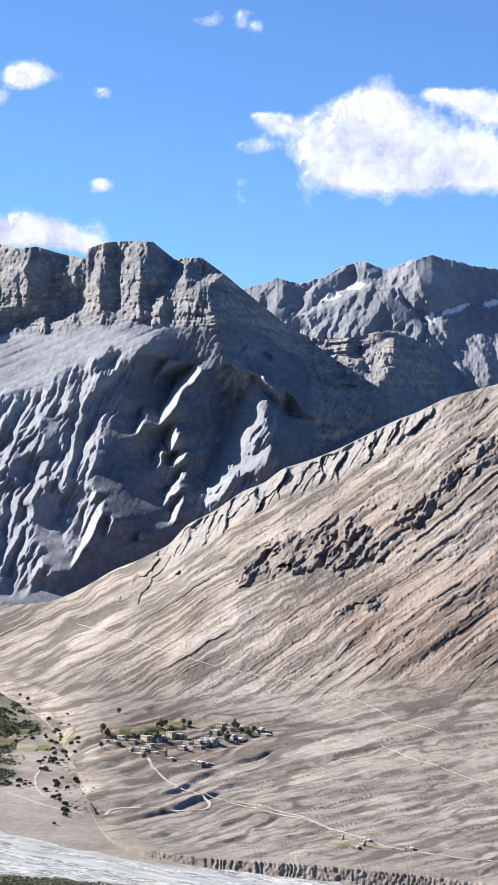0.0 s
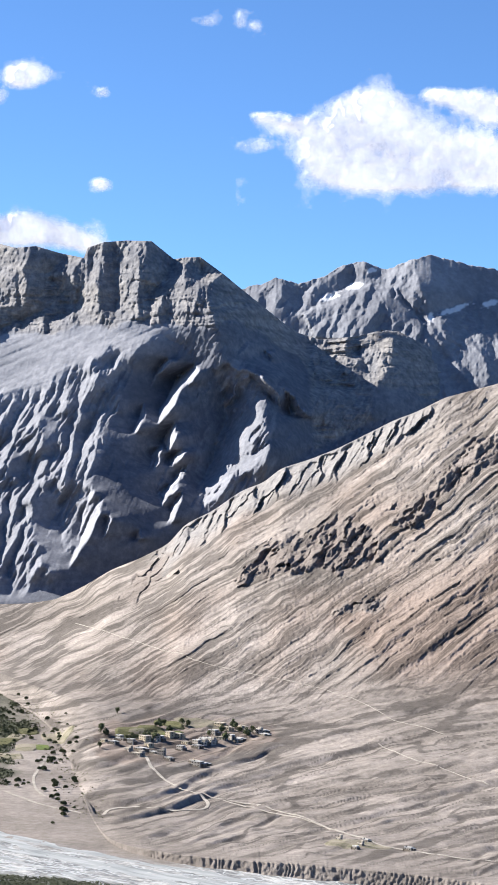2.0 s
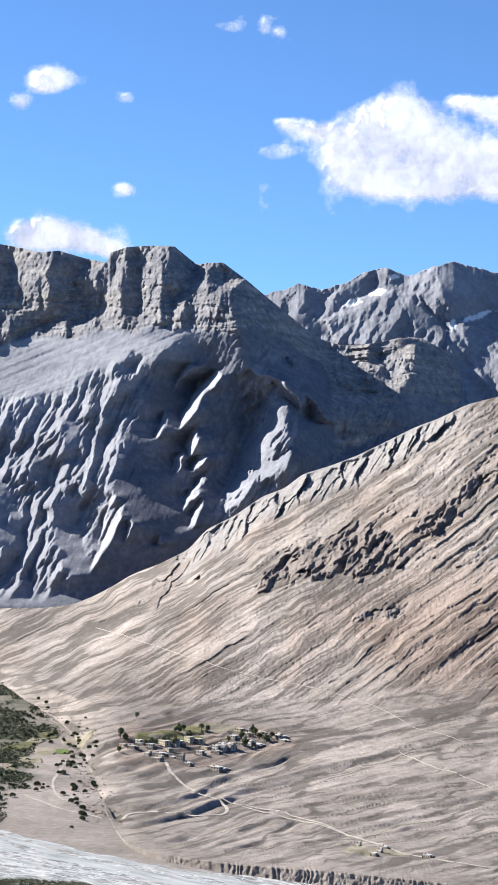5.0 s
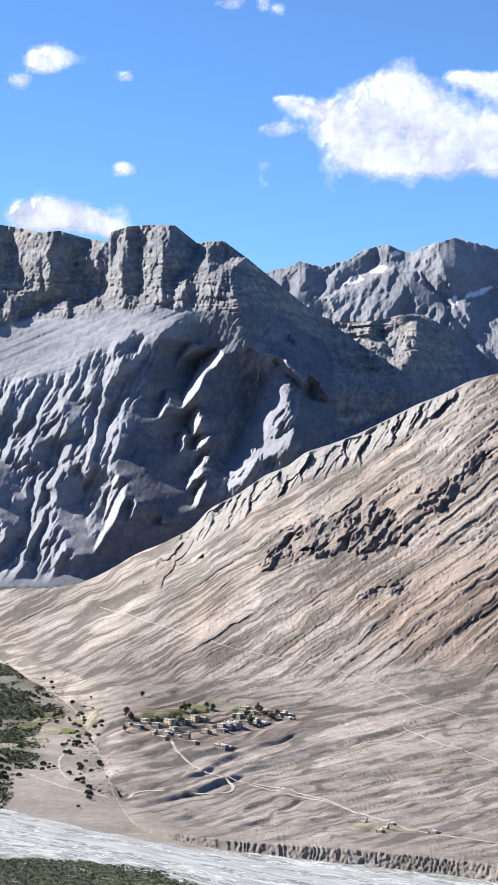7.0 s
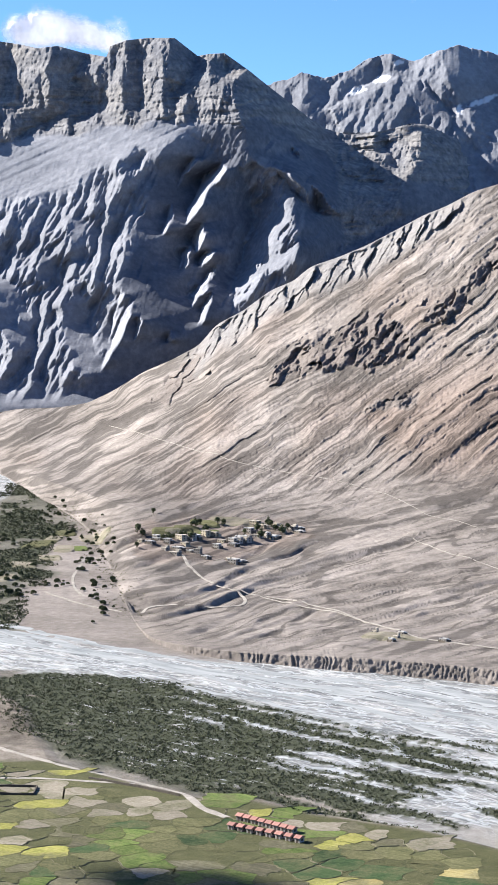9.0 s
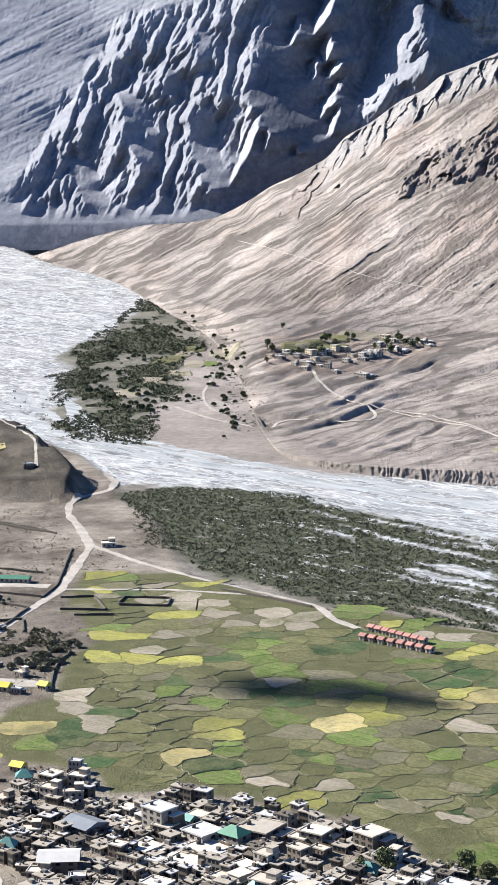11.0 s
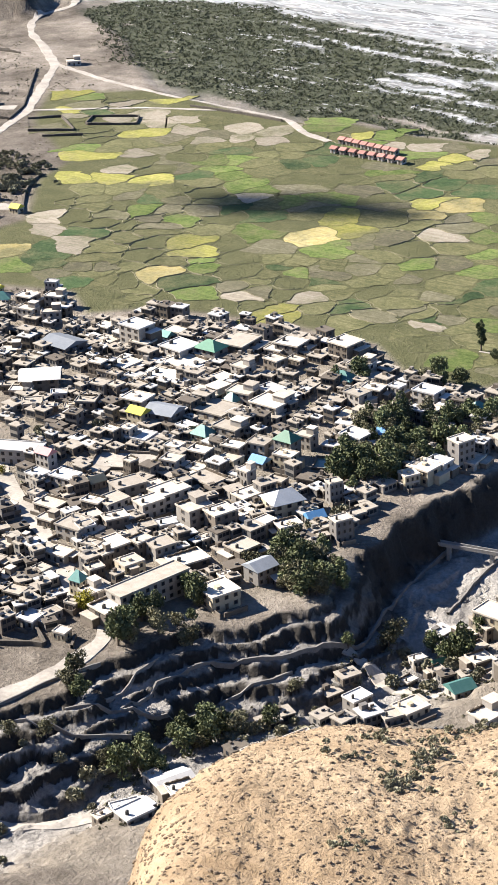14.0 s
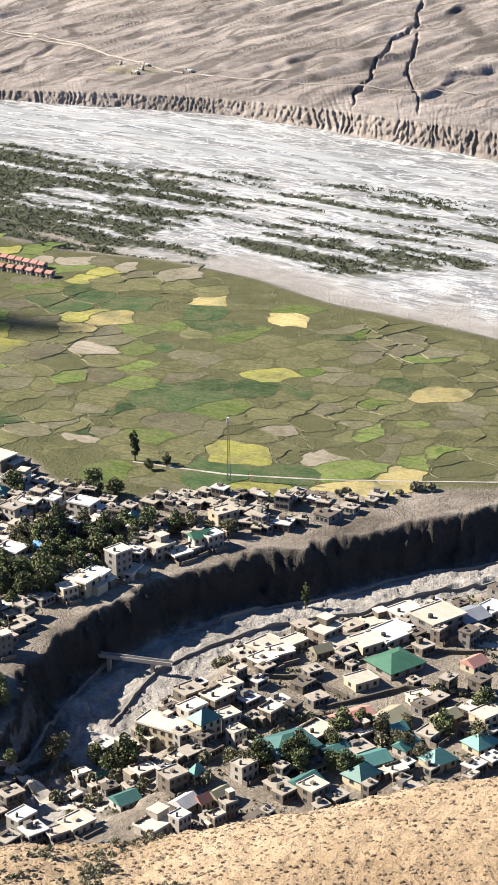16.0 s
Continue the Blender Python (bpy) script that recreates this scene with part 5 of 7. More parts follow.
BANK_QUARTER = [(32.7, 552.1, 8.1, 2, "f"), (19.4, 546.5, 7.2, 1, "c"), (27.8, 542.6, 6.4, 1, "f"), (15.6, 538.2, 3.6, 1, "g"), (14.6, 534.5, 4.7, 1, "f"), (6.0, 529.7, 3.9, 1, "f"), (21.3, 551.8, 4.8, 1, "f"), (25.7, 551.6, 4.8, 1, "f"), (37.2, 554.7, 5.7, 2, "w"), (28.2, 533.9, 7.1, 1, "f")]
COLONY = [(76.1, 609.2, 11.0, 1, "f"), (85.8, 607.0, 8.4, 1, "c"), (97.1, 609.3, 10.2, 2, "f"), (94.3, 598.0, 7.2, 1, "o"), (108.3, 622.4, 9.3, 1, "c"), (119.4, 629.5, 9.8, 1, "f"), (129.3, 630.2, 10.4, 1, "f"), (138.4, 614.5, 15.8, 2, "d"), (120.0, 608.0, 14.7, 1, "w"), (150.5, 617.9, 11.3, 1, "s"), (111.0, 602.9, 10.9, 1, "c"), (101.2, 601.5, 9.1, 1, "c"), (79.6, 598.1, 8.3, 1, "f"), (73.1, 593.3, 8.2, 1, "f"), (117.7, 585.5, 15.2, 1, "g"), (104.1, 574.7, 9.6, 1, "c"), (96.9, 548.7, 12.7, 1, "o"), (108.6, 547.2, 11.0, 1, "o")]
GREEN_COLONY = [(73.2, 530.0, 16.4, 2, "t"), (87.5, 527.9, 9.0, 1, "t"), (98.8, 521.5, 8.5, 1, "t"), (110.4, 528.5, 7.6, 1, "t"), (118.5, 519.7, 9.2, 1, "t"), (93.5, 513.2, 9.6, 1, "t"), (75.7, 510.4, 8.9, 1, "t"), (134.2, 528.3, 9.6, 1, "t"), (126.6, 544.9, 8.5, 1, "o"), (139.0, 541.5, 9.5, 2, "c"), (109.2, 538.9, 6.0, 1, "t"), (83.9, 542.1, 10.0, 1, "f"), (120.5, 560.4, 6.9, 1, "f"), (70.1, 609.0, 7.3, 1, "f"), (159.9, 622.8, 9.5, 1, "w"), (144.3, 582.0, 7.2, 1, "o")]
GATE_QUARTER = [(-160.1, 823.5, 8.9, 2, "w"), (-148.9, 819.7, 8.9, 2, "w"), (-150.2, 840.7, 9.1, 2, "w"), (-163.4, 842.5, 9.1, 2, "f"), (-154.9, 860.4, 5.3, 2, "w"), (-182.2, 861.0, 6.0, 1, "y"), (-176.6, 846.6, 7.9, 1, "t"), (-142.0, 742.5, 16.3, 2, "s"), (-165.3, 753.3, 7.7, 2, "t"), (-153.7, 739.4, 7.6, 1, "f"), (-141.8, 718.9, 8.5, 1, "f"), (-132.3, 729.1, 6.9, 1, "w"), (-118.5, 713.4, 8.4, 2, "f"), (-134.9, 714.6, 5.6, 1, "f"), (-124.1, 713.2, 7.3, 1, "c"), (-148.4, 734.5, 9.2, 1, "w"), (-160.7, 780.4, 8.5, 1, "f")]
ROAD_SIDE = [(-181.2, 712.7, 6.2, 1, "w"), (-173.4, 692.8, 8.3, 2, "w"), (-187.3, 725.6, 6.9, 1, "c"), (-216.5, 991.3, 8.0, 1, "y"), (-194.2, 992.5, 5.4, 1, "y"), (-233.6, 1037.6, 7.9, 1, "w"), (-211.5, 1017.9, 6.2, 1, "w"), (-207.5, 985.4, 5.0, 1, "w"), (-137.8, 780.6, 15.7, 2, "s"), (-186.4, 806.7, 6.3, 1, "f"), (-185.0, 787.2, 4.9, 1, "f"), (-180.5, 819.0, 7.6, 1, "f"), (-181.2, 795.0, 5.0, 1, "d"), (-149.4, 769.6, 7.2, 1, "f")]
SCHOOL_QUARTER = [(-126.1, 656.2, 6.8, 3, "r"), (-127.3, 643.7, 7.7, 2, "w"), (-116.9, 642.0, 10.2, 2, "w"), (-119.7, 624.5, 10.5, 1, "f"), (-126.7, 633.1, 5.1, 1, "f"), (-107.2, 601.5, 11.2, 2, "f"), (-118.5, 610.8, 6.9, 1, "f"), (-110.3, 584.2, 8.1, 1, "f"), (-114.9, 571.7, 5.6, 1, "f"), (-100.6, 559.2, 4.6, 2, "t"), (-93.3, 553.4, 6.8, 2, "f"), (-113.6, 539.5, 7.6, 1, "w"), (-101.8, 529.6, 4.8, 1, "c"), (-101.0, 548.4, 4.5, 1, "f"), (-103.4, 618.9, 7.9, 2, "f"), (-99.5, 585.6, 6.6, 2, "f")]
HILL_QUARTER = [(-155.2, 625.1, 4.9, 1, "f"), (-142.7, 618.1, 9.5, 1, "f"), (-151.4, 617.7, 4.5, 1, "f"), (-163.1, 594.6, 7.3, 1, "f"), (-154.4, 599.1, 6.4, 1, "f"), (-151.4, 589.4, 7.8, 1, "c"), (-152.3, 582.9, 5.3, 1, "c"), (-141.2, 589.7, 7.7, 1, "f"), (-133.0, 580.6, 8.1, 1, "f"), (-130.0, 592.2, 6.3, 1, "f"), (-126.6, 568.8, 6.1, 1, "f"), (-120.9, 557.4, 6.9, 1, "f"), (-138.0, 564.9, 5.1, 1, "d"), (-125.0, 593.7, 4.8, 1, "f"), (-137.7, 598.9, 3.9, 1, "f"), (-136.7, 575.9, 4.7, 1, "f")]
MEADOW = [(-213.4, 1346.6, 9.0, 1, "w"), (-278.2, 1145.9, 7.8, 1, "c"), (-265.3, 1122.1, 10.2, 1, "d"), (-264.1, 1151.7, 7.0, 1, "f"), (-246.8, 1114.6, 6.8, 1, "d"), (-275.9, 1118.6, 6.8, 1, "f"), (-307.4, 1101.1, 8.5, 1, "d"), (-323.5, 1133.9, 7.0, 1, "f"), (-419.7, 1792.9, 8.0, 1, "f"), (-344.2, 1696.5, 6.0, 1, "f")]
FOOT_QUARTER = [(-73.7, 454.4, 11.8, 1, "w"), (-70.5, 446.1, 13.0, 1, "w"), (-59.0, 460.3, 11.1, 1, "f"), (-80.1, 449.1, 5.8, 1, "f"), (-68.4, 472.2, 4.5, 1, "f")]
_taken = []
for quarter, low, high in ((FAR_QUARTER, -48, -28), (MIDDLE_QUARTER, -46, -26), (MARKET_QUARTER, -46, -26), (OLD_QUARTER, 26, 46), (EAST_QUARTER, -44, -24), (GORGE_EDGE, 22, 40), (NEAR_QUARTER, 32, 48), (STREAM_QUARTER, 26, 44), (BANK_QUARTER, 26, 44), (COLONY, 22, 40), (GREEN_COLONY, 20, 42), (GATE_QUARTER, -30, 10), (ROAD_SIDE, -40, -15), (SCHOOL_QUARTER, -42, -25), (HILL_QUARTER, -42, -25), (MEADOW, -20, 15), (FOOT_QUARTER, 24, 44)):
    for x, y, w, storeys, kind in quarter:
        cut = float(side(np.array([x]), np.array([y]), GORGE)[0][0])
        if -3 < cut < 32 and -80 < x < 130:
            x, y = x - 0.55 * (cut + 6), y + 0.8 * (cut + 6)
        if quarter is FOOT_QUARTER:
            w = w * 0.72
        put_house(x, y, max(w * (0.96 if y < 860 else 1.08), 4.6), storeys, kind, random.uniform(low, high), depth=random.uniform(0.7, 0.95))
        _taken.append((x, y, w))

# long buildings
for x, y, w, storeys, wall, roof, shape, turn, bays, depth, label in (
        (-77, 553, 28, 3, "white", "earth", "flat", 44, 9, 0.28, "long white three-storey guest house with a flat roof"),
        (38, 551, 21, 2, "cream", "earth", "flat", -38, 7, 0.42, "long white two-storey block beside the stream bed"),
        (-140, 668, 22, 2, "white", "pale", "flat", -12, 7, 0.4, "white two-storey school with a pale sheet roof"),
        (-262, 1238, 26, 1, "white", "green", "gable", -8, 8, 0.25, "long low barrack with a green sheet roof")):
    h = house(wall, roof, shape, storeys, "", label, w, w * depth, bays)
    tagged(h, group="long buildings").matrix_basis = pose(x, y, height(x, y), 0, 0, turn)
    _taken.append((x, y, w))

# walled yard and pond in the town
for name, x, y, w, d, mat, label, cat in (("yard", -98, 664, 24, 15, PATH, "bare pale earthen yard between houses", "yard"), ("pond", -18, 658, 17, 11, plain("green_pond_water", (0.16, 0.24, 0.22), (0.22, 0.31, 0.28), 0.3, 0.15, 0.0), "shallow grey-green pond among the houses", "pond")):
    ob = tagged(new(name), label, cat)
    ob.matrix_basis = pose(x, y, height(x, y), 0, 0, -8)
    part("surface", box(bmesh.new(), -w / 2, w / 2, -d / 2, d / 2, -2, 0.35), mat, ob)
    for sx, sy, lx, ly in ((0, -1, w, 0.5), (0, 1, w, 0.5), (-1, 0, 0.5, d), (1, 0, 0.5, d)):
        part("rim_wall", box(bmesh.new(), sx * w / 2 - lx / 2, sx * w / 2 + lx / 2, sy * d / 2 - ly / 2, sy * d / 2 + ly / 2, -2, 1.3), WALLS["mud"], ob)
    _taken += [(x - 6, y, 18), (x + 6, y, 18)]
_taken += [(150, 583, 34), (172, 590, 30)]

# small houses crowded between those
WEST_SIDE = [(-152, 655), (-148, 610), (-145, 560), (-134, 530), (-102, 528), (-104, 556), (-122, 604), (-149, 659)]
crowd = bmesh.new()
fill = near_houses = 0
for _ in range(30000):
    beyond = _ % 8 == 0
    west = _ % 8 == 1 and _ < 6000
    x, y = (random.uniform(-155, -98), random.uniform(525, 660)) if west else (random.uniform(-60, 190), random.uniform(470, 640)) if beyond else (random.uniform(-200, 140), random.uniform(535, 840))
    if fill >= 720 or inside(np.array([x]), np.array([y]), WEST_SIDE if west else COLONY_GROUND if beyond else TOWN)[0] < (9 if beyond else 3) or (beyond and _ > 2400) or abs(side(np.array([x]), np.array([y]), ROAD)[0][0]) < 6.5:
        continue
    w = random.uniform(3.4, 7.2)
    if any(math.hypot(x - a, y - b) < 0.365 * (w + c) for a, b, c in _taken):
        continue
    _taken.append((x, y, w))
    fill += 1
    if y < 660 and fill % 4 != 0 and near_houses < 50:
        near_houses += 1
        put_house(x, y, max(w, 4.4), random.choice((1, 1, 2)), "f", random.uniform(24, 46) if y < 640 else random.uniform(-46, -24), depth=random.uniform(0.7, 0.95))
        continue
    first = len(crowd.verts)
    d, h, wall = w * random.uniform(0.7, 0.95), random.choice((2.7, 2.7, 3.0, 5.4)), random.choice((0, 1, 1, 2))
    box(crowd, -w / 2, w / 2, -d / 2, d / 2, -4, h, wall)
    box(crowd, -w / 2 - 0.3, w / 2 + 0.3, -d / 2 - 0.3, d / 2 + 0.3, h, h + 0.4, random.choice((3, 3, 3, 4, 1)))
    if random.random() < 0.5:
        box(crowd, -w * 0.3, w * 0.05, d * 0.1, d * 0.4, h + 0.4, h + random.uniform(0.8, 2.4), wall)
    for _k in range(random.randint(1, 4)):
        cx, cy, cw = random.uniform(-0.4, 0.3) * w, random.uniform(-0.4, 0.3) * d, random.uniform(0.4, 1.3)
        box(crowd, cx, cx + cw, cy, cy + random.uniform(0.4, 1.3), h + 0.4, h + random.uniform(0.7, 1.3), random.choice((1, 2, 5)))
    for level in range(int(h / 2.6)):
        for k in (-0.28, 0.02, 0.3):
            box(crowd, w * k - 0.65, w * k + 0.65, -d / 2 - 0.06, -d / 2 + 0.1, 0.9 + 2.7 * level, 2.2 + 2.7 * level, 5)
        for k in (-1, 1):
            box(crowd, k * w / 2 - 0.06, k * w / 2 + 0.06, -0.7, 0.7, 0.9 + 2.7 * level, 2.2 + 2.7 * level, 5)
    crowd.verts.ensure_lookup_table()
    bmesh.ops.transform(crowd, matrix=pose(x, y, height(x, y), 0, 0, random.uniform(24, 46) if y < 640 else random.uniform(-46, -24)), verts=crowd.verts[first:])
tagged(new("small_houses", finish(crowd, "small_houses", [WALLS["white"], WALLS["mud"], WALLS["grey"], ROOFS["earth"], ROOFS["pale"], GLASS])), "crowd of small flat-roofed houses between larger ones", "house", kind="stuff")

# village across the river
extra = random.Random(3)
more = [(p[0] + extra.gauss(0, 16), p[1] + extra.gauss(0, 22)) for p in VILLAGE_SPOTS[:27:2] if p]
for i, p in enumerate(VILLAGE_SPOTS + [(x, y, height(x, y)) for x, y in more]):
    if p:
        compound = 28 <= i < 33
        put_house(p[0], p[1], random.uniform(5, 8) if compound else random.uniform(8, 13), 1 if compound else random.choice((1, 1, 2)), random.choice("wwwwc"), random.uniform(-55, -32), p[2], 0.6, "houses of the far village")

# huts on the spur
for x, y in [(-398, 1671), (-391, 1662), (-314, 1571)]:
    put_house(x, y, 7.0, 1, "w", 10, group="houses on the spur")

# red-roofed row of barracks in the fields
for row, (ax, ay, bx, by) in enumerate(((-29, 1097, 14.4, 1066), (-24, 1117, 10, 1085))):
    for k in range(8):
        t = (k + 0.5) / 8
        x, y = ax + (bx - ax) * t, ay + (by - ay) * t
        if not _made.get("hut"):
            _made["hut"] = house("white", "rust", "gable", 1, "", "small white hut with a rust-red roof in a row", 3.3, 4.8, 1)
            tagged(_made["hut"], category="hut", group="row of red-roofed huts").name = "hut"
            _made["hut"].matrix_basis = pose(x, y, height(x, y), 0, 0, -35)
        else:
            copy_thing(_made["hut"], pose(x, y, height(x, y), 0, 0, -35))


# ---- fields ----
def clip(poly, px, py, nx, ny):
    """Keeps the side of a polygon where (p - point) . n < 0."""
    out = []
    for i, (x, y) in enumerate(poly):
        x2, y2 = poly[(i + 1) % len(poly)]
        d, d2 = (x - px) * nx + (y - py) * ny, (x2 - px) * nx + (y2 - py) * ny
        if d < 0:
            out.append((x, y))
        if (d < 0) != (d2 < 0):
            t = d / (d - d2)
            out.append((x + (x2 - x) * t, y + (y2 - y) * t))
    return out


def crop(name, a, b, c, scale=0.09):
    m, nt, p = nodes_of(name)
    co = place(nt)
    n, fine = noise_at(nt, co, scale, 7, 0.75), noise_at(nt, co, 0.6, 6, 0.75)
    rows = noise_at(nt, co, 1.0, 3, 0.6, (0.03, 0.5, 0.0, 35))
    col = ramp(nt, mix(nt, 0.4, mix(nt, 0.4, n, rows), fine), [(0.42, a), (0.5, b), (0.58, c)])
    v = maths(nt, "MULTIPLY_ADD", chance(nt), 0.45)
    v.node.inputs[2].default_value = 0.78
    worn = ramp(nt, noise_at(nt, co, 0.045, 9, 0.75), [(0.46, grey(0.0)), (0.62, grey(0.8))])
    col = mix(nt, worn, mix(nt, 1.0, col, v, "MULTIPLY"), ramp(nt, fine, [(0.35, (0.085, 0.092, 0.042)), (0.65, (0.19, 0.182, 0.10))]))
    nt.links.new(col, p.inputs["Base Color"])
    p.inputs["Roughness"].default_value, p.inputs["Specular IOR Level"].default_value = 0.95, 0.1
    bump(nt, p, fine, 0.5)
    return m


CROPS = {
    "ripe": (crop("ripe_yellow_crop", (0.21, 0.22, 0.06), (0.33, 0.32, 0.09), (0.45, 0.41, 0.15)), "ripe yellow-green crop field"),
    "gold": (crop("golden_stubble", (0.36, 0.30, 0.12), (0.48, 0.41, 0.19), (0.56, 0.49, 0.27)), "harvested golden field"),
    "fresh": (crop("fresh_green_crop", (0.075, 0.115, 0.03), (0.14, 0.19, 0.055), (0.22, 0.255, 0.09)), "fresh green crop field"),
    "deep": (crop("deep_green_crop", (0.035, 0.066, 0.028), (0.056, 0.094, 0.038), (0.09, 0.125, 0.055)), "deep green crop field"),
    "grass": (crop("dry_olive_grass", (0.085, 0.09, 0.042), (0.14, 0.14, 0.066), (0.22, 0.205, 0.11)), "dry olive grass field"),
    "fallow": (crop("fallow_soil", (0.11, 0.106, 0.066), (0.155, 0.145, 0.095), (0.23, 0.21, 0.15)), "fallow grey-brown field"),
    "bare": (crop("bare_pale_soil", (0.25, 0.22, 0.17), (0.33, 0.295, 0.235), (0.42, 0.38, 0.315)), "bare pale soil field")}
KNOWN = []
for _p in [(-168, 1053), (-155, 1054), (-126, 1049), (-169, 1102), (-143, 1152), (-203, 1257), (-17, 945), (-94, 933), (-46, 825), (-206, 881), (24, 989), (115, 877), (-92, 922), (-47, 826), (85, 779), (92, 729)]:
    KNOWN.append(("ripe", _p))
for _p in [(-38, 934), (-191, 926), (-107, 885), (25, 970), (37, 977), (100, 1010), (139, 969), (188, 836), (130, 727), (153, 737)]:
    KNOWN.append(("gold", _p))
for _p in [(-182, 902), (-89, 1061), (-34, 1159), (-85, 854), (-87, 899), (-74, 1033), (56, 957), (68, 962), (-36, 1152), (7, 1126), (103, 943), (85, 835), (45, 875), (28, 762), (48, 803), (-86, 895), (-82, 1052), (14, 890), (129, 750), (192, 890), (-188, 1245), (-99, 1082), (-10, 1110)]:
    KNOWN.append(("fresh", _p))
for _p in [(-173, 979), (-153, 933), (-86, 1158), (-63, 1125), (-166, 1185), (-143, 1200), (-145, 1103), (-178, 960), (-60, 1150), (-120, 1180)]:
    KNOWN.append(("bare", _p))
for _p in [(-48, 1072), (-33, 1075), (-147, 952), (-166, 923), (-58, 975), (-169, 909), (55, 1008), (94, 985), (51, 851), (72, 853), (103, 750), (-87, 870), (27, 1040), (20, 1006), (169, 858), (100, 860)]:
    KNOWN.append(("deep", _p))
for _p in [(-202, 1174), (-110, 989), (-45, 1023), (34, 888), (61, 820), (-10, 1017), (84, 905)]:
    KNOWN.append(("fallow", _p))
for _p in [(62, 790)]:
    KNOWN.append(("grass", _p))
rnd = random.Random(12)
seeds = [(x, y, k) for k, (x, y) in KNOWN]
while len(seeds) < 520:
    x, y = rnd.uniform(-225, 262), rnd.uniform(715, 1270)
    if inside(np.array([x]), np.array([y]), FIELDS)[0] < 5:
        continue
    gap = 11 if y < 900 else 15
    if any(math.hypot(x - a, y - b) < (19 if k in ("gold", "ripe", "deep") else 16) for a, b, k in seeds[:len(KNOWN)]):
        continue
    if any(math.hypot((x - a) * 0.85, (y - b)) < gap * 0.75 for a, b, k in seeds) and rnd.random() < 0.96:
        continue
    far = y > 1060
    seeds.append((x, y, rnd.choices(["grass", "fallow", "fresh", "deep", "bare", "ripe"], (52, 26, 9, 7, 5, 1) if not far else (28, 26, 10, 5, 27, 4))[0]))


def wobble(x, y):
    return x + 4.5 * float(fbm(x / 19, y / 19, 4, 401, 0.6)), y + 4.5 * float(fbm(x / 19, y / 19, 4, 402, 0.6))


bund_v, bund_f = [], []
for i, (x, y, kind) in enumerate(seeds):
    known = i < len(KNOWN)
    if not known and inside(np.array([x]), np.array([y]), FIELDS)[0] < 3:
        continue
    open_ground = i >= len(KNOWN) and rnd.random() < 0.3
    half = 17 if known else 45
    poly = [(x - half, y - half), (x + half, y - half), (x + half, y + half), (x - half, y + half)]
    for a, b, _ in sorted((s for j, s in enumerate(seeds) if j != i), key=lambda s: math.hypot(s[0] - x, s[1] - y))[:22]:
        poly = clip(poly, (x + a) / 2, (y + b) / 2, a - x, b - y)
    ring = []
    for (ax, ay), (bx, by) in zip(poly, poly[1:] + poly[:1]):
        n = max(2, int(math.hypot(bx - ax, by - ay) / 2.5))
        ring += [(ax + (bx - ax) * k / n, ay + (by - ay) * k / n) for k in range(n)]
    # rounded corners, then an uneven outline shared with the neighbours
    for _ in range(2):
        ring = [((a[0] + 2 * b[0] + c[0]) / 4, (a[1] + 2 * b[1] + c[1]) / 4) for a, b, c in zip(ring[-1:] + ring[:-1], ring, ring[1:] + ring[:1])]
    ring = [wobble(*p) for p in ring]
    arr = np.array(ring)
    if len(ring) < 4 or np.min(inside(arr[:, 0], arr[:, 1], FIELDS)) < (-40 if known else -14):
        continue
    cx, cy = arr.mean(0)
    far = np.linalg.norm(arr - (cx, cy), axis=1).mean()
    k = max(0.5, 1 - 0.3 / far)
    z = 2.5
    bm = bmesh.new()
    top = [bm.verts.new((cx + (a - cx) * k, cy + (b - cy) * k, z + 0.08)) for a, b in ring]
    low = [bm.verts.new((cx + (a - cx) * k * 1.01, cy + (b - cy) * k * 1.01, z - 0.6)) for a, b in ring]
    bm.faces.new(top)
    for j in range(len(ring)):
        bm.faces.new((top[j], low[j], low[(j + 1) % len(ring)], top[(j + 1) % len(ring)]))
    if open_ground:
        bm.free()
    else:
        tagged(new("field", finish(bm, "field", CROPS[kind][0])), CROPS[kind][1] + " between low earth banks", "field", "fields of the valley floor")
    # banks round it
    for j in range(len(ring)):
        (ax, ay), (bx, by) = ring[j], ring[(j + 1) % len(ring)]
        s = len(bund_v)
        h = 0.08 + 0.35 * max(0.0, float(vnoise(ax / 40, ay / 40, 411)))
        for px_, py_ in ((ax, ay), (bx, by)):
            q = 1 - 0.4 / far
            bund_v += [(px_, py_, z - 0.5), (cx + (px_ - cx) * q, cy + (py_ - cy) * q, z + h), (cx + (px_ - cx) * (2 * q - 1), cy + (py_ - cy) * (2 * q - 1), z - 0.5)]
        bund_f += [(s, s + 3, s + 4, s + 1), (s + 1, s + 4, s + 5, s + 2)]
me = bpy.data.meshes.new("field_banks")
me.from_pydata(bund_v, [], bund_f)
me.materials.append(plain("grassy_bank", (0.085, 0.085, 0.045), (0.36, 0.325, 0.235), 0.035, 0.95, 0.1, local=False))
tagged(new("field_banks", me), "low grassy earth banks between the fields", "bank", kind="stuff")


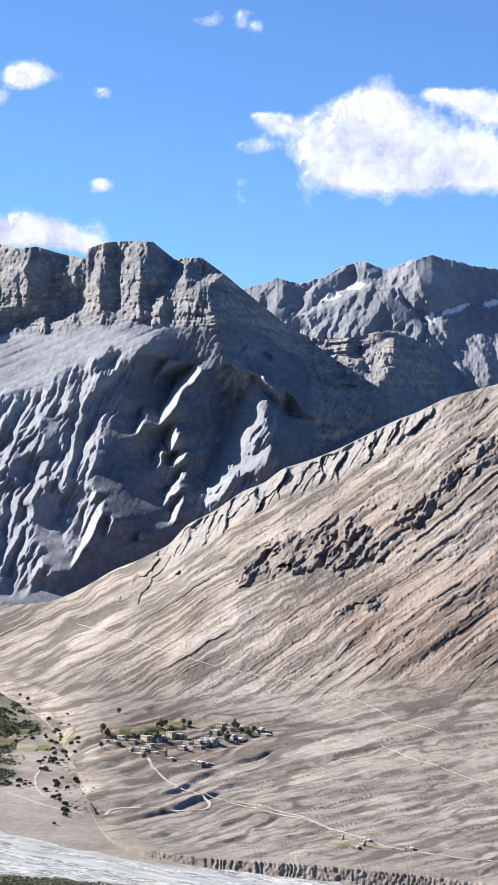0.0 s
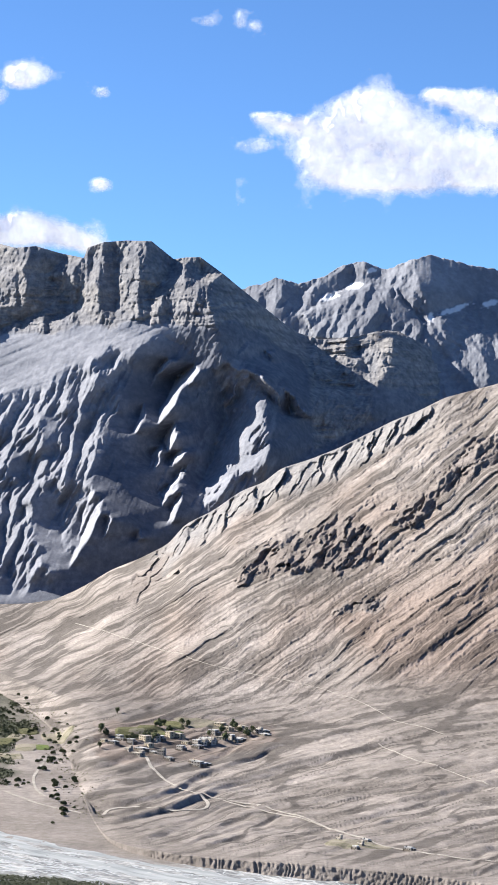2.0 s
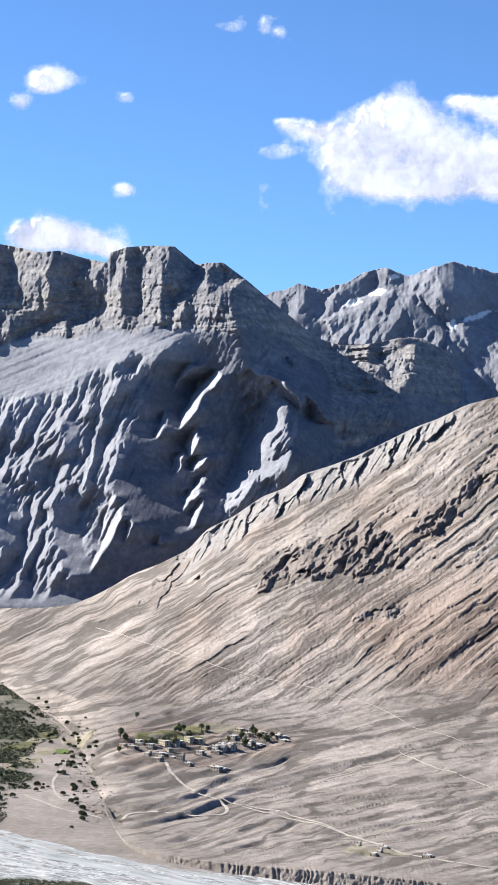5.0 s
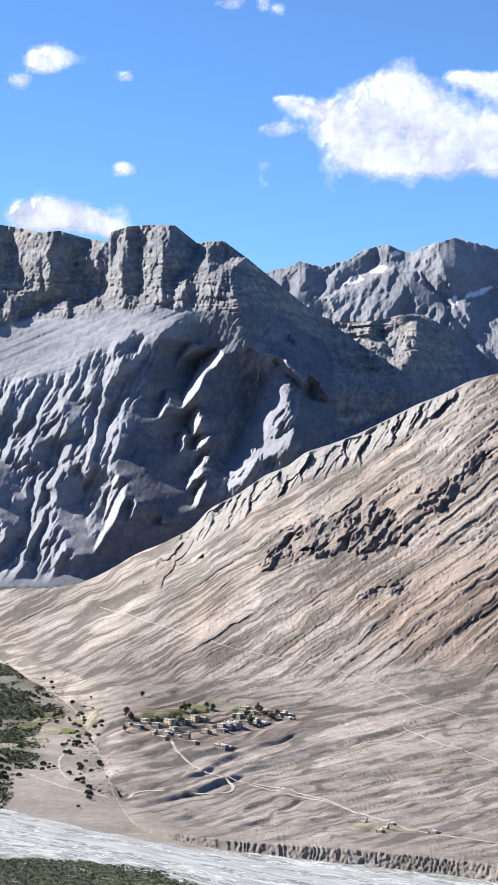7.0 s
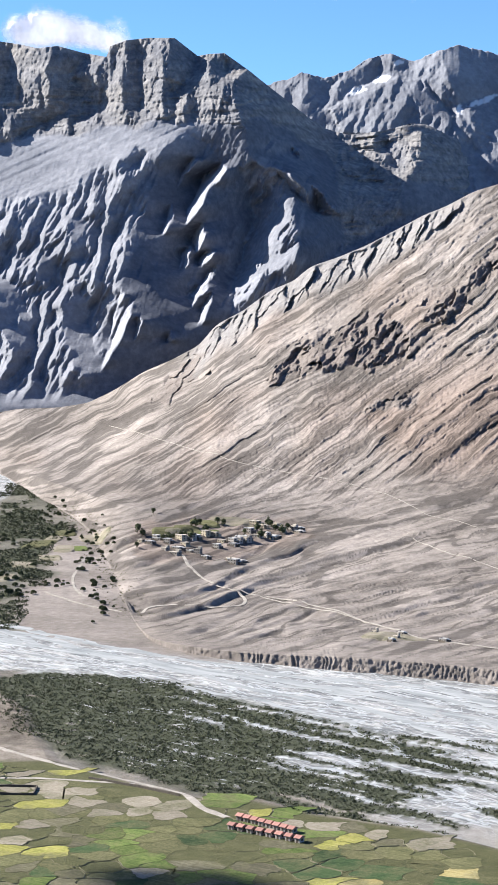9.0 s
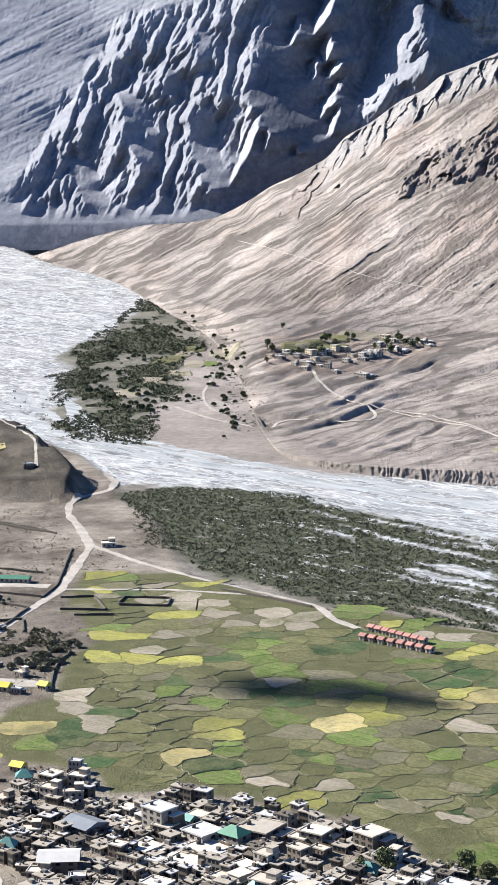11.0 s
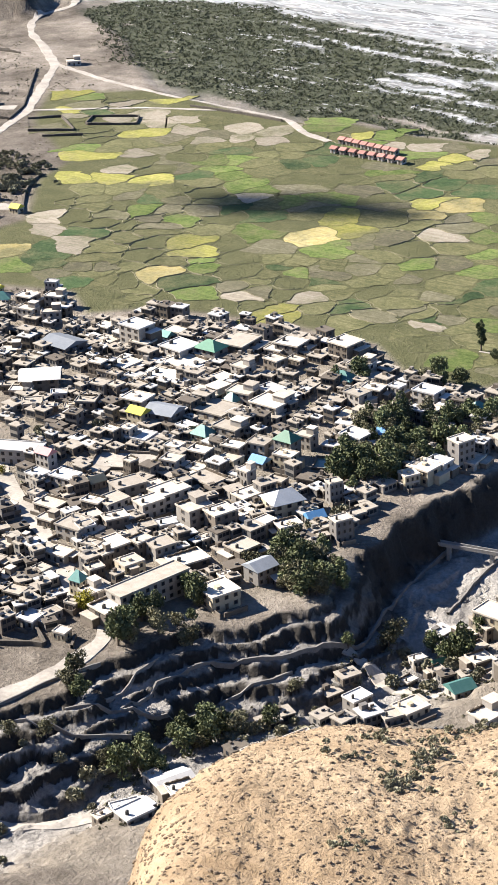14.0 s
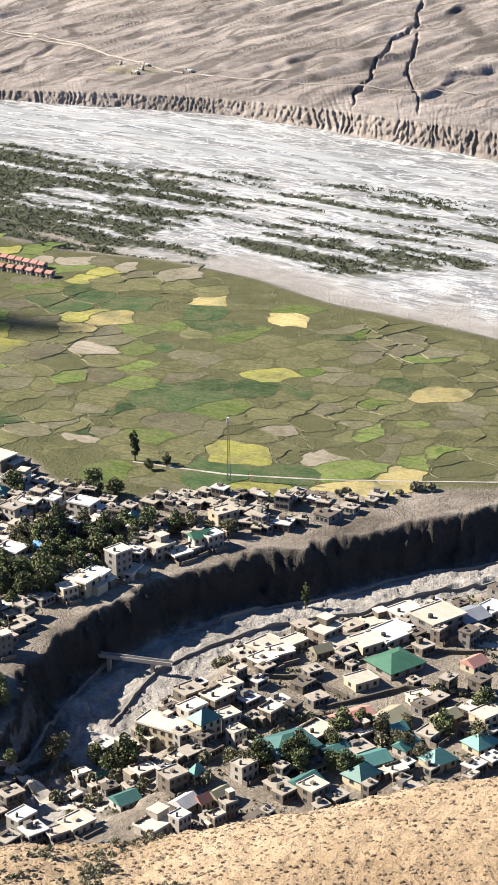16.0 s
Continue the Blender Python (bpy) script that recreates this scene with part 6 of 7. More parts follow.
# ---- roads ----
def ribbon(name, line, width, material, label, lift=0.2, step=3.0, sway=0.0, edge=1.1, skirt=0.4):
    """A road laid over the ground along a line."""
    pts = np.array(line, float)
    seg = np.hypot(*np.diff(pts[:, :2], axis=0).T)
    s = np.concatenate([[0], np.cumsum(seg)])
    n = max(3, int(s[-1] / step))
    t = np.linspace(0, s[-1], n)
    x, y = np.interp(t, s, pts[:, 0]), np.interp(t, s, pts[:, 1])
    for _ in range(3):
        x[1:-1], y[1:-1] = (x[:-2] + 2 * x[1:-1] + x[2:]) / 4, (y[:-2] + 2 * y[1:-1] + y[2:]) / 4
    if sway:
        x, y = x + sway * fbm(t / 70, t * 0 + width, 3, 81), y + sway * fbm(t / 70, t * 0 + width, 3, 82)
    dx, dy = np.gradient(x), np.gradient(y)
    k = np.hypot(dx, dy)
    nx, ny = -dy / k, dx / k
    wide = width * (1 + 0.26 * vnoise(t / 14, t * 0, 77) + 0.2 * vnoise(t / 5, t * 0, 78))
    off = np.array([-0.5 * edge, -0.5, 0.0, 0.5, 0.5 * edge])[:, None]
    X, Y = x + nx * wide * off, y + ny * wide * off
    mid = np.array([height(a, b) for a, b in zip(x, y)])
    mid = np.convolve(np.pad(mid, 2, mode="edge"), np.ones(5) / 5, "valid")
    own_z = np.array([[height(a, b) for a, b in zip(X[i], Y[i])] for i in range(5)])
    Z = 0.5 * (np.maximum(np.broadcast_to(mid, X.shape), own_z) + own_z) + lift + np.array([-skirt, 0, 0.02, 0, -skirt])[:, None]
    return tagged(grid_mesh(name, X, Y, Z, material, soft=False), label, "road", kind="structure")


ribbon("road", ROAD, 6.2, PATH, "pale dusty main road through the town")
ribbon("road", [(-353, 1228), (-324, 1174), (-300, 1090), (-290, 1050), (-271, 1012)], 5.5, PATH, "pale dusty side road below the hillside")
ribbon("road", [(-262, 835), (-240, 800), (-223, 758), (-199, 688), (-198, 640), (-184, 610), (-175, 580)], 5.0, PATH, "dusty track cut across the hillside")
ribbon("road", [(-190, 645), (-177, 656), (-168, 664)], 3.0, PATH, "dusty link track on the hillside")
ribbon("road", [(-262, 895), (-235, 850), (-210, 800), (-188, 740), (-168, 690), (-158, 650)], 2.6, PATH, "narrow path along the hillside")
ribbon("road", [(-175, 492), (-157, 497), (-144, 507), (-133, 511)], 1.6, PATH, "narrow footpath across the dark slope")
ribbon("road", [(-228, 1351), (-180, 1290), (-130, 1240), (-90, 1215), (-60, 1185), (-45, 1140), (-30, 1120)], 4.5, PATH, "dusty track between the fields")
ribbon("road", [(-225, 1217), (-150, 1215), (-90, 1200)], 3.5, PATH, "dusty track between the fields")
ribbon("road", [(40, 772), (78, 752), (120, 740), (190, 728), (280, 750)], 1.3, PATH, "dusty track along the field edge")
ribbon("road", [(-128, 444), (-108, 450), (-92, 452), (-80, 456)], 4.5, PATH, "pale dirt road at the foot of the slope")
ribbon("road", [(-14, 541), (-7, 538), (-2, 530), (7, 523), (16, 517)], 5.0, PATH, "pale lane down to the stream crossing")
ribbon("road", [(150, 600), (175, 590), (220, 572)], 5.0, PATH, "dusty lane beside the playing ground")
for line, w in zip(PATHS, (3.2, 2.6, 3.2, 3.2, 1.3, 0.9, 2.4)):
    pts = [p for p in line if p]
    if len(pts) > 2:
        ribbon("road", pts, w, PATH, "pale dust track over the fan", 0.35, 12.0, edge=1.0)

ribbon("road", [(-408, 1814), (-369, 1742), (-322, 1646), (-307, 1570)], 2.6, PATH, "pale track along the edge of the spur", 0.3, 6.0)
ribbon("road", [(-483, 1718), (-484, 1776), (-486, 1816), (-461, 1847)], 4.0, PATH, "pale road over the spur", 0.3, 6.0)
tagged(ribbon("field", [(-343, 1300), (-337, 1305), (-328, 1308)], 9.0, CROPS["fresh"][0], "small green plot among orchard trees", 0.3, 4.0), category="field")
tagged(ribbon("field", [(-415, 1450), (-409, 1460), (-402, 1467)], 16.0, CROPS["gold"][0], "small golden field beside a stone wall", 0.3, 4.0), category="field")
ribbon("road", [(-299, 1234), (-265, 1228), (-234, 1226)], 9.0, PATH, "pale yard in front of the green-roofed barrack")
ribbon("road", [(-224, 1010), (-210, 1006), (-197, 1000)], 9.0, PATH, "pale yard between yellow-roofed sheds")
tagged(ribbon("field", [(-376, 1627), (-362, 1630), (-346, 1634)], 15.0, CROPS["gold"][0], "small golden field on top of the spur", 0.3, 4.0), category="field")

# small fields of the far village, on the plain and on the fan
far_rng = random.Random(31)
for bearing, elevation, kind, wide, deep in ((-5.71, -6.75, "bare", 26, 60), (-6.44, -7.05, "bare", 30, 60), (-6.9, -7.3, "bare", 30, 50), (-6.0, -7.05, "fresh", 24, 40), (-6.4, -6.6, "grass", 30, 60), (-6.75, -6.75, "bare", 24, 50),
                                       (-5.35, -6.75, "bare", 26, 50), (-8.4, -7.85, "bare", 44, 60), (-7.7, -7.5, "bare", 30, 44), (-7.2, -6.9, "grass", 36, 70), (-1.3, -6.33, "bare", 60, 50), (-2.2, -6.37, "grass", 40, 46), (-2.7, -6.52, "grass", 36, 50), (-3.1, -6.66, "bare", 34, 50), (-2.1, -6.6, "fresh", 26, 40), (-3.4, -6.55, "grass", 36, 60), (3.35, -9.66, "bare", 46, 40), (3.9, -9.72, "bare", 40, 22), (3.0, -9.6, "bare", 26, 20)):
    at = spot(bearing, elevation)
    if not at:
        continue
    lean, bow = far_rng.uniform(-0.4, 0.4), far_rng.uniform(0.05, 0.3)
    bm = bmesh.new()
    net = []
    for j in range(9):
        for i in range(9):
            p, q = i / 4 - 1, j / 4 - 1
            px_, py_ = at[0] + 0.5 * wide * (p * (1 - bow * q * q) + lean * q), at[1] + 0.5 * deep * q * (1 - bow * p * p)
            rim = i in (0, 8) or j in (0, 8)
            net.append(bm.verts.new((px_, py_, height(px_, py_) + (-0.3 if rim else 1.3))))
    for j in range(8):
        for i in range(8):
            bm.faces.new((net[j * 9 + i], net[j * 9 + i + 1], net[j * 9 + i + 10], net[j * 9 + i + 9]))
    tagged(new("field", finish(bm, "field", CROPS[kind][0])), CROPS[kind][1] + " beside the far village", "field", "fields of the far village")

# ---- braided river ----
WATER, _nt, _p = nodes_of("silty_water")
_c = noise_at(_nt, place(_nt), 1.0, 5, 0.6, (0.02, 0.12, 0.0, 43))
_nt.links.new(ramp(_nt, _c, [(0.35, (0.26, 0.285, 0.295)), (0.6, (0.47, 0.49, 0.495))]), _p.inputs["Base Color"])
_p.inputs["Roughness"].default_value, _p.inputs["Specular IOR Level"].default_value = 0.7, 0.2
bump(_nt, _p, noise_at(_nt, place(_nt), 0.5, 4), 0.15)
flow = [(-430, 2150), (-330, 1880), (-210, 1730), (-100, 1630), (0, 1545), (100, 1490), (185, 1380), (270, 1260), (390, 1110)]
rnd = random.Random(5)
for k, (off, w) in enumerate(((26, 8), (8, 5.5), (-8, 9), (-26, 4.5), (-48, 6), (18, 3.5), (-84, 4.2))):
    line = []
    for j, (x, y) in enumerate(flow):
        dx, dy = (flow[min(j + 1, 8)][0] - flow[max(j - 1, 0)][0]), (flow[min(j + 1, 8)][1] - flow[max(j - 1, 0)][1])
        n = math.hypot(dx, dy)
        o = off * (0.5 if 0 < j < 4 else 1.0) * (1.6 if j > 5 else 1) + rnd.uniform(-16, 16) * (1.5 if j < 1 else 1)
        line.append((x - dy / n * o, y + dx / n * o))
    ribbon("water", line, w * 1.2, WATER, "shallow grey-blue braid of the silty river", 0.1, 9.0, 8.0, edge=1.3, skirt=0.12)


# ---- stone walls ----
STONE = plain("dark_dry_stone", (0.07, 0.06, 0.05), (0.17, 0.15, 0.125), 0.6, 0.95, 0.15, local=False)


def stone_wall(line, h=1.5, w=0.9, material=None, label="low dark dry-stone wall on dry ground", group="dry-stone walls"):
    """A dry-stone wall along a line, uneven on top."""
    pts = np.array(line, float)
    s = np.concatenate([[0], np.cumsum(np.hypot(*np.diff(pts, axis=0).T))])
    t = np.linspace(0, s[-1], max(4, int(s[-1] / 3)))
    x, y = np.interp(t, s, pts[:, 0]), np.interp(t, s, pts[:, 1])
    dx, dy = np.gradient(x), np.gradient(y)
    k = np.hypot(dx, dy)
    nx, ny = -dy / k, dx / k
    z = np.array([height(a, b) for a, b in zip(x, y)])
    top = h * (1 + 0.25 * vnoise(t / 4, t * 0, 55))
    off, up = np.array([-0.6, -0.45, 0.45, 0.6])[:, None], np.array([0, 1, 1, 0])[:, None]
    ob = grid_mesh("stone_wall", x + nx * w * off, y + ny * w * off, z + up * top - (1 - up) * 0.6, material or STONE, soft=False)
    return tagged(ob, label, "wall", group)


for line in ([(-277, 1059), (-270, 1083), (-266, 1096)], [(-260, 1012), (-251, 980), (-243, 950)], [(-246, 935), (-236, 911), (-229, 893)], [(-225, 902), (-203, 892)], [(-192, 1064), (-196, 1047), (-195, 1024), (-191, 991)], [(-399, 1400), (-391, 1490), (-332, 1446), (-268, 1399)], [(-238, 1336), (-229, 1227), (-233, 1194)], [(-275, 1164), (-270, 1187), (-236, 1167), (-245, 1112)], [(-358, 1247), (-311, 1225), (-233, 1196)], [(-221, 1194), (-200, 1197), (-187, 1162), (-216, 1163)], [(-205, 846), (-185, 846)], [(-280, 1010), (-258, 907), (-243, 866)], [(-143, 557), (-131, 528), (-122, 525)], [(-130, 548), (-120, 551), (-117, 543), (-126, 538), (-130, 548)], [(-131, 527), (-111, 526), (-106, 524), (-111, 535)], [(-98, 523), (-98, 531)], [(-125, 536), (-122, 527)], [(-400, 1403), (-386, 1481), (-320, 1430), (-258, 1387)], [(-300, 1195), (-262, 1202), (-258, 1170), (-296, 1160), (-300, 1195)], [(-262, 1130), (-235, 1140), (-228, 1108)], [(-330, 1300), (-280, 1275), (-245, 1262)], [(-205, 1150), (-180, 1150)], [(-180, 1195), (-150, 1192), (-150, 1172), (-182, 1175), (-180, 1195)], [(100, 590), (125, 597), (150, 592)], [(60, 585), (85, 582), (98, 565)], [(90, 560), (118, 570), (140, 562)], [(70, 545), (95, 536), (125, 533)], [(-120, 1215), (-85, 1190), (-60, 1170)]):
    stone_wall(line)
# retaining walls along the stream bed
for off, first, last in ((18, 4, 12), (21, 12, 18), (37, 9, 17)):
    line = []
    for j in range(first, last):
        (ax, ay), (bx, by) = GORGE[max(j - 1, 0)], GORGE[min(j + 1, len(GORGE) - 1)]
        n = math.hypot(bx - ax, by - ay)
        line.append((GORGE[j][0] + off * (by - ay) / n, GORGE[j][1] - off * (bx - ax) / n))
    stone_wall(line, 1.3, 0.7, WALLS["grey"], "pale concrete retaining wall along the stream bed", "retaining walls")
for line in ([(-145, 474), (-123, 482), (-103, 502), (-88, 514)], [(-85, 500), (-78, 511), (-71, 522)], [(-96, 492), (-80, 496), (-66, 500), (-52, 508)], [(-110, 486), (-92, 484), (-76, 488)], [(-52, 512), (-40, 518), (-30, 524)]):
    stone_wall(line, 1.0, 0.5, WALLS["grey"], "pale stone terrace wall in the gorge", "terrace walls")
# footbridge over the stream
DECK = plain("grey_concrete", (0.30, 0.29, 0.28), (0.44, 0.43, 0.41), 0.8, 0.9, 0.03)
bridge = tagged(new("footbridge"), "narrow grey concrete footbridge over the stream bed", "bridge")
bridge.matrix_basis = pose(29, 611, -9.5, 0, 0, -23)
part("deck", box(bmesh.new(), -15, 15, -1.1, 1.1, 0, 0.5), DECK, bridge)
for k in (-1, 1):
    part("parapet", box(bmesh.new(), -15, 15, k * 1.0 - 0.1, k * 1.0 + 0.1, 0.5, 1.4), DECK, bridge)
    part("pier", box(bmesh.new(), k * 8 - 0.6, k * 8 + 0.6, -0.9, 0.9, -7, 0), DECK, bridge)


# ---- trees and shrubs ----
def leaf_material(name, a, b):
    m, nt, p = nodes_of(name)
    n = noise_at(nt, own(nt), 0.7, 3)
    v = maths(nt, "MULTIPLY_ADD", chance(nt), 0.6)
    v.node.inputs[2].default_value = 0.7
    isl = nt.nodes.new("ShaderNodeNewGeometry").outputs["Random Per Island"]
    nt.links.new(mix(nt, 1.0, ramp(nt, mix(nt, 0.5, n, isl), [(0.25, a), (0.75, b)]), v, "MULTIPLY"), p.inputs["Base Color"])
    p.inputs["Roughness"].default_value, p.inputs["Specular IOR Level"].default_value = 0.8, 0.15
    return m


LEAF = leaf_material("willow_leaf", (0.085, 0.105, 0.052), (0.19, 0.215, 0.105))
LEAF_DRY = leaf_material("dry_leaf", (0.10, 0.10, 0.06), (0.235, 0.222, 0.135))
LEAF_YELLOW = leaf_material("yellow_leaf", (0.24, 0.22, 0.03), (0.42, 0.38, 0.06))
BUSH_LEAF = leaf_material("grey_green_bush", (0.20, 0.195, 0.13), (0.38, 0.36, 0.25))
BARK = plain("bark", (0.09, 0.07, 0.055), (0.17, 0.14, 0.11), 2.0, 0.95, 0.05)


def leaves(rng, lobes, count, size):
    """Small bent leaf sprays spread through lobes (centre, radii)."""
    verts, faces = [], []
    w = np.array([r[0] * r[1] * r[2] for _, r in lobes]) ** 0.66
    for i in rng.choice(len(lobes), count, p=w / w.sum()):
        c, r = lobes[i]
        d = rng.normal(size=3)
        d /= np.linalg.norm(d)
        p = np.array(c) + d * np.array(r) * (0.55 + 0.5 * rng.rand())
        a = rng.normal(size=3)
        a /= np.linalg.norm(a)
        b = np.cross(a, rng.normal(size=3))
        b /= np.linalg.norm(b) + 1e-9
        s = size * (0.6 + 0.8 * rng.rand())
        k = len(verts)
        verts += [p - a * s, p + b * s * 0.6, p + a * s, p - b * s * 0.6]
        faces.append((k, k + 1, k + 2, k + 3))
    me = bpy.data.meshes.new("crown")
    me.from_pydata([tuple(v) for v in verts], [], faces)
    return me


def tree(seed, h, spread, material, label, slim=False):
    rng = np.random.RandomState(seed)
    base = tagged(new("tree"), label, "tree", "trees of the valley")
    bm = bmesh.new()
    tube(bm, [(0, 0, -0.6), (0.05, 0, h * 0.2), (0.1, 0.05, h * 0.55), (0.1, 0.1, h * 0.9)], [0.035 * h, 0.028 * h, 0.016 * h, 0.004 * h], 7)
    lobes = []
    for k in range(11 if not slim else 5):
        a = k * 2.4 + rng.rand()
        z = h * ((0.12 + 0.6 * rng.rand()) if not slim else 0.2 + 0.15 * k)
        o = spread * (0.25 + 0.55 * rng.rand()) * (0.25 if slim else 1)
        p = (o * math.cos(a), o * math.sin(a), z + 0.12 * h)
        tube(bm, [(0.05, 0, z - 0.1 * h), (p[0] * 0.5, p[1] * 0.5, z + 0.02 * h), p], [0.012 * h, 0.008 * h, 0.003 * h], 5)
        r = spread * (0.42 + 0.3 * rng.rand()) * (0.8 if slim else 1)
        lobes.append((p, (r, r, r * (1.7 if slim else 0.85))))
    lobes.append(((0, 0, h * 0.84), (spread * 0.45, spread * 0.45, h * 0.16)))
    part("trunk", bm, BARK, base)
    me = leaves(rng, lobes, 1300, 0.046 * h if not slim else 0.038 * h)
    me.materials.append(material)
    ob = new("crown", me)
    ob.parent = base
    return base


TREES = [tree(1, 7.5, 3.0, LEAF, "dark green willow tree with an uneven crown"), tree(2, 9.0, 3.2, LEAF, "dark green broad-leaved tree beside houses"), tree(3, 6.0, 2.6, LEAF_DRY, "dry olive-leaved tree with a thin crown"), tree(4, 12.0, 1.7, LEAF, "tall slim dark poplar"), tree(5, 6.5, 2.8, LEAF_YELLOW, "yellow-leaved autumn tree by the road")]
_used = set()


def plant(kind, x, y, size=1.0, z=None):
    z = height(x, y) if z is None else z
    m = pose(x, y, z, 0, 0, random.uniform(0, 360)) @ Matrix.Diagonal((size, size, size * random.uniform(0.85, 1.2), 1))
    if kind not in _used:
        _used.add(kind)
        TREES[kind].matrix_basis = m
    else:
        copy_thing(TREES[kind], m).matrix_basis = m


random.seed(21)
grown, wood = 0, []
# groves: middle, reach along x and y, count
for x, y, rx, ry, n in ((-58, 494, 7, 5, 8), (-96, 500, 4, 4, 3), (-82, 526, 4, 4, 4), (-72, 478, 10, 4, 7), (-31, 575, 10, 16, 42), (-12, 652, 7, 14, 30), (4, 655, 10, 14, 32), (2, 690, 12, 12, 24), (-22, 560, 8, 8, 16), (16, 668, 9, 8, 14), (10, 545, 26, 8, 10), (110, 535, 30, 12, 14), (70, 520, 30, 8, 12), (150, 545, 20, 14, 8), (22, 690, 10, 8, 6), (-60, 553, 8, 6, 5), (-75, 532, 12, 6, 6), (36, 690, 10, 8, 5), (62, 692, 12, 5, 5), (22, 735, 8, 7, 6), (-16, 742, 9, 6, 5), (-40, 600, 10, 8, 5), (-20, 610, 8, 10, 7), (5, 520, 30, 8, 9), (25, 535, 24, 10, 12), (55, 545, 25, 12, 12), (-35, 500, 22, 8, 10), (95, 545, 30, 10, 10), (130, 560, 24, 12, 8), (95, 625, 25, 10, 5), (-130, 690, 14, 8, 4), (-90, 660, 20, 20, 4), (-100, 735, 20, 14, 3), (-60, 680, 20, 14, 3), (-205, 1050, 18, 30, 30), (-325, 1215, 34, 18, 34), (-262, 1178, 16, 10, 7), (140, 722, 16, 4, 6), (70, 600, 18, 12, 5), (-145, 545, 10, 8, 3), (-120, 440, 18, 12, 5), (-90, 470, 18, 10, 6)):
    for _ in range(n):
        kind, tx, ty, size = random.choice((0, 1, 1, 2, 2, 2)), x + random.gauss(0, rx * 0.55), y + random.gauss(0, ry * 0.55), random.uniform(0.65, 1.45)
        if grown < 262:
            plant(kind, tx, ty, size)
        else:
            wood.append((tx, ty, height(tx, ty) + 1.2))
        grown += 1
for x, y, s in ((41, 773, 1.0), (46, 762, 0.62), (54, 765, 0.6), (97, 655, 0.8)):
    plant(3 if s > 0.7 else 1, x, y, s)
# terraces of the lower gorge
for kind, x, y, s in ((3, -96, 507, 0.75), (2, -94, 506, 1.2), (1, -78, 540, 1.3), (0, -82, 533, 1.2), (1, -74, 545, 1.0), (0, -55, 503, 1.2), (2, -45, 502, 1.1), (1, -50, 497, 1.1), (0, -60, 487, 1.2), (2, -73, 479, 1.2), (2, -82, 477, 1.0), (0, -36, 501, 1.1), (2, -100, 481, 1.0), (2, -29, 517, 0.9), (0, -64, 492, 0.9), (2, -110, 478, 1.0)):
    plant(kind, x, y, s)
plant(4, -97, 548, 1.1), plant(4, -143, 655, 0.6), plant(4, -118, 640, 0.5)
for p in VILLAGE_TREES:
    plant(random.choice((0, 1)), p[0], p[1], random.uniform(0.9, 1.5), p[2])
def scrub(name, spots, size, sprays, material, label):
    """Many low bushes in one mesh; each is a heap of bent sprays."""
    rng = np.random.RandomState(len(spots))
    n = len(spots)
    c = np.repeat(np.array(spots, float), sprays, 0)
    s = np.repeat(size * (0.6 + 0.8 * rng.rand(n)), sprays)[:, None]
    d = rng.normal(size=c.shape)
    d /= np.linalg.norm(d, axis=1)[:, None]
    d[:, 2] = np.abs(d[:, 2])
    p = c + d * s * np.array([0.75, 0.75, 0.6])
    a, b = rng.normal(size=c.shape), rng.normal(size=c.shape)
    a /= np.linalg.norm(a, axis=1)[:, None]
    b /= np.linalg.norm(b, axis=1)[:, None]
    q = np.stack([p - a * s * 0.42, p + b * s * 0.36, p + a * s * 0.42, p - b * s * 0.36], 1).reshape(-1, 3)
    me = bpy.data.meshes.new(name)
    me.vertices.add(len(q))
    me.vertices.foreach_set("co", q.astype(np.float32).ravel())
    me.loops.add(len(q))
    me.loops.foreach_set("vertex_index", np.arange(len(q), dtype=np.int32))
    me.polygons.add(len(q) // 4)
    me.polygons.foreach_set("loop_start", np.arange(0, len(q), 4, dtype=np.int32))
    me.update(calc_edges=True)
    me.materials.append(material)
    return tagged(new(name, me), label, "shrub", kind="stuff")


SCRUB = leaf_material("thicket_leaf", (0.05, 0.06, 0.034), (0.135, 0.146, 0.082))
rng = np.random.RandomState(8)


def scatter(poly, count, keep):
    a = np.array(poly)
    x = rng.uniform(a[:, 0].min(), a[:, 0].max(), count)
    y = rng.uniform(a[:, 1].min(), a[:, 1].max(), count)
    ok = (inside(x, y, poly) + 8 * fbm(x / 25, y / 25, 3, 210) > -9) & keep(x, y)
    x, y = x[ok], y[ok]
    return np.stack([x, y, floor_z(x, y)], 1)


along = lambda x, y: (0.72 * x - 0.69 * y, 0.69 * x + 0.72 * y)
gaps = lambda x, y: fbm(along(x, y)[0] / 70, along(x, y)[1] / 10, 3, 501) < np.interp(x, [-200, -40, 20, 80, 300], [1.4, 0.75, 0.24, 0.02, -0.22])
scrub("thicket", scatter(THICKET, 42000, gaps), 1.4, 5, SCRUB, "dark thicket of low shrubs on the gravel bed")
scrub("thicket", scatter(GROVE, 17000, lambda x, y: fbm(x / 40, y / 70, 3, 502) < 0.2), 2.3, 5, SCRUB, "dark thicket on the flood plain")
scrub("thicket", scatter([(-520, 2300), (-400, 2050), (-300, 1880), (-390, 1960), (-560, 2200)], 350, lambda x, y: fbm(x / 40, y / 20, 3, 503) < 0.1), 2.0, 6, SCRUB, "scattered shrubs on the gravel bed")
edge = []
for bearing in np.arange(-6.4, -4.3, 0.012):
    r = float(bank_r(bearing)) + rng.normal() * 14
    x, y = r * math.sin(radians(bearing)) + rng.normal() * 9, r * math.cos(radians(bearing))
    edge += [(x + rng.normal() * 3, y + rng.normal() * 8) for _ in range(3)]
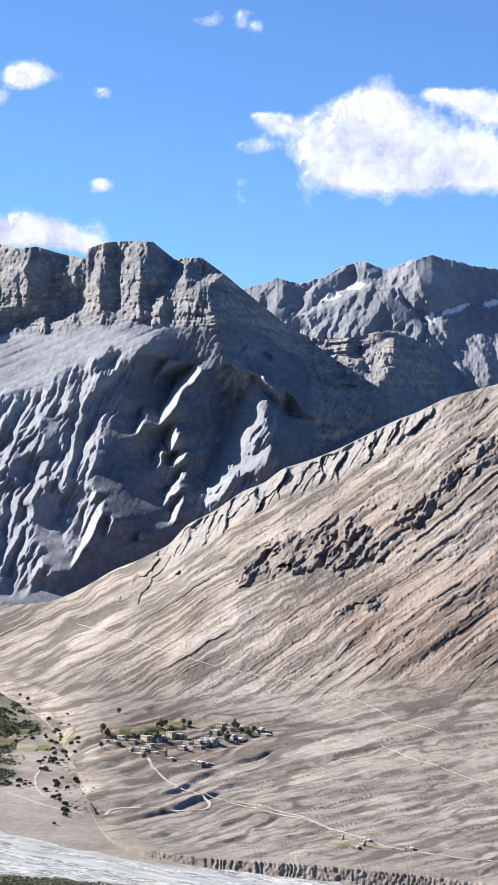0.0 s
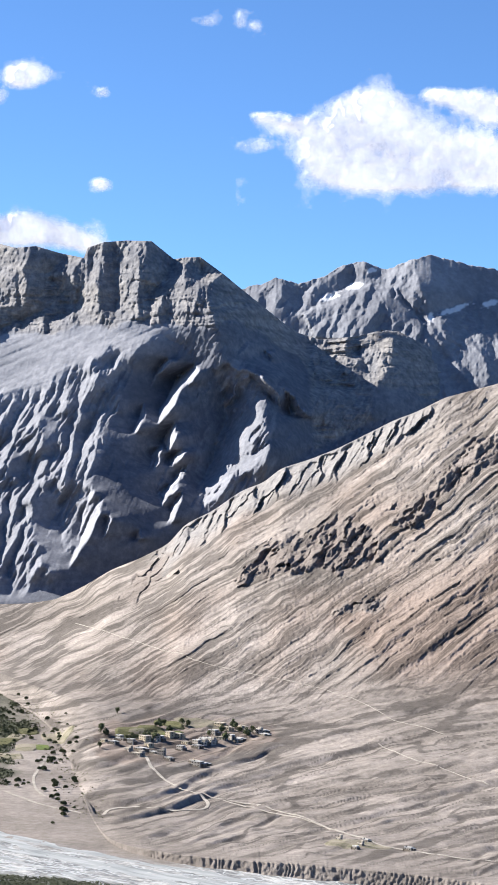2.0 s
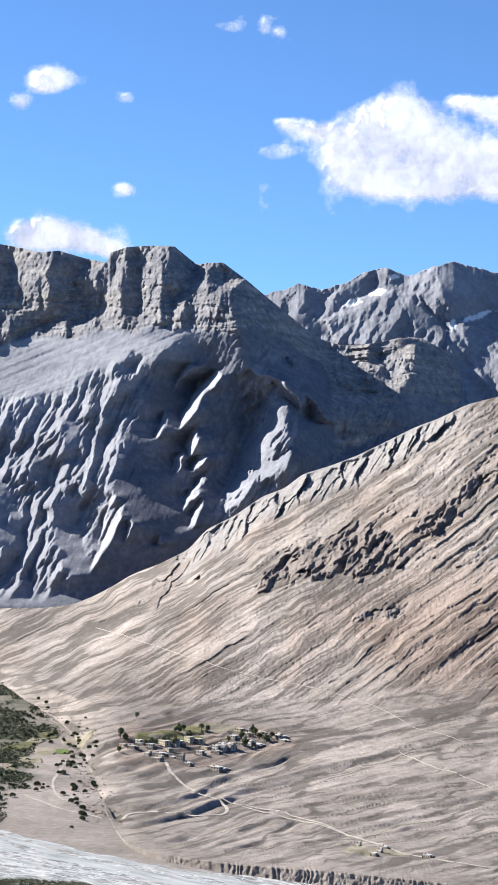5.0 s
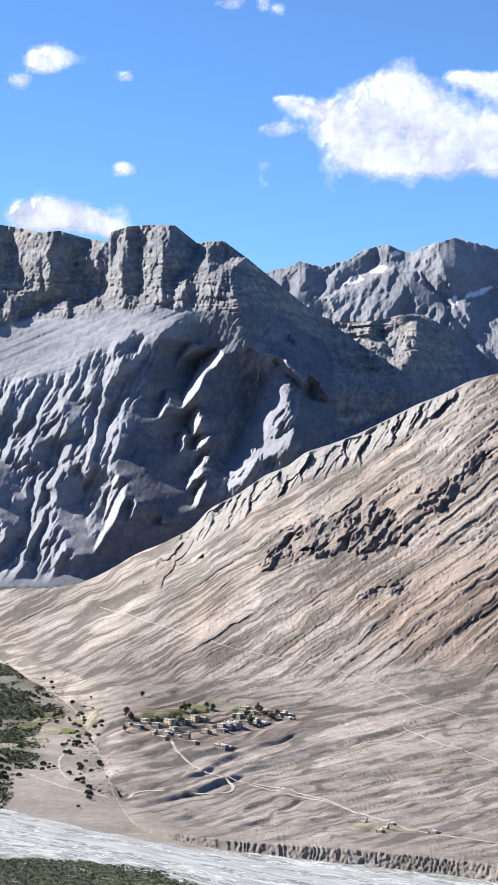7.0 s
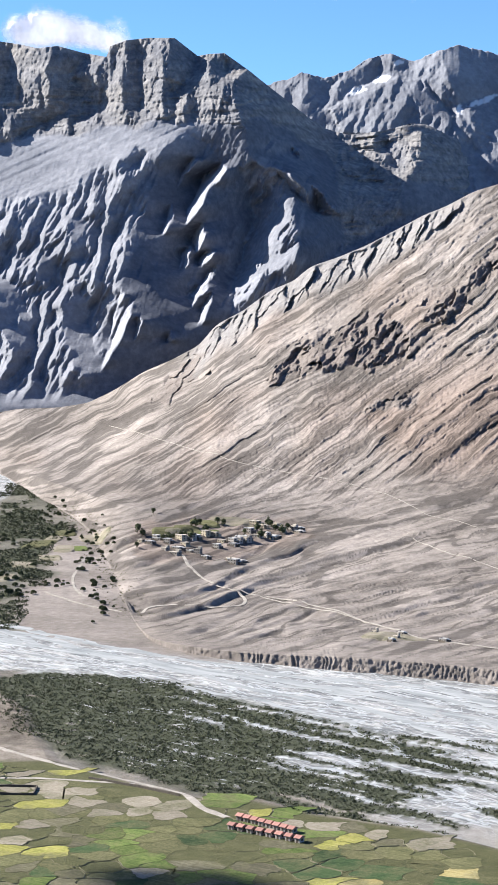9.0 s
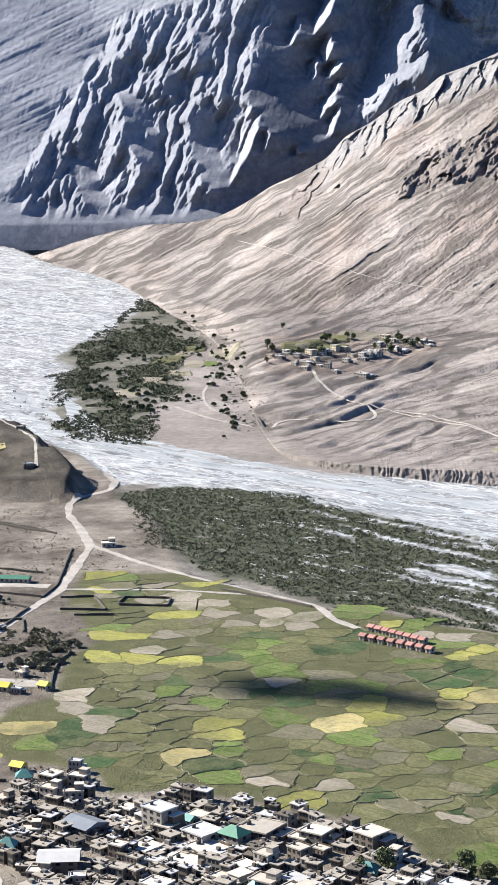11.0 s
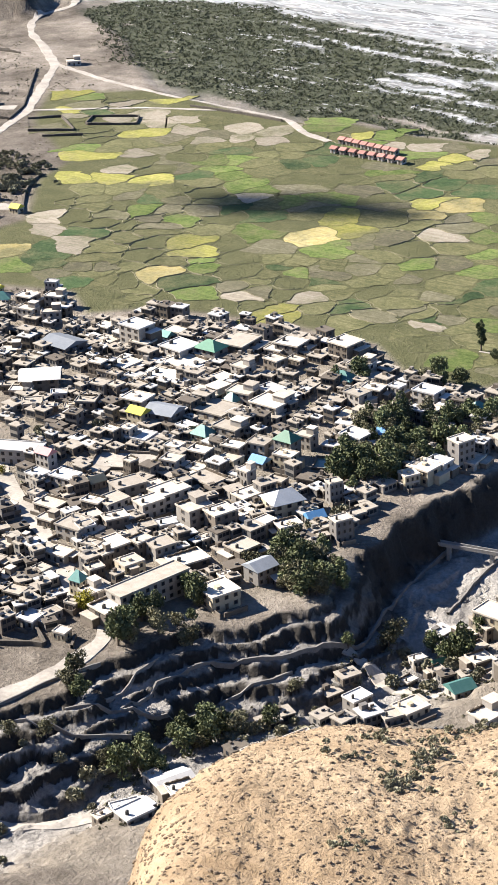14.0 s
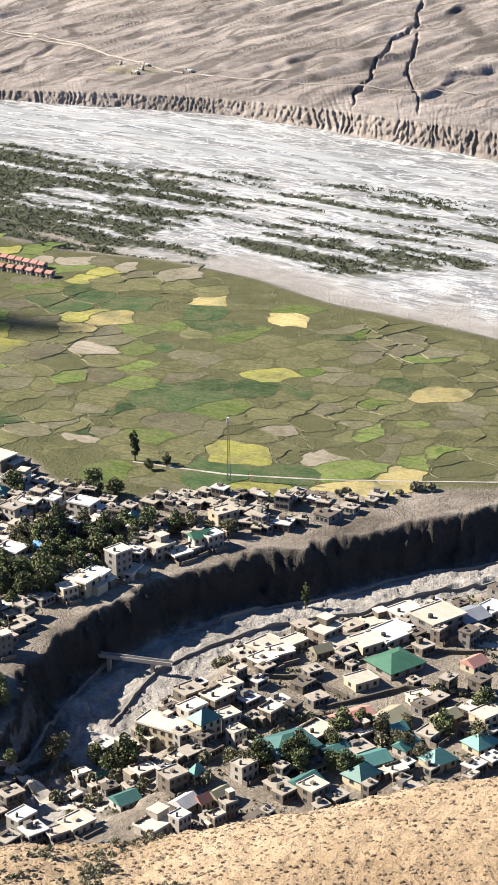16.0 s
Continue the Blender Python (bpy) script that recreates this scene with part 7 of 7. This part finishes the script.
scrub("thicket", [(x, y, height(x, y)) for x, y in edge], 1.3, 6, LEAF_DRY, "dry shrubs along the foot of the fan")
far_trees = [(x + random.gauss(0, rx * 0.6), y + random.gauss(0, ry * 0.6)) for x, y, rx, ry, n in ((-195, 2060, 12, 90, 14), (-215, 2260, 18, 70, 14), (-238, 2440, 22, 60, 14), (-168, 1900, 10, 50, 7), (-310, 2660, 50, 120, 26), (-345, 2420, 45, 90, 24), (-310, 2130, 35, 60, 22), (-285, 2020, 24, 40, 16), (-360, 2250, 30, 80, 18), (-270, 2480, 20, 80, 14), (-250, 2080, 24, 30, 10), (-220, 2300, 30, 60, 8)) for _ in range(n)]
scrub("trees", wood, 2.2, 110, BUSH_LEAF, "grey-green trees standing in groups on dry ground")
scrub("far_trees", [(x, y, height(x, y) + 1.6) for x, y in far_trees], 2.7, 110, LEAF, "dark trees scattered on the far flood plain")
hillspots = rng.uniform((-330, 560), (-110, 1000), (2600, 2))
ok = side(hillspots[:, 0], hillspots[:, 1], HILL_FOOT)[0] > 4
hillspots = hillspots[ok]
scrub("thicket", np.column_stack([hillspots, floor_z(hillspots[:, 0], hillspots[:, 1])]), 0.55, 5, LEAF_DRY, "dry tufts on the dark hillside")
yard = np.column_stack([rng.uniform(-190, 190, 1800), rng.uniform(480, 830, 1800)])
yard = yard[inside(yard[:, 0], yard[:, 1], TOWN) > 0]
scrub("thicket", np.column_stack([yard, floor_z(yard[:, 0], yard[:, 1])]), 0.8, 6, LEAF, "garden shrubs between the houses")
right = np.column_stack([rng.uniform(-90, 240, 9000), rng.uniform(440, 660, 9000)])
right = right[(inside(right[:, 0], right[:, 1], [(-95, 440), (-85, 490), (-30, 520), (20, 570), (90, 640), (180, 655), (240, 640), (240, 480), (0, 440)]) > 0) & (fbm(right[:, 0] / 22, right[:, 1] / 22, 3, 520) > -0.05)]
scrub("thicket", np.column_stack([right, floor_z(right[:, 0], right[:, 1])]), 1.0, 7, LEAF_DRY, "dry garden shrubs round the houses by the stream")
dry = np.column_stack([rng.uniform(-420, -150, 7000), rng.uniform(860, 1480, 7000)])
dry = dry[(inside(dry[:, 0], dry[:, 1], FIELDS) < -3) & (np.abs(side(dry[:, 0], dry[:, 1], ROAD)[0]) > 7) & (fbm(dry[:, 0] / 30, dry[:, 1] / 30, 3, 521) > 0.1)]
scrub("thicket", np.column_stack([dry, floor_z(dry[:, 0], dry[:, 1])]), 0.9, 6, LEAF_DRY, "dry scrub on the bare ground by the road")
orchard = scatter([(-374, 1337), (-369, 1361), (-344, 1336), (-315, 1299), (-297, 1256), (-313, 1240), (-343, 1266)], 260, lambda x, y: np.hypot(x + 336, (y - 1304) * 0.5) > 9)
scrub("trees", orchard + [0, 0, 0.9], 1.9, 60, LEAF, "dark orchard trees behind the green-roofed barrack")
hedge = scatter([(-238, 1102), (-218, 1115), (-198, 1102), (-194, 1065), (-208, 1044), (-224, 1053)], 420, lambda x, y: fbm(x / 9, y / 14, 3, 507) < 0.15)
scrub("trees", hedge + [0, 0, 0.6], 1.3, 40, LEAF_DRY, "grey-green saplings in a plot beside the road")
for p in BUSHES:
    if p and p[1] < 400:
        cluster = [(p[0] + rng.normal() * 1.0, p[1] + rng.normal() * 1.2, p[2] - 0.1) for _ in range(12)]
        scrub("bush", cluster, 0.33, 45, BUSH_LEAF, "dry grey-green bush on the sandy hillside")

# loose stones on the sandy slope
v, f = [], []
for _ in range(12000):
    a, r = rng.uniform(-18, 17), rng.uniform(95, 156)
    x, y = r * math.sin(radians(a)), r * math.cos(radians(a))
    z = height(x, y)
    s = 0.05 + 0.19 * rng.rand() ** 2.0
    k = len(v)
    turn = rng.uniform(0, 6.28)
    for up, wide in ((-0.4, 0.8), (0.35, 1.0), (0.85, 0.55)):
        for j in range(5):
            w = s * wide * rng.uniform(0.75, 1.25)
            v.append((x + w * math.cos(turn + j * 1.257), y + 0.8 * w * math.sin(turn + j * 1.257), z + 0.8 * s * up))
    for ring in (0, 5):
        f += [(k + ring + j, k + ring + (j + 1) % 5, k + ring + 5 + (j + 1) % 5, k + ring + 5 + j) for j in range(5)]
    f.append(tuple(k + 10 + j for j in range(5)))
me = bpy.data.meshes.new("loose_stones")
me.from_pydata(v, [], f)
me.materials.append(plain("brown_stone", (0.17, 0.125, 0.085), (0.38, 0.29, 0.20), 1.0, 0.95, 0.02))
tagged(new("loose_stones", me), "loose brown stones on the sandy slope", "stones", kind="stuff")

# ---- mast ----
mast = tagged(new("mast"), "thin grey lattice mast standing in the fields", "mast")
mast.location = (78, 746, height(78, 746))
STEEL = plain("grey_steel", (0.20, 0.20, 0.21), (0.32, 0.32, 0.33), 1.0, 0.5, 0.0, 0.0, 0.6)
for k in range(3):
    a = k * 2 * math.pi / 3
    part("leg", tube(bmesh.new(), [(0.9 * math.cos(a), 0.9 * math.sin(a), -0.5), (0.3 * math.cos(a), 0.3 * math.sin(a), 27)], [0.12, 0.08], 6), STEEL, mast)
for j in range(13):
    z0, z1 = j * 2.05, (j + 1) * 2.05
    r0, r1 = 0.9 - 0.6 * z0 / 27, 0.9 - 0.6 * z1 / 27
    bm = bmesh.new()
    for k in range(3):
        a, b = k * 2 * math.pi / 3, (k + 1) * 2 * math.pi / 3
        tube(bm, [(r0 * math.cos(a), r0 * math.sin(a), z0), (r1 * math.cos(b), r1 * math.sin(b), z1)], [0.05, 0.05], 4)
    part("lattice", bm, STEEL, mast)
part("antenna", box(bmesh.new(), -0.5, 0.5, -0.25, 0.25, 25.5, 27.5), plain("white_antenna", (0.6, 0.6, 0.6), (0.75, 0.75, 0.75), 1.0, 0.5, 0.0), mast)


# ---- clouds ----
CLOUD, _nt, _p = nodes_of("cloud")
_d = noise_at(_nt, place(_nt), 0.011, 10, 0.7)
_e = noise_at(_nt, place(_nt), 0.0055, 6, 0.6)
_edge = maths(_nt, "ADD", field_value(_nt, "thick"), maths(_nt, "MULTIPLY", maths(_nt, "SUBTRACT", mix(_nt, 0.55, _d, _e), 0.5), 2.6))
_a = ramp(_nt, _edge, [(0.05, grey(0.0)), (0.45, grey(0.55)), (0.85, grey(1.0))])
_nt.links.new(_a, _p.inputs["Alpha"])
_p.inputs["Base Color"].default_value = (0.54, 0.54, 0.56, 1)
_p.inputs["Roughness"].default_value = 1.0
_p.inputs["Specular IOR Level"].default_value = 0.0
# own glow put in for sunlight scattered through the cloud, greyer in places
_nt.links.new(ramp(_nt, mix(_nt, 0.5, _d, _e), [(0.38, (0.50, 0.50, 0.60)), (0.58, (0.86, 0.86, 0.90))]), _p.inputs["Emission Color"])
_p.inputs["Emission Strength"].default_value = 0.5


def cloud(puffs, dense, label):
    """A far cloud: a bulging sheet, thick where its puffs overlap."""
    p = np.array(puffs, float)
    u0, u1, v0, v1 = (p[:, 0] - 1.7 * p[:, 2]).min(), (p[:, 0] + 1.7 * p[:, 2]).max(), (p[:, 1] - 1.7 * p[:, 3]).min(), (p[:, 1] + 1.7 * p[:, 3]).max()
    U, V = np.meshgrid(np.arange(u0, u1, 3.0), np.arange(v0, v1, 3.0))
    q = np.zeros_like(U)
    for x, y, a, b in puffs:
        q = q + np.exp(-1.3 * (((U - x) / a) ** 2 + ((V - y) / b) ** 2))
    rim = np.minimum.reduce([U - u0, U.max() - U, V - v0, V.max() - V])
    q = np.minimum(1.3, q) * dense * smooth(0, 12, rim) - 0.22
    az, el = (U - 441) / PXD - 0.0175 * (784 - V) / PXD, 1.93 + (784 - V) / PXD + 0.0175 * (U - 441) / PXD
    X, Y, Z = world_of(az, el, 4925.0 - 26 * np.clip(q, 0, 1) * (1 + 0.4 * fbm(U / 18, V / 18, 3, 601)))
    return tagged(grid_mesh("cloud", X, Y, Z, CLOUD, {"thick": q}), label, "cloud")


cloud([(650, 250, 95, 78), (575, 262, 62, 48), (735, 262, 90, 66), (610, 305, 75, 36), (835, 288, 72, 52), (790, 305, 90, 44), (645, 200, 48, 36), (520, 226, 45, 18), (470, 214, 30, 12), (700, 318, 120, 30), (690, 212, 40, 34), (890, 300, 50, 44)], 1.0, "large white cumulus cloud over the mountains")
cloud([(775, 180, 36, 16), (815, 192, 46, 24), (860, 204, 42, 30), (905, 214, 50, 36)], 0.9, "white broken cloud beside the large one")
cloud([(430, 265, 26, 16), (470, 262, 30, 14)], 0.5, "thin wisp of cloud")
cloud([(52, 146, 48, 26), (30, 150, 24, 20)], 0.95, "small white cloud in the blue sky")
cloud([(-5, 185, 28, 20)], 0.95, "small white cloud in the blue sky")
cloud([(183, 173, 17, 11)], 0.75, "tiny white cloud in the blue sky")
cloud([(182, 332, 27, 15)], 0.9, "tiny white cloud in the blue sky")
cloud([(58, 408, 66, 36), (116, 424, 58, 26), (10, 415, 50, 34), (160, 436, 30, 14)], 1.15, "white cloud behind the cliff crest")
cloud([(366, 50, 24, 12)], 0.6, "thin wisp of cloud")
cloud([(428, 46, 13, 20), (452, 58, 12, 8)], 0.6, "thin wisp of cloud")
# the small clouds whose shadow lies on the fields
THIN, _nt, _p = nodes_of("thin_cloud")
_nt.links.new(ramp(_nt, noise_at(_nt, own(_nt), 0.05, 6, 0.7), [(0.3, grey(0.25)), (0.6, grey(0.85))]), _p.inputs["Alpha"])
_p.inputs["Base Color"].default_value, _p.inputs["Roughness"].default_value = (0.9, 0.9, 0.9, 1), 1.0
for cx, cy, ax, ay in ((-46, 992, 36, 20), (-12, 978, 26, 14), (-78, 1000, 20, 16), (18, 968, 16, 8)):
    bm = bmesh.new()
    bmesh.ops.create_icosphere(bm, subdivisions=4, radius=1.0)
    for vert in bm.verts:
        k = 1 + 0.35 * noise.fractal(vert.co * 1.6 + Vector((cx, cy, 0)), 1.0, 2.0, 4)
        vert.co = Vector((vert.co.x * ax * k, vert.co.y * ay * k, vert.co.z * 6 * k))
    ob = tagged(new("cloud", finish(bm, "cloud", THIN, True)), "small thin cloud shading a patch of the fields", "cloud")
    ob.location = Vector((cx, cy, 0)) + SUN_TO * 2200
